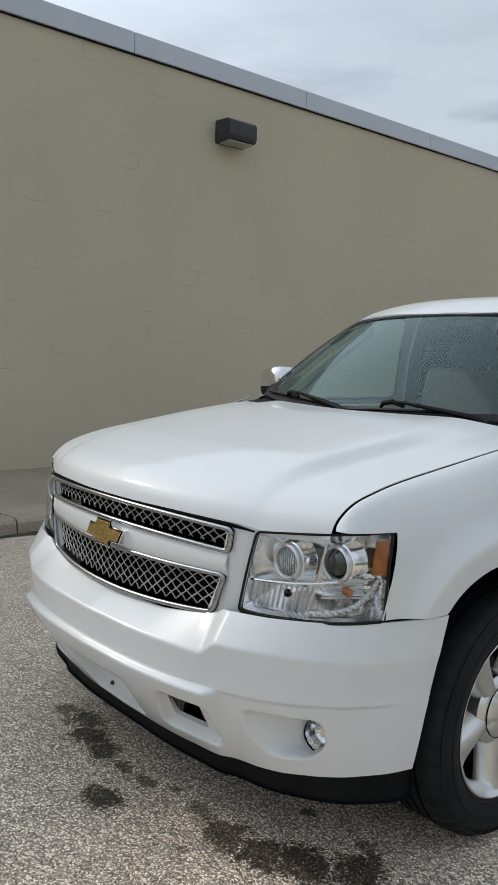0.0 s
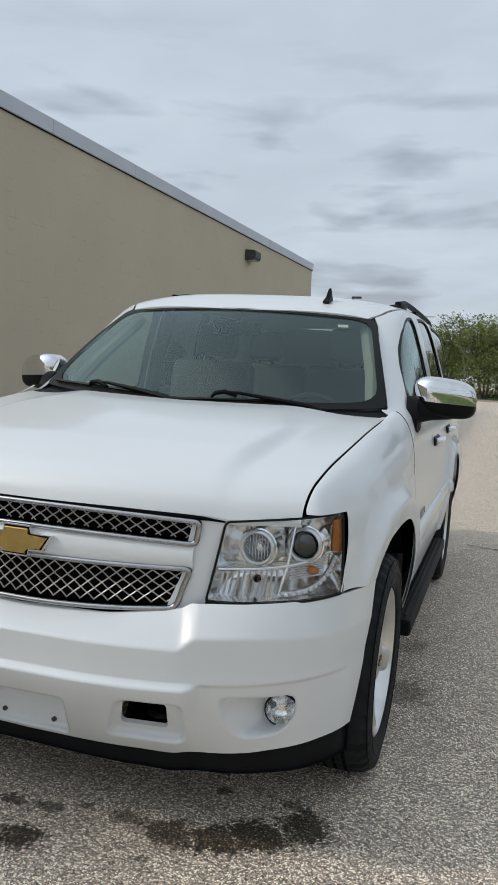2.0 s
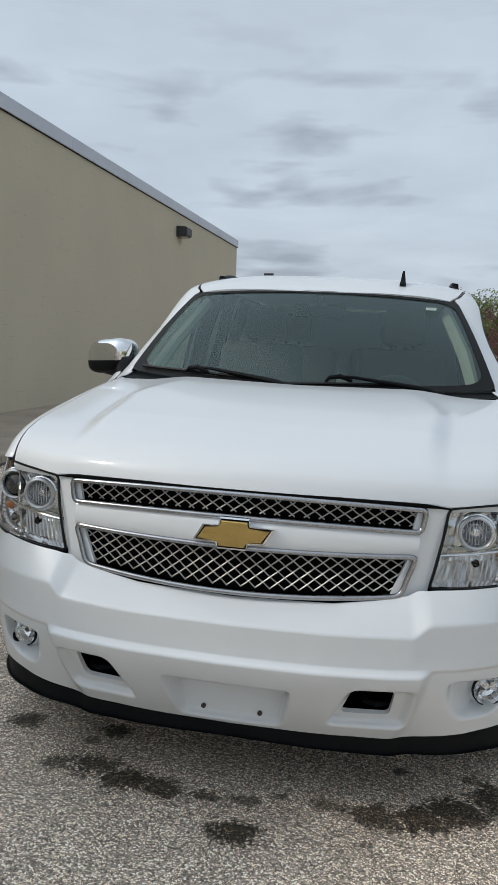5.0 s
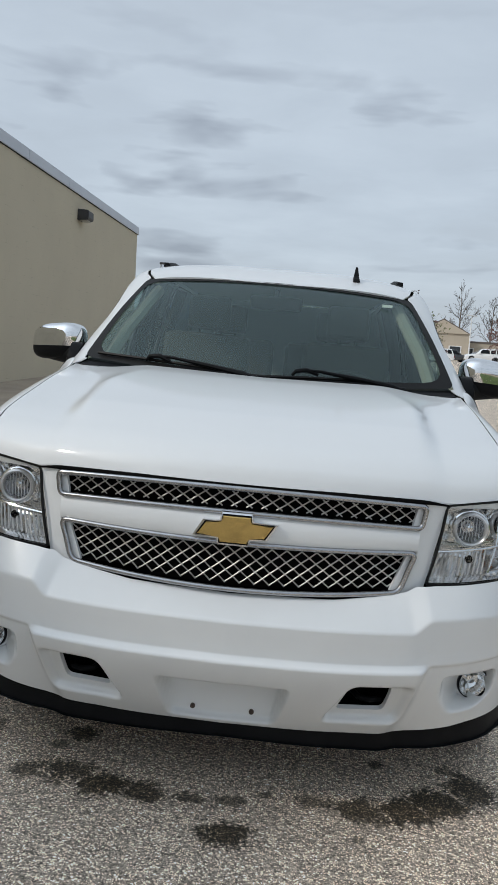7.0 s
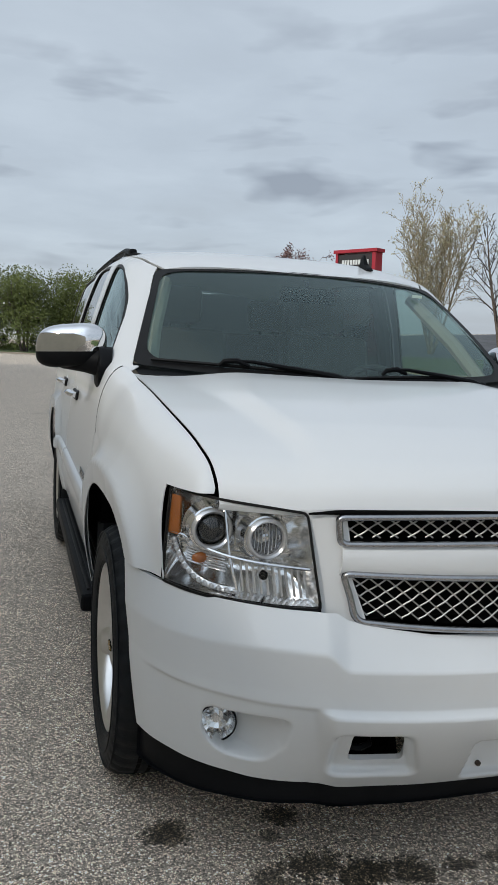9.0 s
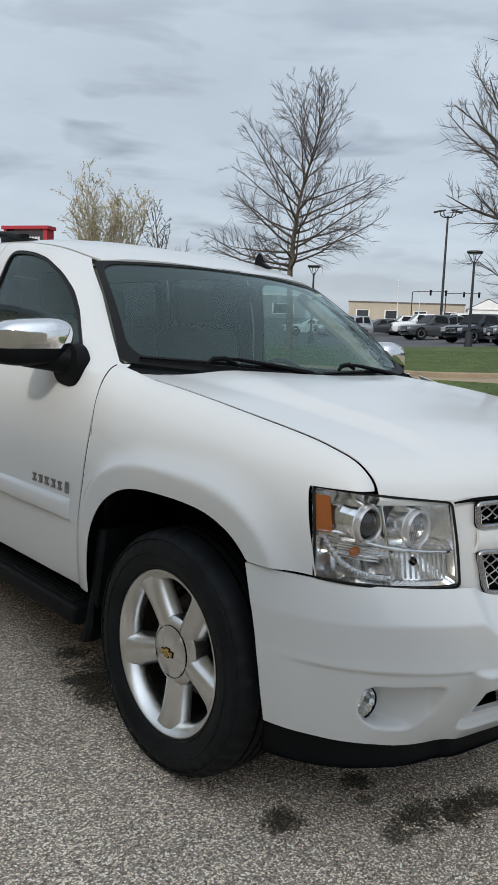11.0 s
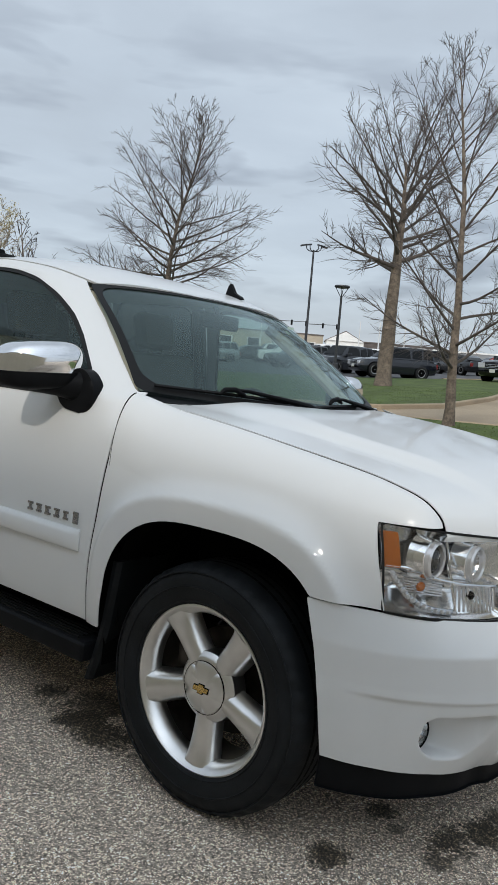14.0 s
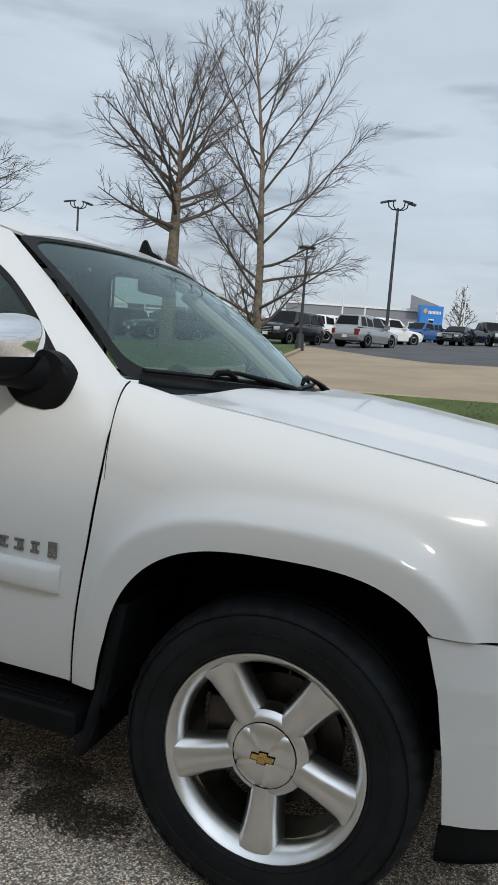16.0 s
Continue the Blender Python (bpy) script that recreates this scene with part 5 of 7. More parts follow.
def headlight(side):
    top = empty("headlight", parent=suv)
    lens = sheet(lambda u, v: box_sd(u, v) + 0.004, (-0.01, LW + 0.01, -0.01, LH + 0.01), 0.014, lambda u, v: lamp_place(u / LW, v / LH, 0.0))
    ob = sided("lens", lens, LENS, side, top, "clear plastic lens")
    ob.visible_shadow = False
    gk = sheet(lambda u, v: np.maximum(box_sd(u, v) - 0.003, -box_sd(u, v) - 0.0035), (-0.02, LW + 0.02, -0.02, LH + 0.02), 0.006, lambda u, v: lamp_place(u / LW, v / LH, -0.001))
    sided("gasket", gk, GASKET, side, top, "black gasket", thick=0.006)

    # housing: a faceted bowl behind the lens
    def bowl(u, v):
        inner = np.clip(-box_sd(u, v) / 0.055, 0, 1)
        step = 0.02 * sstep(0.095, 0.085, v) + 0.012 * sstep(0.19, 0.20, u) * sstep(0.1, 0.11, v)
        return lamp_place(u / LW, v / LH, 0.008 + 0.072 * inner**0.7 + step * inner)

    sided("reflector", sheet(lambda u, v: box_sd(u, v) + 0.002, (-0.005, LW + 0.005, -0.005, LH + 0.005), 0.011, bowl), REFLECTOR, side, top, "silvered reflector")
    # the two round lamps
    for nm, a, b, dark in (("round_lamp", 0.245, 0.65, False), ("projector_lamp", 0.60, 0.655, True)):
        c = Vector([float(q) for q in lamp_place(np.float64(a), np.float64(b), np.float64(0.030))])
        m = Matrix.Translation(c)
        lampe = empty(nm, parent=top)
        bm = bmesh.new()
        add_lathe(bm, [(0.0, 0.0405), (-0.010, 0.0415), (-0.015, 0.0460), (-0.010, 0.0510), (0.006, 0.0520), (0.006, 0.0405)], 40, "Y", m, closed=True)
        spart("halo_ring", bm, LAMP_GREY, side, lampe, "pale halo ring")
        bm = bmesh.new()
        add_lathe(bm, [(0.002, 0.0525), (0.004, 0.0565), (0.030, 0.0590), (0.050, 0.0640)], 40, "Y", m, caps=False)
        spart("barrel", bm, REFLECTOR, side, lampe)
        bm = bmesh.new()
        add_lathe(bm, [(0.0, 0.0412), (0.02, 0.037 if dark else 0.033), (0.04, 0.02), (0.042, 0.0)], 36, "Y", m, caps=False)
        spart("lamp_bowl", bm, BOWL, side, lampe)
        bm = bmesh.new()
        if dark:
            add_lathe(bm, [(0.01, 0.036), (-0.004, 0.033), (-0.013, 0.022), (-0.018, 0.0)], 32, "Y", m, caps=False)
            spart("projector_lens", bm, material("dark_projector_glass", (0.015, 0.016, 0.018), 0.05, spec=0.8), side, lampe, "dark glass projector lens")
            bm = bmesh.new()
            add_lathe(bm, [(0.010, 0.0392), (0.002, 0.036), (0.008, 0.034)], 32, "Y", m, caps=False)
            spart("projector_bezel", bm, BLACK, side, lampe)
        else:
            add_lathe(bm, [(0.03, 0.011), (0.010, 0.010), (0.006, 0.0)], 20, "Y", m, caps=False)
            spart("bulb_shield", bm, CHROME, side, lampe)
            bm = bmesh.new()
            for k in range(-4, 5):
                x = k * 0.009
                h = math.sqrt(max(0.0, 0.0365**2 - x * x))
                add_tube(bm, [(x, 0.010, -h), (x, 0.006, 0), (x, 0.010, h)], 0.0010, 4)
            bmesh.ops.transform(bm, matrix=m, verts=bm.verts)
            spart("lens_flutes", bm, LAMP_GREY, side, lampe)
    # divider, lower lamps, bulb, LED strip, side marker
    bm = bmesh.new()
    line = [(0.02, 0.40), (0.30, 0.41), (0.48, 0.43), (0.66, 0.47), (0.80, 0.53), (0.95, 0.52)]
    add_tube(bm, [[float(q) for q in lamp_place(np.float64(a), np.float64(b), np.float64(0.018))] for a, b in spline(line, 24)], 0.004, 6)
    add_tube(bm, [[float(q) for q in lamp_place(np.float64(a), np.float64(b), np.float64(0.02))] for a, b in ((0.43, 0.06), (0.47, 0.42), (0.50, 0.92))], 0.004, 6)
    spart("divider", bm, CHROME, side, top)
    bm = bmesh.new()
    for k in range(11):
        a = 0.06 + k * 0.034
        add_tube(bm, [[float(q) for q in lamp_place(np.float64(a), np.float64(b), np.float64(0.035))] for b in (0.07, 0.22, 0.37)], 0.0035, 5)
    spart("signal_flutes", bm, LAMP_GREY, side, top, "ribbed signal reflector")
    for nm, mt, a, b, r in (("signal_bulb", MATT, 0.28, 0.27, 0.012), ("amber_bulb", AMBER, 0.69, 0.33, 0.013)):
        bm = bmesh.new()
        tmp = bmesh.new()
        bmesh.ops.create_uvsphere(tmp, u_segments=16, v_segments=10, radius=r)
        c = Matrix.Translation([float(q) for q in lamp_place(np.float64(a), np.float64(b), np.float64(0.035))])
        merge(bm, tmp, c @ Matrix.Diagonal((1.6, 0.8, 1.05, 1)) if nm == "amber_bulb" else c)
        spart(nm, bm, mt, side, top)
    bm = bmesh.new()
    for k in range(7):
        b = 0.24 + k * 0.028
        add_tube(bm, [[float(q) for q in lamp_place(np.float64(a), np.float64(b + 0.05 * (a - 0.5)), np.float64(0.042))] for a in (0.50, 0.64, 0.80)], 0.0025, 4)
    spart("lower_flutes", bm, LAMP_GREY, side, top)
    strip = spline([(0.44, 0.075), (0.58, 0.085), (0.70, 0.125), (0.80, 0.21), (0.87, 0.34), (0.91, 0.45)], 14)
    for a, b in strip:
        bm = bmesh.new()
        c = [float(q) for q in lamp_place(np.float64(a), np.float64(b), np.float64(0.016))]
        add_lathe(bm, [(0.008, 0.007), (-0.002, 0.006), (-0.004, 0.003), (-0.004, 0.0)], 10, "Y", Matrix.Translation(c))
        spart("led", bm, LAMP_GREY, side, top)
    bm = bmesh.new()
    add_tube(bm, [[float(q) for q in lamp_place(np.float64(a), np.float64(b), np.float64(0.026))] for a, b in strip], 0.009, 6)
    spart("led_bed", bm, BOWL, side, top)
    marker = sheet(sd_poly(fillet([(0.366, 0.122), (0.411, 0.119), (0.414, 0.212), (0.370, 0.215)], 0.006)), (0.36, 0.42, 0.11, 0.22), 0.006, lambda u, v: lamp_place(u / LW, v / LH, 0.012))
    sided("side_marker", marker, AMBER, side, top, "amber side marker", thick=0.004)


for s in (1, -1):
    headlight(s)

# --- mirrors ---
def mirror(side):
    top = empty("wing_mirror", parent=suv)
    for nm, mt, lab in (("mirror_cap", CHROME, "chrome cap"), ("mirror_shell", BLACK, "black plastic lower shell")):
        tmp = bmesh.new()
        bmesh.ops.create_uvsphere(tmp, u_segments=40, v_segments=28, radius=1)
        for v in tmp.verts:
            x, y, z = v.co
            k = 0.62
            f = lambda c, e: math.copysign(abs(c) ** e, c)
            v.co = (f(x, k) * 0.140, f(y, 0.55) * (0.100 if y < 0 else 0.075), f(z, k) * (0.098 if z > 0 else 0.080))
            v.co.y -= 0.05 * v.co.z
        for v in tmp.verts:
            v.co.z += 0.014 * (v.co.x / 0.13) * -1
            v.co.x += 1.050
            v.co.y += 1.845 + 0.42 * max(0.0, v.co.x - 1.0)
            v.co.z += 1.344
        cut = 1.330
        bmesh.ops.bisect_plane(tmp, geom=tmp.verts[:] + tmp.edges[:] + tmp.faces[:], plane_co=(1.05, 0, cut), plane_no=(0.06, 0, 1), clear_outer=nm == "mirror_shell", clear_inner=nm == "mirror_cap")
        bm = bmesh.new()
        merge(bm, tmp)
        if nm == "mirror_shell":
            add_tube(bm, [(1.08, 1.865, 1.302), (0.995, 1.822, 1.296), (0.925, 1.782, 1.290)], [0.046, 0.050, 0.062], 16)
            add_prism(bm, fillet([(-0.075, -0.10), (0.07, -0.085), (0.12, -0.02), (0.10, 0.05), (-0.03, 0.075), (-0.115, 0.0)], 0.05, 6), 0.05, lambda u, v, w: (0.957 - w - 0.15 * max(v, 0), 1.766 + u, 1.287 + v), 0.012)
        spart(nm, bm, mt, side, top, lab)
    bm = bmesh.new()
    add_prism(bm, fillet([(-0.11, -0.07), (0.11, -0.07), (0.11, 0.07), (-0.11, 0.07)], 0.03), 0.004, lambda u, v, w: (1.046 + u, 1.925 + w, 1.344 + v))
    spart("mirror_glass", bm, CHROME, side, top, "mirror glass")


for s in (1, -1):
    mirror(s)

# --- running boards, mud flaps, wheel wells, underbody ---
for s in (1, -1):
    board = empty("running_board", parent=suv)
    bm = bmesh.new()
    add_box(bm, (0.84, 1.54, 0.318), (1.012, 3.45, 0.392), bevel=0.022, seg=3)
    spart("board", bm, BLACK, s, board, "black plastic step")
    for k in range(5):
        bm = bmesh.new()
        add_box(bm, (0.885 + k * 0.022, 1.60, 0.3915), (0.897 + k * 0.022, 3.39, 0.398), bevel=0.002)
        spart("tread_rib", bm, GASKET, s, board)
    bm = bmesh.new()
    pts = [(1.462, 0.70), (1.478, 0.60), (1.50, 0.46), (1.535, 0.33), (1.565, 0.245)]
    rows = []
    for y, z in spline(pts, 10):
        rows.append([bm.verts.new((x, y + dy, z)) for x, dy in ((0.70, 0.0), (0.85, -0.012), (0.945, -0.02), (0.962, -0.008), (0.964, 0.008), (0.945, 0.02), (0.70, 0.02))])
    for a, b in zip(rows, rows[1:]):
        for k in range(7):
            bm.faces.new((a[k], a[(k + 1) % 7], b[(k + 1) % 7], b[k]))
    bm.faces.new(rows[0]), bm.faces.new(rows[-1])
    bmesh.ops.recalc_face_normals(bm, faces=bm.faces)
    spart("mud_flap", bm, TYRE, s, suv, "black mud flap")
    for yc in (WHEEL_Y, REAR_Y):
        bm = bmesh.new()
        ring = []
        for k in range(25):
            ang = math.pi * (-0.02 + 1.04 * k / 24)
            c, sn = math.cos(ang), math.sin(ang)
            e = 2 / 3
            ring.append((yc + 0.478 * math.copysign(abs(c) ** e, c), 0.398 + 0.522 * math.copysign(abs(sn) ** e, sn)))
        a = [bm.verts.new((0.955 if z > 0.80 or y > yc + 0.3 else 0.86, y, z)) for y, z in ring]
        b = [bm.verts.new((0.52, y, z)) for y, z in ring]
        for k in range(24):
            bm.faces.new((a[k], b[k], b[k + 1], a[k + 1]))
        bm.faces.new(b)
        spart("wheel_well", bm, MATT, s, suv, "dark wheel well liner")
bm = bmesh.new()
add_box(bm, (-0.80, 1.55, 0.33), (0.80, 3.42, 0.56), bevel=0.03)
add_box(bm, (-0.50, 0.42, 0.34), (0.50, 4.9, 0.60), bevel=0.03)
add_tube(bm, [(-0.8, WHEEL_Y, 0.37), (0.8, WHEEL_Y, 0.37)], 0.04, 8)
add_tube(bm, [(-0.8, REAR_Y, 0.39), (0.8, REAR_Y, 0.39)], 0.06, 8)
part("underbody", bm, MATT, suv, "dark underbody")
# inner shells that close the gaps between the panels
for s in (1, -1):
    bm = bmesh.new()
    rows = []
    for y in np.linspace(1.47, 4.95, 30):
        rows.append([bm.verts.new((float(side_x(z)) - 0.045, y, z)) for z in (0.46, 0.6, 0.9, 1.1, 1.22)])
    for a, b in zip(rows, rows[1:]):
        for k in range(4):
            bm.faces.new((a[k], b[k], b[k + 1], a[k + 1]))
    spart("inner_shell", bm, MATT, s, suv)

bm = bmesh.new()
add_box(bm, (-0.74, 0.50, 0.62), (0.74, 1.30, 0.985), bevel=0.05)
add_box(bm, (-0.50, 0.30, 0.40), (0.50, 0.60, 0.95), bevel=0.03)
part("engine_bay", bm, MATT, suv)

# --- wheels ---
def wheel():
    top = empty("wheel", parent=suv)
    bm = bmesh.new()
    prof = [(-0.110, 0.262), (-0.128, 0.275), (-0.140, 0.31), (-0.140, 0.345), (-0.128, 0.378), (-0.105, 0.393), (-0.06, 0.399), (0.06, 0.399), (0.105, 0.393), (0.128, 0.378), (0.140, 0.345), (0.140, 0.31), (0.128, 0.275), (0.112, 0.262)]
    add_lathe(bm, prof, 160, "X", closed=True)
    groove = [v for v in bm.verts if math.hypot(v.co.y, v.co.z) > 0.374]
    for v in groove:
        k = round(math.atan2(v.co.z, v.co.y) / (2 * math.pi / 160)) % 4
        shoulder = abs(v.co.x) > 0.08
        if k == 0 and shoulder:
            r = math.hypot(v.co.y, v.co.z)
            v.co.y, v.co.z = v.co.y * (r - 0.009) / r, v.co.z * (r - 0.009) / r
    tyre = part("tyre", bm, TYRE, top, "black tyre with grooved shoulders", angle=50)
    for x, r in ((0.1295, 0.280), (0.1405, 0.327), (0.1330, 0.372)):
        bm = bmesh.new()
        add_tube(bm, [(x, r * math.cos(a), r * math.sin(a)) for a in np.linspace(0, 2 * math.pi, 97)], 0.0028, 6, caps=False)
        part("sidewall_rib", bm, TYRE, tyre)
    for x in (-0.055, -0.018, 0.018, 0.055):
        bm = bmesh.new()
        add_lathe(bm, [(x - 0.006, 0.3995), (x + 0.006, 0.3995), (x + 0.006, 0.388), (x - 0.006, 0.388)], 60, "X", closed=True)
        part("tread_groove", bm, MATT, tyre)
    bm = bmesh.new()
    add_lathe(bm, [(0.120, 0.257), (0.126, 0.264), (0.124, 0.269), (0.112, 0.270), (0.100, 0.264), (0.055, 0.258), (0.050, 0.236), (0.066, 0.233), (0.086, 0.236), (0.104, 0.245)], 80, "X", closed=True)
    rim = part("rim", bm, ALLOY, top, "brushed alloy rim")
    bm = bmesh.new()
    add_lathe(bm, [(0.076, 0.257), (0.0, 0.250), (-0.10, 0.262), (-0.10, 0.255), (0.0, 0.243), (0.076, 0.240)], 64, "X", closed=True)
    part("rim_barrel", bm, IRON, rim, "brake-dusted inner barrel")
    for k in range(5):
        a = radians(-90 + 72 * k)
        bm = bmesh.new()
        prof = [(0.045, 0.094, 0.034), (0.085, 0.096, 0.036), (0.125, 0.099, 0.0365), (0.165, 0.102, 0.039), (0.20, 0.105, 0.043), (0.228, 0.109, 0.047), (0.250, 0.114, 0.057)]
        rows = []
        for r, x, w in prof:
            sec = [(x - 0.060, -w - 0.014), (x - 0.032, -w - 0.007), (x - 0.013, -w + 0.004), (x - 0.003, -w + 0.016), (x + 0.0015, 0.0), (x - 0.003, w - 0.016), (x - 0.013, w - 0.004), (x - 0.032, w + 0.007), (x - 0.060, w + 0.014)]
            rows.append([bm.verts.new((sx, r * math.cos(a) - t * math.sin(a), r * math.sin(a) + t * math.cos(a))) for sx, t in sec])
        for p, q in zip(rows, rows[1:]):
            for j in range(8):
                bm.faces.new((p[j], p[j + 1], q[j + 1], q[j]))
            bm.faces.new((p[8], p[0], q[0], q[8]))
        bm.faces.new(rows[0][::-1]), bm.faces.new(rows[-1])
        bmesh.ops.recalc_face_normals(bm, faces=bm.faces)
        part("spoke", bm, ALLOY, top, angle=48)
    bm = bmesh.new()
    add_lathe(bm, [(0.03, 0.118), (0.078, 0.112), (0.092, 0.098), (0.0955, 0.088), (0.094, 0.0)], 48, "X")
    part("hub", bm, ALLOY, top)
    bm = bmesh.new()
    add_lathe(bm, [(0.086, 0.0860), (0.0985, 0.0860), (0.0985, 0.0845), (0.09, 0.0845)], 40, "X", closed=True)
    part("cap_joint", bm, MATT, top)
    bm = bmesh.new()
    add_lathe(bm, [(0.09, 0.085), (0.099, 0.0835), (0.104, 0.076), (0.110, 0.05), (0.112, 0.0)], 48, "X")
    for v in bm.verts:
        r = math.hypot(v.co.y, v.co.z)
        if r > 0.04:
            notch = max(0.0, math.cos(5 * (math.atan2(v.co.z, v.co.y) - radians(126)))) ** 6
            v.co.x -= 0.010 * notch * (r - 0.04) / 0.045
    cap = part("centre_cap", bm, ALLOY, top, "alloy centre cap with five notches")
    for nm, mt, grow, face in (("emblem_edge", MATT, 0.0022, 0.1135), ("cap_emblem", GOLD, 0.0, 0.1150)):
        bm = bmesh.new()
        shape = [(-0.031, -0.0075), (-0.010, -0.0075), (-0.012, -0.0145), (0.008, -0.0145), (0.010, -0.0075), (0.029, -0.0075), (0.033, 0.0075), (0.012, 0.0075), (0.014, 0.0145), (-0.006, 0.0145), (-0.008, 0.0075), (-0.027, 0.0075)]
        add_prism(bm, [(u + math.copysign(grow, u), v + math.copysign(grow, v)) for u, v in shape], 0.006, lambda u, v, w, face=face: (face - w, u, v))
        part(nm, bm, mt, cap, "small gold bow emblem" if nm == "cap_emblem" else "")
    bm = bmesh.new()
    add_lathe(bm, [(-0.045, 0.175), (-0.02, 0.175), (-0.02, 0.10), (0.02, 0.09), (0.02, 0.0)], 48, "X")
    part("brake_disc", bm, IRON, top, "brake disc")
    bm = bmesh.new()
    add_box(bm, (-0.05, -0.20, -0.09), (0.02, -0.10, 0.09), bevel=0.02)
    part("brake_caliper", bm, IRON, top)
    bm = bmesh.new()
    add_tube(bm, [(0.10, 0.05, 0.236), (0.118, 0.052, 0.228)], 0.004, 6)
    part("valve", bm, GASKET, top)
    return top


w0 = wheel()
w0.matrix_basis = pose(0.848, WHEEL_Y, AXLE_Z)
copy_thing(w0, pose(-0.848, WHEEL_Y, AXLE_Z, 0, 0, 180))
copy_thing(w0, pose(0.848, REAR_Y, AXLE_Z, 24))
copy_thing(w0, pose(-0.848, REAR_Y, AXLE_Z, 17, 0, 180))

# --- inside the cab ---
bm = bmesh.new()
add_box(bm, (-0.78, 1.34, 0.85), (0.78, 1.75, 1.205), bevel=0.05, seg=3)
add_box(bm, (0.16, 1.55, 1.16), (0.56, 1.74, 1.255), bevel=0.035, seg=3)
part("dashboard", bm, DASH, suv, "grey vinyl dashboard")
bm = bmesh.new()
add_box(bm, (-0.84, 1.5, 0.50), (0.84, 4.85, 0.55))
add_box(bm, (-0.14, 1.7, 0.55), (0.14, 2.7, 0.88), bevel=0.03)
part("cabin_floor", bm, DASH, suv)
bm = bmesh.new()
rows = []
for y in np.linspace(2.12, 4.8, 14):
    rows.append([bm.verts.new((x, y, float(roof_z(y)) - 0.035 - 0.06 * (abs(x) / 0.66) ** 2.5)) for x in np.linspace(-0.66, 0.66, 9)])
for p, q in zip(rows, rows[1:]):
    for k in range(8):
        bm.faces.new((p[k], p[k + 1], q[k + 1], q[k]))
part("headliner", bm, TRIM_BEIGE, suv, "beige headliner")
for s in (1, -1):
    bm = bmesh.new()
    add_tube(bm, [(0.765, 1.62, 1.25), (0.715, 1.85, 1.44), (0.62, 2.14, 1.66)], [0.03, 0.034, 0.03], 8)
    spart("pillar_trim", bm, TRIM_BEIGE, s, suv, "beige pillar trim")
    for y0, y1 in ((2.84, 2.775), (3.78, 3.64)):
        bm = bmesh.new()
        add_tube(bm, [(0.872, y0, 1.18), (0.815, (y0 + y1) / 2, 1.48), (0.725, y1, 1.755)], 0.042, 8)
        spart("door_pillar", bm, DASH, s, suv, "dark door pillar")
    bm = bmesh.new()
    add_box(bm, (0.80, 1.62, 0.6), (0.86, 3.6, 1.24), bevel=0.02)
    spart("door_card", bm, TRIM_BEIGE, s, suv)


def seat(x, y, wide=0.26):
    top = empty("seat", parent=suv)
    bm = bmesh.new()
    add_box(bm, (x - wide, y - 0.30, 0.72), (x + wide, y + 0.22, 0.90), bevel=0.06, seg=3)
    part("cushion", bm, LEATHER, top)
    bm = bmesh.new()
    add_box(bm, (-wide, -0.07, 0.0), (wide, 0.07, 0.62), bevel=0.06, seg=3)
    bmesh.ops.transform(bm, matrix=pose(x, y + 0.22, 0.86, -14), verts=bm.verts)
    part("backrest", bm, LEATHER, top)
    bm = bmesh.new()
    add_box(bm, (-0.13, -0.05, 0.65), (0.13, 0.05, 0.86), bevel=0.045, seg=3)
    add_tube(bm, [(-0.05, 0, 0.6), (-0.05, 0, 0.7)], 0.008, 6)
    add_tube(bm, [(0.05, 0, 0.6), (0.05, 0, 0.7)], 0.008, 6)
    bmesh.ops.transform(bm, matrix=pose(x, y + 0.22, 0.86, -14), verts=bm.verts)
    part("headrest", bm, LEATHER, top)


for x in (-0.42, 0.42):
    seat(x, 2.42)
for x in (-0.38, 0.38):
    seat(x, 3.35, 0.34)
steer = empty("steering_wheel", pose(0.40, 1.95, 1.155, 62, 0, 0), suv)
bm = bmesh.new()
add_tube(bm, [(0.185 * math.cos(a), 0.185 * math.sin(a), 0) for a in np.linspace(0, 2 * math.pi, 41)], 0.015, 8, caps=False)
part("steering_rim", bm, DASH, steer)
bm = bmesh.new()
add_box(bm, (-0.09, -0.07, -0.03), (0.09, 0.06, 0.02), bevel=0.02)
add_box(bm, (-0.18, -0.02, -0.01), (0.18, 0.02, 0.01), bevel=0.006)
add_box(bm, (-0.02, -0.18, -0.01), (0.02, 0.0, 0.01), bevel=0.006)
part("steering_hub", bm, DASH, steer)
bm = bmesh.new()
add_box(bm, (-0.13, 1.93, 1.595), (0.13, 1.965, 1.665), bevel=0.02, seg=3)
add_tube(bm, [(0, 1.95, 1.65), (0, 1.98, 1.70)], 0.012, 8)
part("rear_view_mirror", bm, MATT, suv, "dark rear-view mirror")

# ---- trees ----
BARK = material("grey_brown_bark", (0.085, 0.070, 0.060), 0.95, vary=0.35, scale=6, bump=0.7, bump_scale=30, fine=0.2)
BARK_TRUNK = material("brown_trunk_bark", (0.15, 0.118, 0.090), 0.95, vary=0.4, scale=5, bump=0.9, bump_scale=22, fine=0.3)
BARK_PALE = material("pale_willow_bark", (0.34, 0.28, 0.18), 0.9, vary=0.3, scale=5, fine=0.2)
BUD = material("dark_red_buds", (0.11, 0.05, 0.045), 0.9, vary=0.3, scale=3)
LEAF = material("young_green_leaves", (0.125, 0.150, 0.040), 0.8, vary=0.45, scale=0.6, fine=0.3, bump_scale=9)
LEAF_PALE = material("pale_spring_leaves", (0.50, 0.46, 0.30), 0.85, vary=0.35, scale=0.5)
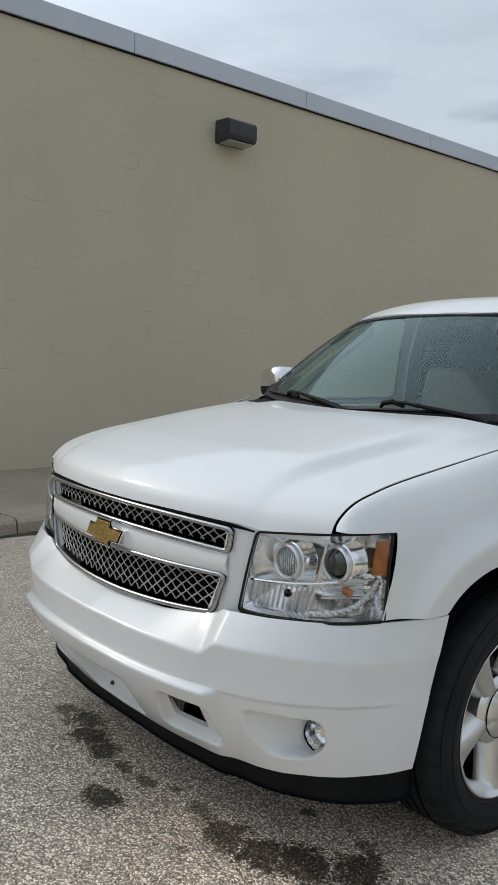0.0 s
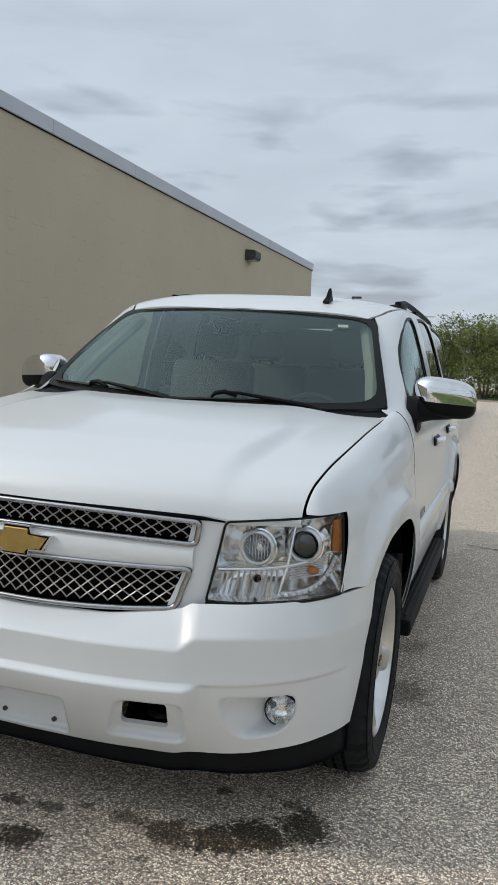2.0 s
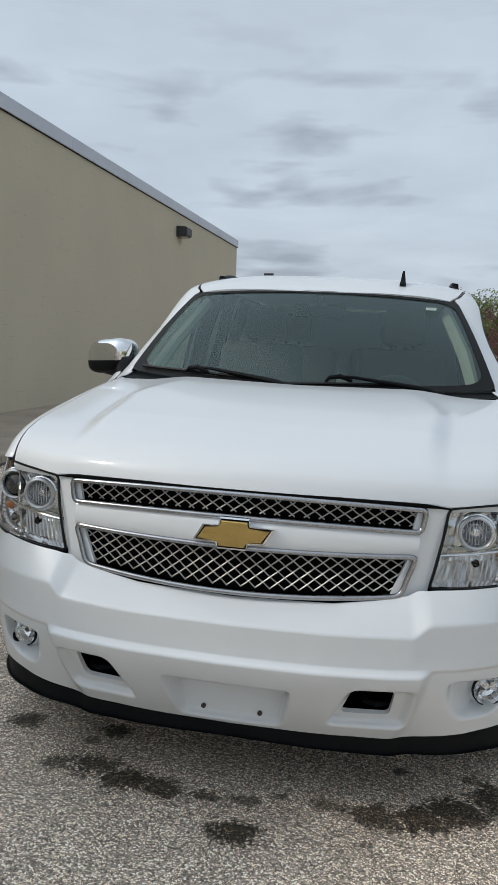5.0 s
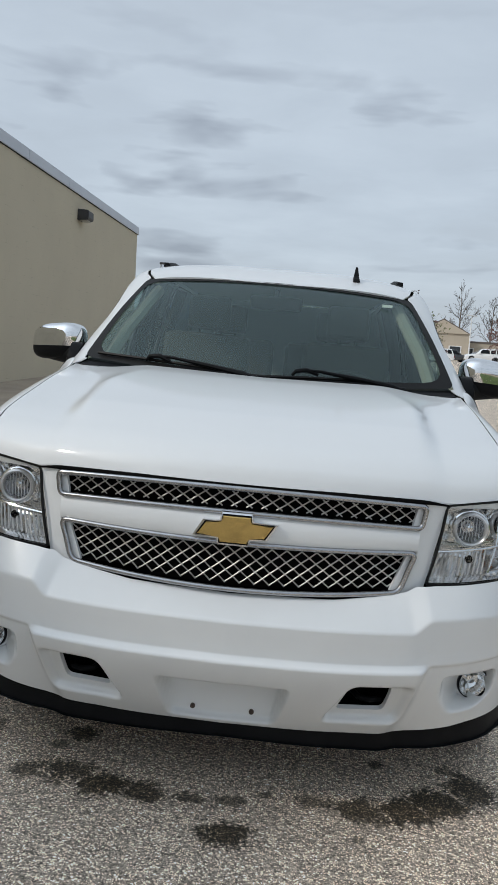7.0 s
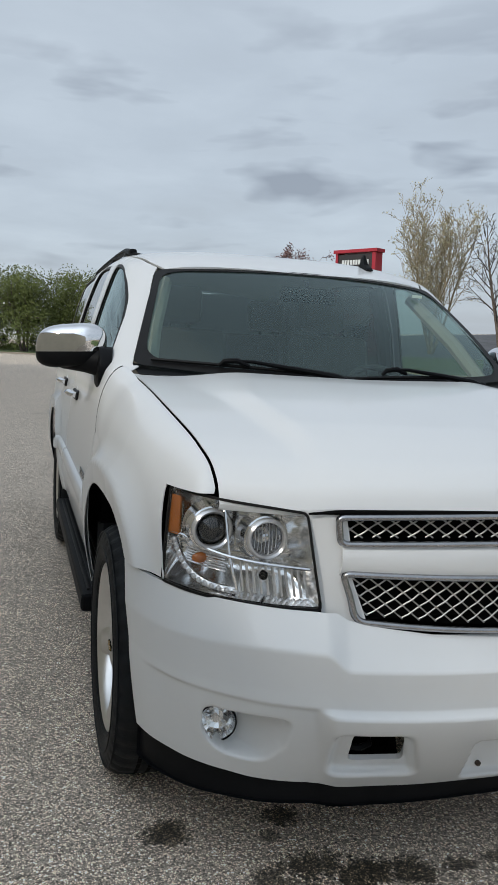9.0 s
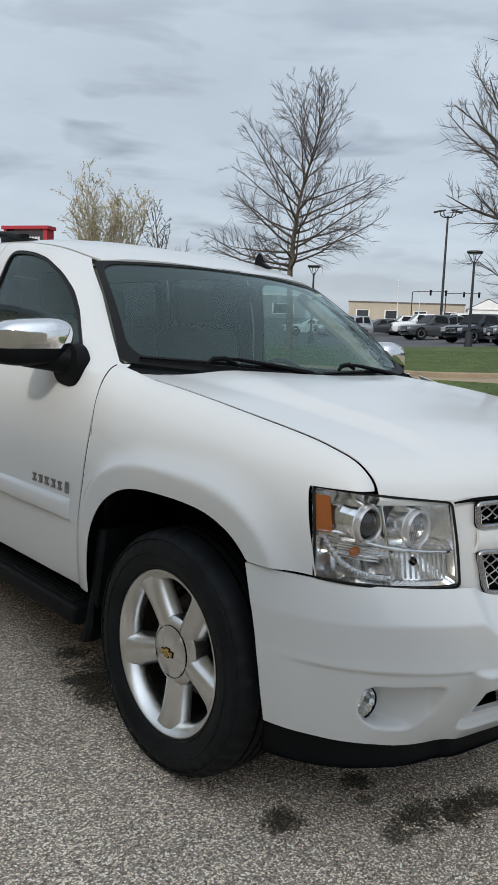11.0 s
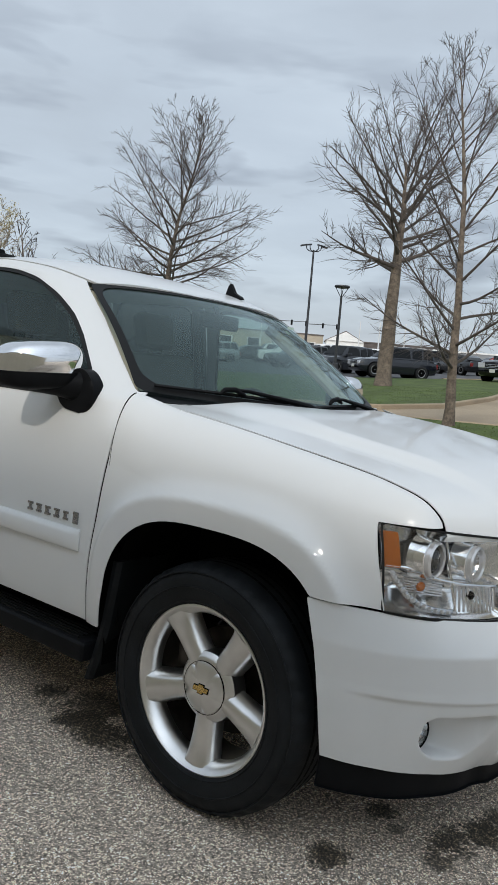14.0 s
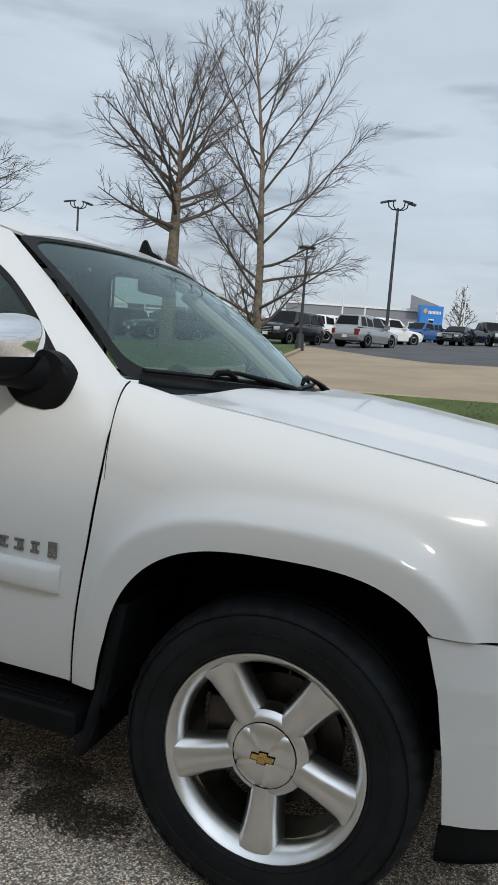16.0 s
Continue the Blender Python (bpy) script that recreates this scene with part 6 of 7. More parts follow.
PINK = material("pink_brown_blossom", (0.20, 0.115, 0.105), 0.9, vary=0.35, scale=0.6)


class Tubes:
    """Collects many thin tapered tubes into one mesh."""

    def __init__(self):
        self.v, self.f = [], []

    def add(self, pts, radii, sides):
        base, prev = len(self.v), None
        for i, p in enumerate(pts):
            d = (pts[min(i + 1, len(pts) - 1)] - pts[max(i - 1, 0)]).normalized()
            s = d.orthogonal().normalized() if prev is None else (prev - d * prev.dot(d)).normalized()
            prev = s
            o = d.cross(s)
            for k in range(sides):
                a = 2 * math.pi * k / sides
                self.v.append(p + (s * math.cos(a) + o * math.sin(a)) * radii[i])
        for i in range(len(pts) - 1):
            for k in range(sides):
                a, b = base + i * sides, base + (i + 1) * sides
                self.f.append((a + k, a + (k + 1) % sides, b + (k + 1) % sides, b + k))

    def link(self, name, mat, parent, label=""):
        return link(name, self.v, self.f, mat, parent, True, label)


def bent(rng, start, way, length, n, wobble, lift):
    pts, d = [Vector(start)], Vector(way).normalized()
    for _ in range(n):
        d = (d + Vector((rng.gauss(0, wobble), rng.gauss(0, wobble), rng.gauss(0, wobble) + lift))).normalized()
        pts.append(pts[-1] + d * (length / n))
    return pts


def off_axis(rng, d, angle, turn):
    s = d.orthogonal().normalized()
    o = d.cross(s)
    return (d * math.cos(angle) + (s * math.cos(turn) + o * math.sin(turn)) * math.sin(angle)).normalized()


def bare_tree(name, place, seed, height, radius, trunk_r, clear, limbs, steep, label, stop=1.0, fine=1.0, bark=BARK, leaf=None, leaves=0, stems=1, twig=0.012):
    """A tree in early spring: leader or stems, limbs, branches and twigs, all tapered."""
    rng = random.Random(seed)
    top = tagged(empty(name), label, "tree")
    trunk, crown, tips = Tubes(), Tubes(), []
    for st in range(stems):
        lean = Vector((rng.gauss(0, 0.03), rng.gauss(0, 0.03), 1)) if stems == 1 else Vector((0.34 * math.cos(st * 2.4), 0.34 * math.sin(st * 2.4), 1))
        h = height * (1 if stems == 1 else rng.uniform(0.75, 1.0)) * stop
        path = bent(rng, (0, 0, -0.15), lean, h + 0.15, 14, 0.045 if stems == 1 else 0.06, 0.02)
        rad = [trunk_r * (1.35 if i == 0 else 1.0) * (1 - 0.93 * (i / 14) ** (0.9 if stop == 1 else 1.5)) for i in range(15)]
        trunk.add(path, rad, 9)
        for k in range(limbs):
            f = clear + (0.99 - clear) * ((k + rng.random()) / limbs) ** (1.15 if stop == 1 and stems == 1 else 0.85)
            i = min(13, int(f * 14))
            p = path[i].lerp(path[i + 1], f * 14 - i)
            rel = (f - clear) / (1 - clear)
            ang = radians(steep[0] + (steep[1] - steep[0]) * rel + rng.gauss(0, 7))
            turn = k * 2.399 + rng.gauss(0, 0.4)
            way = Vector((math.cos(turn) * math.sin(ang), math.sin(turn) * math.sin(ang), math.cos(ang)))
            oval = 0.86 + 0.14 * sstep(0.0, 0.25, rel) if stop == 1 and stems == 1 else 1.0
            length = oval * radius * ((1.12 - 0.92 * rel) if stop == 1 and stems == 1 else (1.12 - 0.72 * rel)) * rng.uniform(0.75, 1.12) / max(0.62 if stems == 1 else 0.45, math.sin(ang)) * (1 if stop == 1 else 0.9 + 0.5 * rel)
            r0 = min(rad[i] * 0.55, trunk_r * 0.30 * (1.1 - 0.6 * rel))
            limb = bent(rng, p, way, length, 7, 0.055, 0.045)
            crown.add(limb, [r0 * (1 - 0.86 * j / 7) for j in range(8)], 5)
            count = max(3, int(9 * fine * (1 - 0.55 * rel)))
            for b in range(count):
                g = 0.18 + 0.8 * (b + rng.random()) / count
                j = min(6, int(g * 7))
                q = limb[j].lerp(limb[j + 1], g * 7 - j)
                d = off_axis(rng, (limb[j + 1] - limb[j]).normalized(), radians(rng.uniform(28, 52)), rng.uniform(0, 6.3))
                bl = length * rng.uniform(0.24, 0.44) * (1.15 - 0.75 * g)
                br = bent(rng, q, d, bl, 4, 0.065, 0.05)
                r1 = max(twig, r0 * 0.42 * (1 - 0.7 * g))
                crown.add(br, [r1 * (1 - 0.75 * j / 4) for j in range(5)], 4)
                for w in range(int(5 * fine)):
                    e = 0.2 + 0.8 * (w + rng.random()) / int(5 * fine)
                    j2 = min(3, int(e * 4))
                    q2 = br[j2].lerp(br[j2 + 1], e * 4 - j2)
                    d2 = off_axis(rng, (br[j2 + 1] - br[j2]).normalized(), radians(rng.uniform(22, 42)), rng.uniform(0, 6.3))
                    tw = bent(rng, q2, d2, bl * rng.uniform(0.3, 0.6), 2, 0.10, 0.02)
                    crown.add(tw, [twig * 0.9, twig * 0.7, twig * 0.35], 3)
                    tips.append(tw[-1])
    trunk.link("trunk", BARK_TRUNK if bark is BARK else bark, top, "bare trunk")
    crown.link("crown", bark, top)
    if leaf:
        verts, faces = [], []
        for _ in range(leaves):
            c = rng.choice(tips) + Vector((rng.gauss(0, 0.15), rng.gauss(0, 0.15), rng.gauss(0, 0.15)))
            s = rng.uniform(0.05, 0.11)
            u = Vector((rng.gauss(0, 1), rng.gauss(0, 1), rng.gauss(0, 1))).normalized()
            v = u.orthogonal().normalized()
            w = u.cross(v)
            n0 = len(verts)
            verts += [c - v * s, c + w * s * 0.6, c + v * s, c - w * s * 0.6]
            faces.append((n0, n0 + 1, n0 + 2, n0 + 3))
        tagged(link("leaves", verts, faces, leaf, top, False), kind="stuff")
    top.matrix_basis = pose(place[0], place[1], float(gz(*place)) + 0.08, 0, 0, seed * 37 % 360)
    return top


def at(az, dist, eye=(-2.5, -0.3)):
    return eye[0] + dist * math.sin(radians(az)), eye[1] + dist * math.cos(radians(az))


LAWN_EYE = (-2.69, -0.43)
bare_tree("bare_tree", at(44.6, 36, LAWN_EYE), 3, 10.5, 4.3, 0.19, 0.35, 54, (86, 24), "young bare tree with an even oval crown on the lawn", fine=1.6, twig=0.0085)
bare_tree("bare_tree", at(60.65, 32, LAWN_EYE), 11, 12.2, 4.0, 0.31, 0.50, 30, (84, 26), "bare tree with a stout pruned trunk on the lawn", stop=0.72, fine=1.6, twig=0.010)
bare_tree("bare_tree", at(65.65, 15.5, LAWN_EYE), 21, 7.0, 2.5, 0.11, 0.15, 34, (76, 22), "slender bare tree with fanned rising branches on the lawn", fine=1.9, twig=0.0042)
bare_tree("willow_tree", at(30.9, 70, (-2.78, -0.61)), 31, 12.6, 3.5, 0.16, 0.10, 16, (30, 12), "many-stemmed tree with pale budding twigs", stems=6, bark=BARK_PALE, leaf=LEAF_PALE, leaves=4200, twig=0.03, fine=0.9)
bare_tree("bare_tree", at(35.6, 68, (-2.78, -0.61)), 37, 10.6, 3.2, 0.22, 0.2, 22, (58, 22), "spreading bare tree beside the road", twig=0.026, fine=0.8)
bare_tree("crab_apple_tree", at(7.3, 58, (0.33, -2.06)), 41, 5.2, 3.1, 0.20, 0.25, 30, (80, 45), "dark-budded ornamental tree beside the lot", twig=0.035, fine=0.75, bark=BUD, leaf=BUD, leaves=1500)
bare_tree("crab_apple_tree", at(18.7, 60, (-0.6, -1.78)), 43, 7.3, 3.6, 0.2, 0.2, 22, (62, 28), "ornamental tree with pinkish buds", twig=0.03, fine=0.75, bark=BUD, leaf=PINK, leaves=3200)
bare_tree("crab_apple_tree", at(15.2, 85, (0.1, -1.9)), 47, 6.0, 3.6, 0.2, 0.2, 20, (62, 30), "ornamental tree with pinkish buds", twig=0.04, fine=0.7, bark=BUD, leaf=PINK, leaves=2600)
for az, d, hh, sd in ((-8.6, 130, 11, 51), (-6.6, 135, 10, 52), (-2.8, 120, 8.5, 53), (-1.0, 118, 8, 54), (11.5, 170, 15, 55), (13.6, 175, 13, 56), (81.5, 120, 8, 57), (3.2, 95, 6.6, 58), (88, 110, 9, 59)):
    bare_tree("bare_tree", at(az, d, (0, -1.7)), sd, hh, hh * 0.33, 0.25, 0.2, 20, (55, 22), "distant bare tree behind the buildings", twig=0.032, fine=1.0)


def leafy_tree(place, seed, height, width):
    rng = random.Random(seed)
    top = tagged(empty("leafy_tree"), "round-headed tree in fresh green leaf", "tree", "row of trees")
    wood = Tubes()
    tips = []
    for k in range(3):
        path = bent(rng, (rng.gauss(0, 0.12), rng.gauss(0, 0.12), -0.1), (0.25 * math.cos(k * 2.1), 0.25 * math.sin(k * 2.1), 1), height * 0.55, 6, 0.08, 0.05)
        wood.add(path, [0.13 * (1 - 0.6 * j / 6) for j in range(7)], 6)
        for b in range(9):
            q = path[2 + b % 5]
            br = bent(rng, q, (rng.gauss(0, 1), rng.gauss(0, 1), rng.uniform(0.3, 1.6)), height * rng.uniform(0.25, 0.5), 4, 0.15, 0.1)
            wood.add(br, [0.06 * (1 - 0.75 * j / 4) for j in range(5)], 4)
            tips += br[2:]
    wood.link("trunk", BARK, top)
    verts, faces = [], []
    lobes = [(Vector((rng.gauss(0, width * 0.2), rng.gauss(0, width * 0.2), height * rng.uniform(0.26, 0.78))), rng.uniform(0.26, 0.45) * width) for _ in range(14)]
    for n in range(15000):
        if n % 9 == 0:
            c = rng.choice(tips) + Vector((rng.gauss(0, 0.3), rng.gauss(0, 0.3), rng.uniform(0, 0.5)))
        else:
            o, r = rng.choice(lobes)
            u = Vector((rng.gauss(0, 1), rng.gauss(0, 1), rng.gauss(0, 1))).normalized()
            c = o + u * r * rng.uniform(0.55, 1.06) * (1 + 0.2 * math.sin(7 * u.x + 5 * u.z))
        s = rng.uniform(0.05, 0.11)
        u = Vector((rng.gauss(0, 1), rng.gauss(0, 1), rng.gauss(0, 1))).normalized()
        v = u.orthogonal().normalized()
        w = u.cross(v)
        k = len(verts)
        verts += [c - v * s, c + w * s * 0.6, c + v * s, c - w * s * 0.6]
        faces.append((k, k + 1, k + 2, k + 3))
    tagged(link("leaves", verts, faces, LEAF, top, False), kind="stuff")
    top.matrix_basis = pose(place[0], place[1], float(gz(*place)), 0, 0, seed * 53 % 360)
    return top


for x, y, h, w, sd in ((-3.9, 68, 7.0, 4.6, 2), (-0.6, 65, 7.3, 4.8, 3), (2.8, 67, 7.0, 4.6, 4), (6.2, 65.5, 7.4, 5.0, 5), (9.6, 68, 6.8, 4.6, 6)):
    leafy_tree((x, y), sd, h, w)
# a low hedge between the trunks
bm = bmesh.new()
verts, faces = [], []
for n in range(5200):
    c = Vector((rng.uniform(-3, 14), 70.5 + rng.gauss(0, 0.7), 0))
    c.z = float(gz(c.x, c.y)) + abs(rng.gauss(0.3, 0.18))
    s = rng.uniform(0.05, 0.10)
    u = Vector((rng.gauss(0, 1), rng.gauss(0, 1), rng.gauss(0, 1))).normalized()
    v = u.orthogonal().normalized()
    w = u.cross(v)
    k = len(verts)
    verts += [c - v * s, c + w * s, c + v * s, c - w * s]
    faces.append((k, k + 1, k + 2, k + 3))
bm.free()
tagged(link("hedge", verts, faces, LEAF, None, False), "low green hedge behind the trees", "hedge", kind="stuff")

# grass blades along the lawns
on_island, on_strip = sd_poly(ISLAND), sd_poly(STRIP)
verts, faces = [], []
for n in range(26000):
    x, y = rng.uniform(6.5, 26), rng.uniform(0, 24)
    if on_island(x, y) > -0.1 and on_strip(x, y) > -0.1:
        continue
    z, hgt, a = float(gz(x, y)) + 0.095, rng.uniform(0.015, 0.042), rng.uniform(0, 6.3)
    c, s = 0.012 * math.cos(a), 0.012 * math.sin(a)
    k = len(verts)
    verts += [(x - c, y - s, z), (x + c, y + s, z), (x + rng.gauss(0, 0.02), y + rng.gauss(0, 0.02), z + hgt)]
    faces.append((k, k + 1, k + 2))
tagged(link("grass", verts, faces, GRASS, None, False), "short grass blades", "grass", kind="stuff")

# ---- lamp posts ----
POLE = material("black_pole_paint", (0.028, 0.029, 0.032), 0.45, vary=0.2, scale=4)
GREY_POLE = material("galvanised_pole", (0.30, 0.31, 0.32), 0.5, 0.4, vary=0.1, scale=3)
PALE = material("white_pole_paint", (0.75, 0.75, 0.74), 0.5, vary=0.06, scale=3)


def short_lamp(place, height=4.7):
    top = tagged(empty("path_lamp"), "dark lamp post with a flat disc head", "lamp post", "path lamps")
    bm = bmesh.new()
    add_lathe(bm, [(0, 0.22), (0.04, 0.22), (0.75, 0.16), (0.80, 0.10)], 20, "Z")
    part("base", bm, POLE, top)
    bm = bmesh.new()
    add_lathe(bm, [(0.7, 0.075), (height - 0.55, 0.055), (height - 0.5, 0.0)], 14, "Z")
    part("pole", bm, POLE, top)
    bm = bmesh.new()
    for k in range(4):
        a = k * math.pi / 2 + 0.4
        add_tube(bm, [(0.03 * math.cos(a), 0.03 * math.sin(a), height - 0.6), (0.33 * math.cos(a), 0.33 * math.sin(a), height - 0.1)], 0.02, 6)
    part("bracket", bm, POLE, top)
    bm = bmesh.new()
    add_lathe(bm, [(height - 0.12, 0.0), (height - 0.12, 0.36), (height - 0.07, 0.40), (height, 0.38), (height + 0.02, 0.0)], 28, "Z")
    part("lamp_head", bm, POLE, top)
    bm = bmesh.new()
    add_lathe(bm, [(height - 0.14, 0.0), (height - 0.14, 0.24), (height - 0.118, 0.26)], 20, "Z")
    part("diffuser", bm, DIFFUSER, top)
    top.matrix_basis = pose(place[0], place[1], float(gz(*place)))
    return top


def flood_pole(place, height=9.0, turn=0):
    top = tagged(empty("flood_light_pole"), "tall dark pole with four floodlights on curved arms", "lamp post", "floodlight poles")
    bm = bmesh.new()
    add_lathe(bm, [(0, 0.32), (0.72, 0.32), (0.76, 0.28), (0.76, 0.0)], 20, "Z")
    part("footing", bm, CONCRETE, top, "round concrete footing")
    bm = bmesh.new()
    add_lathe(bm, [(0.7, 0.11), (height - 0.3, 0.075), (height - 0.3, 0.0)], 14, "Z")
    part("pole", bm, POLE, top)
    for turn_to, out in ((185, 0.62), (225, 0.50), (315, 0.50), (5, 0.62)):
        c, sn = math.cos(radians(turn_to)), math.sin(radians(turn_to))
        bm = bmesh.new()
        add_tube(bm, [(0, 0, height - 0.42), (c * out * 0.55, sn * out * 0.55, height - 0.40), (c * out * 0.9, sn * out * 0.9, height - 0.26), (c * out, sn * out, height)], 0.04, 6)
        part("arm", bm, POLE, top)
        bm = bmesh.new()
        add_box(bm, (-0.05, -0.17, -0.06), (0.48, 0.17, 0.06), pose(c * out, sn * out, height + 0.06, 0, 14, turn_to), 0.03)
        part("floodlight", bm, POLE, top)
    top.matrix_basis = pose(place[0], place[1], float(gz(*place)), 0, 0, turn)
    return top


for az, d in ((57.1, 41), (45.9, 49), (70.4, 37), (36.9, 62)):
    short_lamp(at(az, d, LAWN_EYE), 4.75)
flood_pole(at(54.8, 64, LAWN_EYE), 9.6, -50)
flood_pole(at(77.75, 50, (-2.67, 0.43)), 8.7, -70)
flood_pole(at(87.7, 95), 9.0, -70)


def white_pole(place, height=7.0, arm=False):
    top = tagged(empty("white_pole"), "slim white metal pole beside the lot", "pole", "white poles")
    bm = bmesh.new()
    add_lathe(bm, [(0, 0.10), (height, 0.06), (height, 0.0)], 10, "Z")
    part("pole", bm, PALE, top)
    if arm:
        bm = bmesh.new()
        add_box(bm, (-0.9, -0.12, height - 0.05), (0.9, 0.12, height + 0.08), bevel=0.03)
        part("lamp_bar", bm, PALE, top)
    top.matrix_basis = pose(place[0], place[1], float(gz(*place)), 0, 0, 30)


for az, d, h, arm in ((72.0, 82, 6.5, 0), (73.6, 82, 6.5, 0), (80.6, 105, 7, 0), (83.6, 85, 6.2, 0), (82.8, 120, 6, 0), (56.6, 105, 5.5, 0), (58.0, 105, 5.5, 0), (59.8, 105, 5.5, 0), (61, 110, 6, 0), (49.5, 120, 7, 0), (51.0, 120, 5, 0), (9.6, 110, 7.5, 0), (13.6, 115, 6.5, 1), (-9.2, 78, 5.6, 0), (-5.9, 80, 6.5, 0), (-3.2, 82, 7.0, 1)):
    white_pole(at(az + (2 if az > 40 else 0), d), h, bool(arm))
top = tagged(empty("street_lamp"), "tall grey street lamp by the drive", "lamp post")
bm = bmesh.new()
add_lathe(bm, [(0, 0.09), (8.2, 0.055), (8.2, 0.0)], 12, "Z")
part("pole", bm, GREY_POLE, top)
bm = bmesh.new()
add_box(bm, (-0.1, -0.15, 8.1), (0.75, 0.15, 8.28), bevel=0.04)
part("lamp_head", bm, POLE, top)
px, py = at(-9.45, 70, (-0.6, -1.78))
top.matrix_basis = pose(px, py, float(gz(px, py)))

# ---- parked vehicles ----
CAR_GLASS = material("dark_car_glass", (0.006, 0.007, 0.008), 0.10, spec=0.2, vary=0.1, scale=2)
CAR_TYRE = material("far_tyre", (0.014, 0.014, 0.014), 0.8, vary=0.2, scale=5)
CAR_RIM = material("far_rim", (0.5, 0.5, 0.5), 0.35, 0.8, vary=0.15, scale=8)
TAIL = material("red_tail_lamp", (0.16, 0.010, 0.009), 0.25, vary=0.1, scale=8)
PLATE = material("pale_plate", (0.55, 0.55, 0.5), 0.5, vary=0.1, scale=20)
CAR_PAINTS = {k: material(k + "_car_paint", c, 0.20, mtl, vary=0.05, scale=2, coat=0.8, spec=0.3) for k, c, mtl in (("black", (0.005, 0.005, 0.006), 0.0), ("navy", (0.009, 0.011, 0.016), 0.0), ("white", (0.76, 0.76, 0.75), 0.0), ("silver", (0.42, 0.43, 0.44), 0.6), ("blue", (0.03, 0.10, 0.28), 0.2), ("grey", (0.06, 0.063, 0.067), 0.2), ("red", (0.25, 0.02, 0.02), 0.0), ("green", (0.05, 0.06, 0.05), 0.2))}
KINDS = {  # length, width, height, belt, bonnet, windscreen foot, head, roof end, tail glass foot, tail
    "suv": (4.75, 1.90, 1.76, 1.10, 1.02, 1.35, 2.05, 4.35, 4.62, 1.06),
    "big_suv": (5.15, 2.04, 1.90, 1.20, 1.16, 1.50, 2.10, 4.90, 5.08, 1.15),
    "sedan": (4.85, 1.88, 1.47, 0.98, 0.92, 1.45, 2.25, 3.55, 4.30, 1.02),
    "pickup": (5.70, 2.00, 1.88, 1.20, 1.14, 1.55, 2.20, 3.65, 3.75, 1.18),
}


def vehicle(kind, paint, place, nose, label, plate=True):
    """A parked vehicle: body, glasshouse, windows, lamps, wheels; nose is the way it points."""
    L, Wd, H, belt, bon, ws0, ws1, re0, re1, tail = KINDS[kind]
    pm = CAR_PAINTS[paint]
    top = tagged(empty("car" if kind != "pickup" else "pickup_truck"), label, "car" if kind != "pickup" else "truck", "parked cars")
    hw = Wd / 2
    bm = bmesh.new()
    st = [(0.0, 0.45, bon * 0.62, 0.80), (0.06, 0.32, bon * 0.86, 0.90), (0.30, 0.24, bon * 0.95, 0.97), (0.9, 0.22, bon, 1.0), (ws0, 0.22, belt, 1.0), (L * 0.55, 0.22, belt + 0.03, 1.0), (L - 0.7, 0.24, belt + 0.05 if kind != "sedan" else tail, 1.0), (L - 0.12, 0.32, tail, 0.95), (L, 0.5, tail * 0.85, 0.86)]
    rows = []
    for y, z0, z1, w in st:
        sec = [(0.0, z1 + 0.02), (0.62, z1), (0.90, z1 - 0.06), (0.985, z1 - 0.22), (1.0, (z0 + z1) / 2 - 0.02), (0.97, z0 + 0.06), (0.86, z0), (0.0, z0)]
        ring = [bm.verts.new((hw * w * x, y, z)) for x, z in sec] + [bm.verts.new((-hw * w * x, y, z)) for x, z in sec[-2:0:-1]]
        rows.append(ring)
    m = len(rows[0])
    for a, c in zip(rows, rows[1:]):
        for k in range(m):
            bm.faces.new((a[k], a[(k + 1) % m], c[(k + 1) % m], c[k]))
    bmesh.ops.subdivide_edges(bm, edges=bm.edges[:], cuts=2, smooth=0.7, use_grid_fill=True)
    bmesh.ops.holes_fill(bm, edges=bm.edges[:], sides=0)
    bmesh.ops.recalc_face_normals(bm, faces=bm.faces)
    part("body", bm, pm, top, angle=40)
    bm = bmesh.new()
    rows = []
    for y, z, w in ((ws0, belt - 0.02, 0.90), (ws1, H - 0.04, 0.70), ((ws1 + re0) / 2, H, 0.71), (re0, H - 0.03, 0.70), (re1, (belt if kind != "sedan" else tail) - 0.0, 0.88)):
        sh = max(0.0, z - belt) * 0.13
        side = [(0.93, belt - 0.04), (w + (0.93 - w) * 0.15, z - sh * 1.2), (w - 0.02, z - sh * 0.35), (w - 0.14, z), (w - 0.40, z + sh * 0.12)]
        rows.append([bm.verts.new((hw * u, y, zz)) for u, zz in side] + [bm.verts.new((-hw * u, y, zz)) for u, zz in side[::-1]])
    for a, c in zip(rows, rows[1:]):
        for k in range(9):
            bm.faces.new((a[k], a[k + 1], c[k + 1], c[k]))
    bm.faces.new(rows[0]), bm.faces.new(rows[-1])
    bmesh.ops.recalc_face_normals(bm, faces=bm.faces)
    part("cabin", bm, pm, top, angle=45)

    def pane(name, quad, out):
        q = [Vector(p) for p in quad]
        c = sum(q, Vector()) / len(q)
        q = [c + (p - c) * 0.93 + Vector(out) for p in q]
        b2 = bmesh.new()
        b2.faces.new([b2.verts.new(p) for p in q])
        back = [b2.verts.new(p - Vector(out) * 1.6) for p in q]
        f = b2.faces[:][0].verts[:]
        for k in range(len(q)):
            b2.faces.new((f[k], f[(k + 1) % len(q)], back[(k + 1) % len(q)], back[k]))
        bmesh.ops.recalc_face_normals(b2, faces=b2.faces)
        part(name, b2, CAR_GLASS, top, smooth=False)

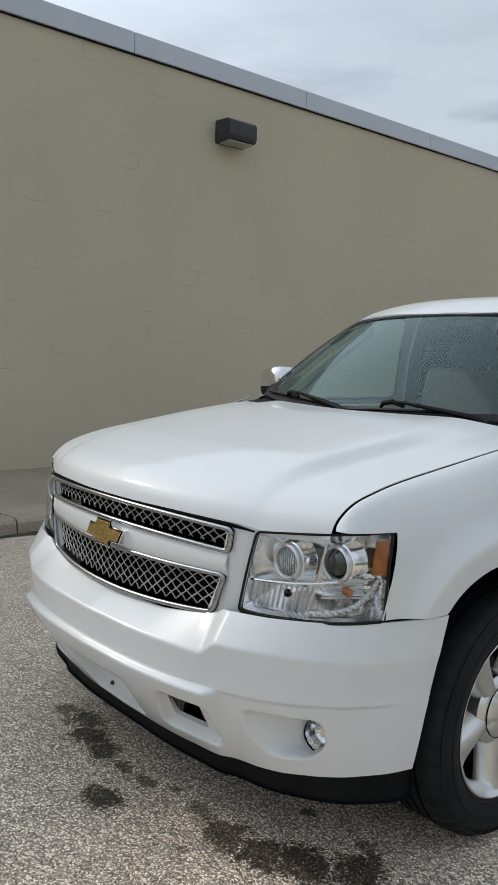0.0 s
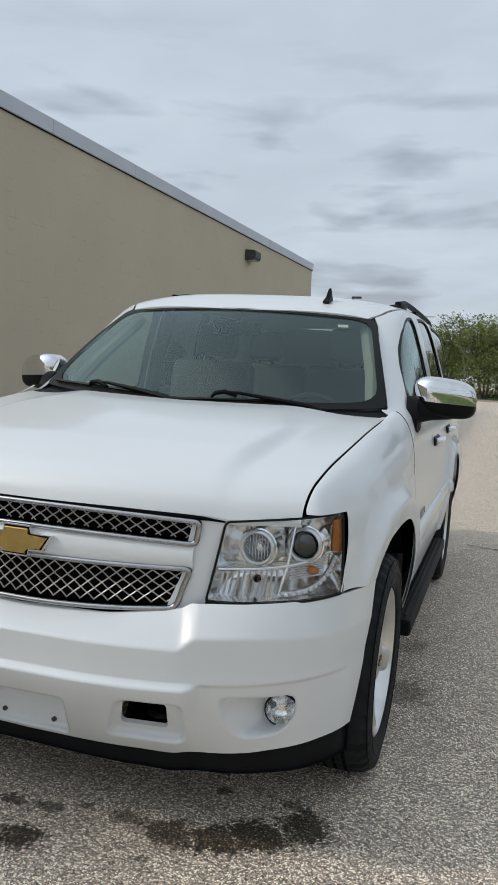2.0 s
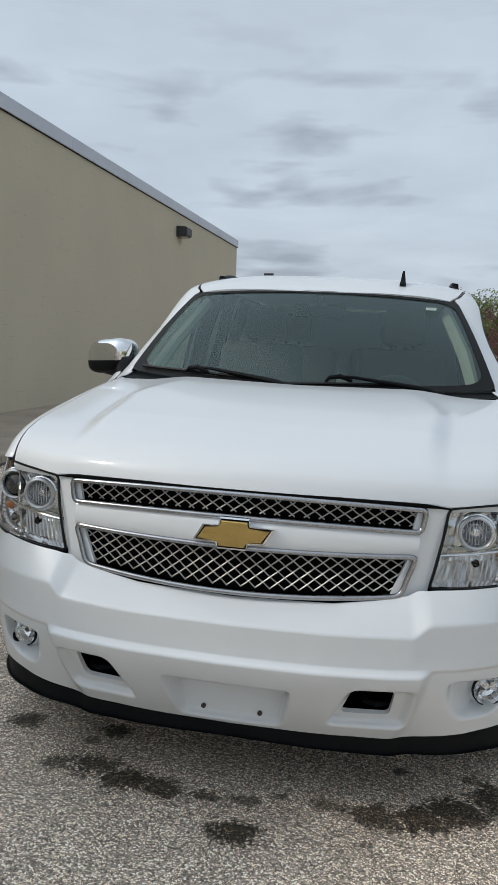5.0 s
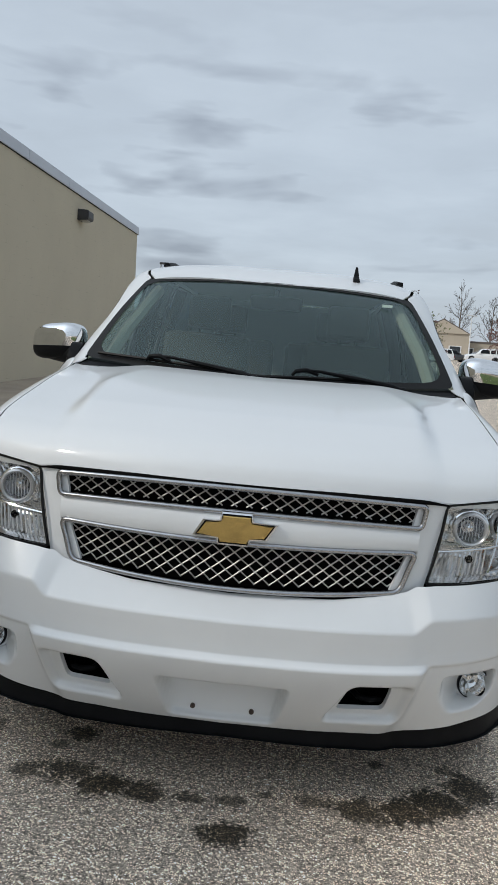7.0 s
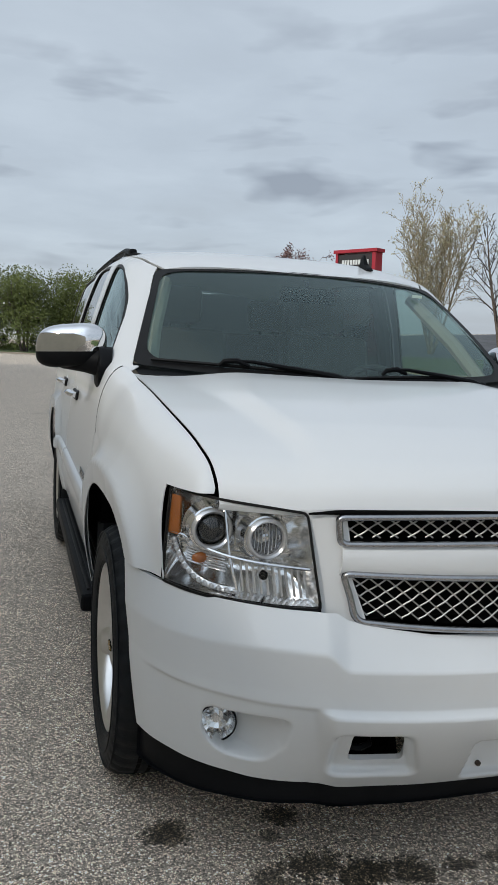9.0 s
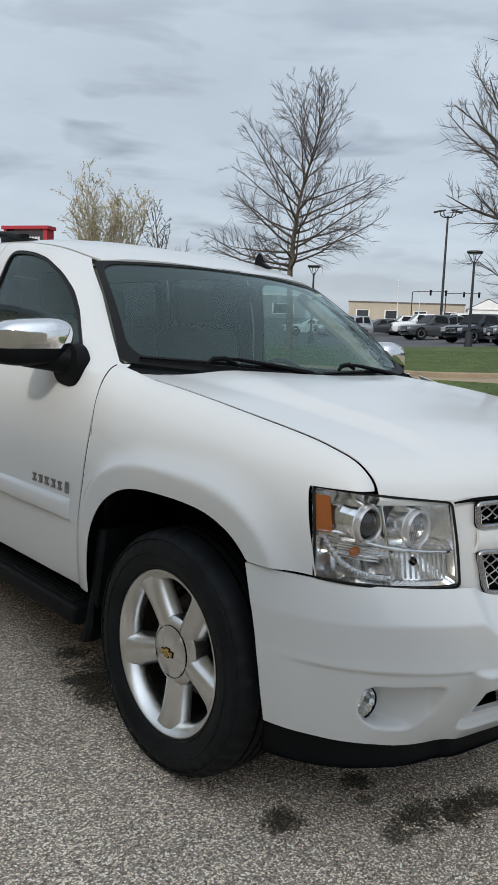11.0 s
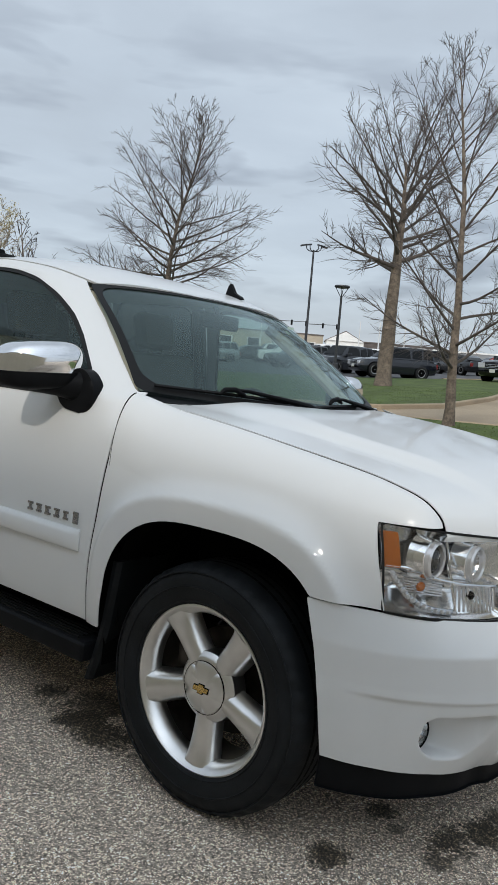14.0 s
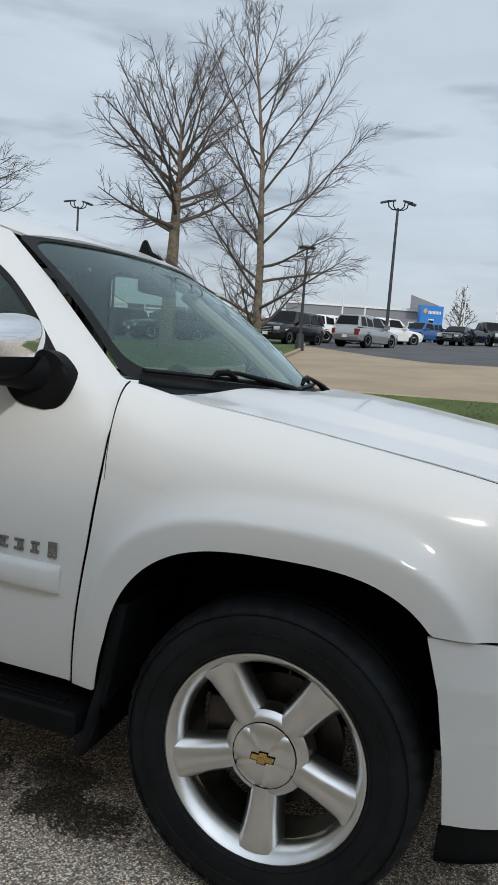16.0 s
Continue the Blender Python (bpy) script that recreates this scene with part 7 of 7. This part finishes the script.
    pane("windscreen", [(hw * 0.86, ws0 + 0.04, belt + 0.03), (hw * 0.69, ws1 - 0.03, H - 0.06), (-hw * 0.69, ws1 - 0.03, H - 0.06), (-hw * 0.86, ws0 + 0.04, belt + 0.03)], (0, -0.012, 0.010))
    tb = belt if kind != "sedan" else tail
    pane("rear_window", [(hw * 0.80, re1 - 0.02, tb + 0.05), (hw * 0.66, re0 + 0.04, H - 0.09), (-hw * 0.66, re0 + 0.04, H - 0.09), (-hw * 0.80, re1 - 0.02, tb + 0.05)], (0, 0.016, 0.010))
    cuts = [ws0 + 0.38, (ws1 + re0) / 2 - 0.1, re0 - 0.55 if kind in ("suv", "big_suv") else re0 + 0.1]
    if kind in ("suv", "big_suv"):
        cuts.append(re1 - 0.12)
    for s in (1, -1):
        for a, c in zip(cuts, cuts[1:]):
            ta = max(a + 0.04, ws1 + 0.05) if a == cuts[0] else a + 0.04
            tc = c - 0.04 if c < re0 else re0 - 0.05
            pane("side_window", [(s * hw * 0.925, a + 0.04, belt + 0.03), (s * hw * 0.925, c - 0.04, belt + 0.03), (s * hw * 0.72, tc, H - 0.10), (s * hw * 0.72, ta, H - 0.10)], (s * 0.012, 0, 0.004))
        b2 = bmesh.new()
        add_box(b2, (s * hw * 0.50, -0.012, bon * 0.62), (s * hw * 0.84, 0.22, bon * 0.80), bevel=0.03)
        part("headlight", b2, LAMP_GREY, top)
        b2 = bmesh.new()
        add_box(b2, (s * hw * 0.66, L - 0.10, tail * 0.62), (s * hw * 0.90, L + 0.01, tail * 0.88), bevel=0.03)
        part("tail_lamp", b2, TAIL, top)
        b2 = bmesh.new()
        add_box(b2, (s * hw * 0.95, ws0 + 0.42, belt + 0.0), (s * (hw + 0.20), ws0 + 0.56, belt + 0.17), bevel=0.04)
        part("door_mirror", b2, pm, top)
        for y in (0.92, L - 1.0):
            r = 0.35 if kind == "sedan" else 0.38
            wh = empty("wheel", parent=top)
            b2 = bmesh.new()
            add_lathe(b2, [(-0.11, r * 0.6), (-0.11, r * 0.95), (-0.08, r), (0.08, r), (0.11, r * 0.95), (0.115, r * 0.66), (0.09, r * 0.6)], 28, "X", closed=True)
            part("tyre", b2, CAR_TYRE, wh)
            b2 = bmesh.new()
            add_lathe(b2, [(0.02, r * 0.62), (0.10, r * 0.62), (0.09, r * 0.5), (0.08, r * 0.14), (0.105, 0.0)], 20, "X")
            part("rim", b2, CAR_RIM, wh)
            wh.matrix_basis = pose(s * (hw - 0.10), y, r, 0, 0, 0 if s > 0 else 180)
            b2 = bmesh.new()
            add_lathe(b2, [(-0.3, r * 1.16), (0.0, r * 1.16), (0.0, 0.0)], 28, "X", pose(s * (hw - 0.006) if s > 0 else -(hw - 0.006), y, r * 1.02, 0, 0, 0 if s > 0 else 180))
            part("wheel_arch", b2, MATT, top)
    b2 = bmesh.new()
    add_box(b2, (-hw * 0.45, -0.018, bon * 0.48), (hw * 0.45, 0.05, bon * 0.80), bevel=0.02)
    grl = part("grille", b2, BLACK, top)
    for k in range(4):
        b2 = bmesh.new()
        z = bon * (0.53 + 0.07 * k)
        add_box(b2, (-hw * 0.42, -0.028, z), (hw * 0.42, -0.015, z + 0.022), bevel=0.004)
        part("grille_bar", b2, CHROME, grl)
    if plate:
        for y in (-0.02, L + 0.012):
            b2 = bmesh.new()
            add_box(b2, (-0.16, y - 0.01, 0.46), (0.16, y + 0.01, 0.62))
            part("number_plate", b2, PLATE, top)
    if kind == "pickup":
        b2 = bmesh.new()
        add_box(b2, (-hw * 0.80, re1 + 0.15, belt + 0.02), (hw * 0.80, L - 0.15, belt + 0.085))
        part("load_bed", b2, MATT, top)
    nx, ny = nose
    rz = math.degrees(math.atan2(nx, -ny))
    a = radians(rz)
    cx, cy = place[0] - L / 2 * (-math.sin(a)) * 1, place[1] - L / 2 * math.cos(a)
    top.matrix_basis = pose(cx, cy, float(gz(*place)) + 0.015, 0, 0, rz)
    return top


def facing(az, toward, left):
    """The way a vehicle points, told by how much it points at the viewer and to the viewer's left."""
    a = radians(az)
    d, l = Vector((math.sin(a), math.cos(a))), Vector((-math.cos(a), math.sin(a)))
    v = (l * left - d * toward).normalized()
    return v.x, v.y


for kind, paint, az, d, tw, lf, lab in (
    ("suv", "navy", 55.6, 50, 0.75, 0.66, "dark crossover parked at an angle"),
    ("suv", "navy", 59.2, 45, 0.42, 0.90, "dark blue crossover parked facing the lawn"),
    ("sedan", "black", 63.9, 60, -0.8, 0.55, "black saloon car parked with its tail to the drive"),
    ("big_suv", "black", 67.9, 45, 0.86, 0.52, "large black SUV with a bright grille"),
    ("suv", "white", 71.4, 52, -0.55, -0.84, "white boxy wagon in the parking row"),
    ("suv", "silver", 73.4, 46, -0.86, -0.50, "silver SUV parked with its tail to the drive"),
    ("suv", "white", 75.2, 56, -0.6, -0.8, "white hatchback in the parking row"),
    ("suv", "blue", 77.6, 72, 0.8, 0.6, "blue compact car in the lot"),
    ("sedan", "navy", 80.0, 62, 0.95, 0.30, "dark saloon car facing the drive"),
    ("pickup", "black", 82.2, 66, 0.9, -0.4, "black pickup truck facing the drive"),
    ("suv", "green", 85.6, 64, 0.95, -0.3, "dark green off-roader facing the drive"),
    ("pickup", "white", 54.2, 66, -0.3, 0.95, "white crew-cab pickup truck"),
    ("pickup", "white", 51.6, 70, 0.2, 0.97, "white crew-cab pickup truck"),
    ("suv", "grey", 52.4, 58, 0.5, 0.85, "grey crossover in the parking row"),
    ("suv", "white", 50.2, 80, 0.2, 0.97, "white SUV in the back row"),
    ("sedan", "grey", 48.6, 72, 0.3, 0.95, "grey saloon car in the back row"),
    ("suv", "black", 61.6, 66, 0.5, 0.85, "black SUV in the back row"),
    ("sedan", "red", 66.0, 72, 0.4, 0.9, "dark red car in the back row"),
    ("suv", "white", 57.4, 78, 0.4, 0.9, "white SUV in the back row"),
    ("suv", "silver", 46.0, 66, 0.3, 0.95, "silver SUV in the back row"),
    ("sedan", "white", 43.5, 70, 0.3, 0.95, "white saloon car in the back row"),
):
    vehicle(kind, paint, at(az + 2, d), facing(az + 2, tw, lf), lab, plate=d < 50)
for kind, paint, x, y, nx, lab in (("sedan", "white", 4.4, 77, 1, "white car parked behind the trees"), ("sedan", "white", 10.2, 79, -1, "white car parked behind the trees"), ("sedan", "white", -1.0, 80, 1, "white car parked behind the trees"), ("suv", "white", 17.5, 98, -1, "white hatchback in the far lot"), ("suv", "white", 23.5, 98, -1, "white hatchback in the far lot"), ("suv", "navy", 19.0, 116, 1, "dark car in the far lot"), ("suv", "grey", 23.5, 117, 1, "dark car in the far lot"), ("sedan", "navy", 28.0, 117, 1, "dark car in the far lot"), ("suv", "black", 32.5, 118, 1, "dark car in the far lot"), ("sedan", "grey", 37, 118, 1, "dark car in the far lot"), ("sedan", "white", 34, 84, 1, "white car beyond the lawn"), ("suv", "navy", 40, 88, 1, "dark car beyond the lawn")):
    vehicle(kind, paint, (x, y), (nx, 0.12), lab, plate=False)

# ---- signs and far buildings ----
BLUE = material("blue_sign_panel", (0.018, 0.19, 0.56), 0.4, vary=0.06, scale=0.5)
WHITE = material("white_sign_panel", (0.78, 0.78, 0.76), 0.5, vary=0.05, scale=1)
RED = material("red_sign_paint", (0.42, 0.015, 0.03), 0.45, vary=0.08, scale=1)
DARKP = material("dark_sign_panel", (0.03, 0.022, 0.02), 0.4, vary=0.1, scale=2)
GREY_CLAD = material("grey_metal_cladding", (0.23, 0.24, 0.25), 0.6, 0.1, vary=0.08, scale=0.3)
BEIGE = material("beige_siding", (0.44, 0.38, 0.30), 0.8, vary=0.06, scale=0.4)
BROWN = material("brown_roofing", (0.13, 0.11, 0.10), 0.9, vary=0.2, scale=0.5)
DARKWIN = material("far_window_glass", (0.03, 0.035, 0.04), 0.1, vary=0.2, scale=0.3)


def portal(place, turn, wide, high, label):
    """A blue gateway front of a showroom, with its lettering as plain bars."""
    top = tagged(empty("showroom_portal"), label, "building")
    bm = bmesh.new()
    for a, c in (((-wide / 2, 0, 0), (-wide / 2 + 1.0, 1.2, high)), ((wide / 2 - 1.0, 0, 0), (wide / 2, 1.2, high)), ((-wide / 2 + 1.0, 0, high * 0.62), (wide / 2 - 1.0, 1.2, high))):
        add_box(bm, a, c)
    part("portal_frame", bm, BLUE, top, "bright blue panels", smooth=False)
    bm = bmesh.new()
    add_box(bm, (-wide / 2 + 1.0, 0.5, 0), (wide / 2 - 1.0, 0.7, high * 0.62))
    part("glazing", bm, DARKWIN, top, "dark glazed doors", smooth=False)
    bm = bmesh.new()
    add_box(bm, (-wide / 2 + 0.95, -0.03, high * 0.60), (wide / 2 - 0.95, 0.02, high * 0.635))
    part("portal_trim", bm, PALE, top, smooth=False)
    bm = bmesh.new()
    add_prism(bm, [(u * 6.0 * wide / 7.4, (v - 0.8845) * 8.0) for u, v in bow], 0.06, lambda u, v, w: (-wide * 0.29 + u, -0.07 + w, high * 0.82 + v))
    part("logo_shape", bm, GOLD, top, "gold bow-shaped logo", smooth=False)
    for k in range(9):
        bm = bmesh.new()
        x = -wide * 0.15 + k * wide * 0.062
        add_box(bm, (x, -0.06, high * 0.775), (x + wide * 0.042, 0.0, high * 0.855))
        part("letter_bar", bm, WHITE, top, smooth=False)
    top.matrix_basis = pose(place[0], place[1], float(gz(*place)) - 0.05, 0, 0, turn)


def block(name, place, size, turn, mat, label, windows=0, wz=(1.0, 2.4), roof=None):
    """A plain far building with its windows and a roof edge or a gable."""
    top = tagged(empty(name), label, "building")
    w, d, h = size
    bm = bmesh.new()
    add_box(bm, (-w / 2, 0, -1), (w / 2, d, h))
    part("wall", bm, mat, top, smooth=False)
    bm = bmesh.new()
    if roof == "gable":
        v = [bm.verts.new(p) for p in ((-w / 2 - 0.3, -0.3, h), (w / 2 + 0.3, -0.3, h), (0, -0.3, h + w * 0.28), (-w / 2 - 0.3, d + 0.3, h), (w / 2 + 0.3, d + 0.3, h), (0, d + 0.3, h + w * 0.28))]
        for f in ((0, 2, 1), (3, 4, 5), (0, 3, 5, 2), (1, 2, 5, 4), (0, 1, 4, 3)):
            bm.faces.new([v[k] for k in f])
        bmesh.ops.recalc_face_normals(bm, faces=bm.faces)
        part("roof", bm, BROWN, top, smooth=False)
        bm = bmesh.new()
        v = [bm.verts.new(p) for p in ((-w / 2, -0.32, h), (w / 2, -0.32, h), (0, -0.32, h + w * 0.255))]
        bm.faces.new(v)
        part("gable", bm, mat, top, smooth=False)
    else:
        add_box(bm, (-w / 2 - 0.15, -0.15, h), (w / 2 + 0.15, d + 0.15, h + 0.3))
        part("roof_edge", bm, roof or PALE, top, smooth=False)
    for k in range(windows):
        x = -w / 2 + w * (k + 0.5) / windows
        bm = bmesh.new()
        add_box(bm, (x - w / windows * 0.24, -0.05, wz[0]), (x + w / windows * 0.24, 0.05, wz[1]))
        win = part("window", bm, PALE, top, smooth=False)
        bm = bmesh.new()
        add_box(bm, (x - w / windows * 0.20, -0.08, wz[0] + 0.12), (x + w / windows * 0.20, -0.04, wz[1] - 0.12))
        part("pane", bm, DARKWIN, win, smooth=False)
    top.matrix_basis = pose(place[0], place[1], float(gz(*place)), 0, 0, turn)


portal(at(-6.53, 95, (-0.6, -1.78)), 5, 8.0, 4.7, "bright blue showroom front with white lettering")
block("showroom", at(-11.2, 100, (-0.6, -1.78)), (8, 12, 3.7), 8, GREY_CLAD, "low grey showroom wing with glazed front", 4, (0.2, 2.6))
block("showroom", at(-1.2, 104, (-0.6, -1.78)), (9, 12, 3.7), 0, GREY_CLAD, "low grey showroom wing", 3, (0.2, 2.6))
block("dealership", at(75.0, 92), (16, 14, 3.5), -73, GREY_CLAD, "long grey metal-clad dealership building", 6, (0.9, 2.3))
portal(at(80.3, 88), -66, 2.5, 3.9, "bright blue showroom gateway far across the lot")
top = tagged(empty("roof_sign"), "pale slanted roof panel of the showroom", "sign")
bm = bmesh.new()
add_prism(bm, [(-1.9, 0.0), (1.2, 0.0), (1.2, 0.5), (-1.9, 1.5)], 0.4, lambda u, v, w: (u, w, v))
part("panel", bm, GREY_CLAD, top, smooth=False)
px, py = at(80.0, 91)
top.matrix_basis = pose(px, py, float(gz(px, py)) + 3.55, 0, 0, -74)
block("warehouse", at(86.5, 170), (40, 12, 3.4), -84, BROWN, "long brown warehouse far off", 0)
block("house", at(10.2, 150, (0.33, -2.06)), (9.5, 12, 5.0), -12, BEIGE, "beige gabled house behind the far lot", 2, (1.5, 2.8), "gable")
block("house", at(13.6, 155, (0.33, -2.06)), (13, 10, 3.2), -14, BEIGE, "low beige house with a brown roof", 3, (1.0, 2.2), BROWN)
block("chapel", at(57.6, 170), (8, 14, 3.2), -55, WHITE, "small white gabled building across the road", 2, (0.8, 2.2), "gable")
block("store", at(60.6, 180), (22, 14, 3.6), -58, BROWN, "long brown store building across the road", 0, roof=BROWN)
block("store", at(52.0, 185), (26, 14, 4.6), -50, BEIGE, "tan store building across the road", 4, (1, 3), BROWN)
block("store", at(40.0, 150), (26, 14, 4.4), -38, GREY_CLAD, "grey store building across the road", 3, (1, 3))
block("store", at(21, 170, (0.3, -1.9)), (30, 14, 4.0), -21, BROWN, "low brown building across the road", 3, (1, 2.6))
block("store", at(65.5, 165), (30, 14, 3.8), -63, GREY_CLAD, "low grey building across the road", 5, (1, 2.6))

# pylon sign with stacked panels
top = tagged(empty("pylon_sign"), "red-framed pylon sign with stacked tenant panels", "sign")
bm = bmesh.new()
add_box(bm, (-1.75, -0.45, 0), (-1.55, 0.45, 7.6))
add_box(bm, (1.45, -0.45, 0), (1.75, 0.45, 7.6))
add_box(bm, (-1.9, -0.55, 7.6), (1.9, 0.55, 7.85), bevel=0.03)
part("sign_frame", bm, RED, top, "red frame", smooth=False)
for z0, z1, mt, bar, rows in ((6.2, 7.5, DARKP, WHITE, ((0.55, 0.9, 10, 0.8), (0.25, 0.38, 14, 0.6))), (4.9, 6.1, WHITE, BLACK, ((0.45, 0.95, 4, 0.5), (0.2, 0.32, 10, 0.6))), (3.6, 4.8, WHITE, BLACK, ((0.4, 0.8, 7, 0.7),)), (2.4, 3.5, WHITE, RED, ((0.4, 0.8, 6, 0.6),))):
    bm = bmesh.new()
    add_box(bm, (-1.55, -0.38, z0), (1.45, 0.38, z1), bevel=0.03)
    pan = part("sign_panel", bm, mt, top, smooth=False)
    for lo, hi, count, span in rows:
        for k in range(count):
            bm = bmesh.new()
            x = -1.5 * span + 3.0 * span * k / count
            add_box(bm, (x, -0.41, z0 + lo), (x + 3.0 * span / count * 0.7, -0.37, z0 + hi))
            part("letter_bar", bm, bar, pan, smooth=False)
px, py = at(24.3, 65, (-1.44, -1.44))
top.matrix_basis = pose(px, py, float(gz(px, py)), 0, 0, -58) @ Matrix.Scale(1.09, 4)

# traffic signals over the far road
for az, d in ((52.4, 165), (54.7, 170)):
    top = tagged(empty("traffic_signal"), "traffic signal on a mast arm over the road", "traffic light", "traffic signals")
    bm = bmesh.new()
    add_tube(bm, [(0, 0, 0), (0, 0, 6.0), (0, 0, 6.2), (0.4, 0, 6.3), (7.0, 0, 6.5)], [0.12, 0.1, 0.09, 0.08, 0.05], 8)
    part("mast", bm, POLE, top)
    for x in (3.6, 6.6):
        bm = bmesh.new()
        add_box(bm, (x - 0.2, -0.15, 5.6), (x + 0.2, 0.15, 6.7), bevel=0.04)
        part("signal_head", bm, BLACK, top)
    px, py = at(az, d)
    top.matrix_basis = pose(px, py, float(gz(px, py)), 0, 0, -az)
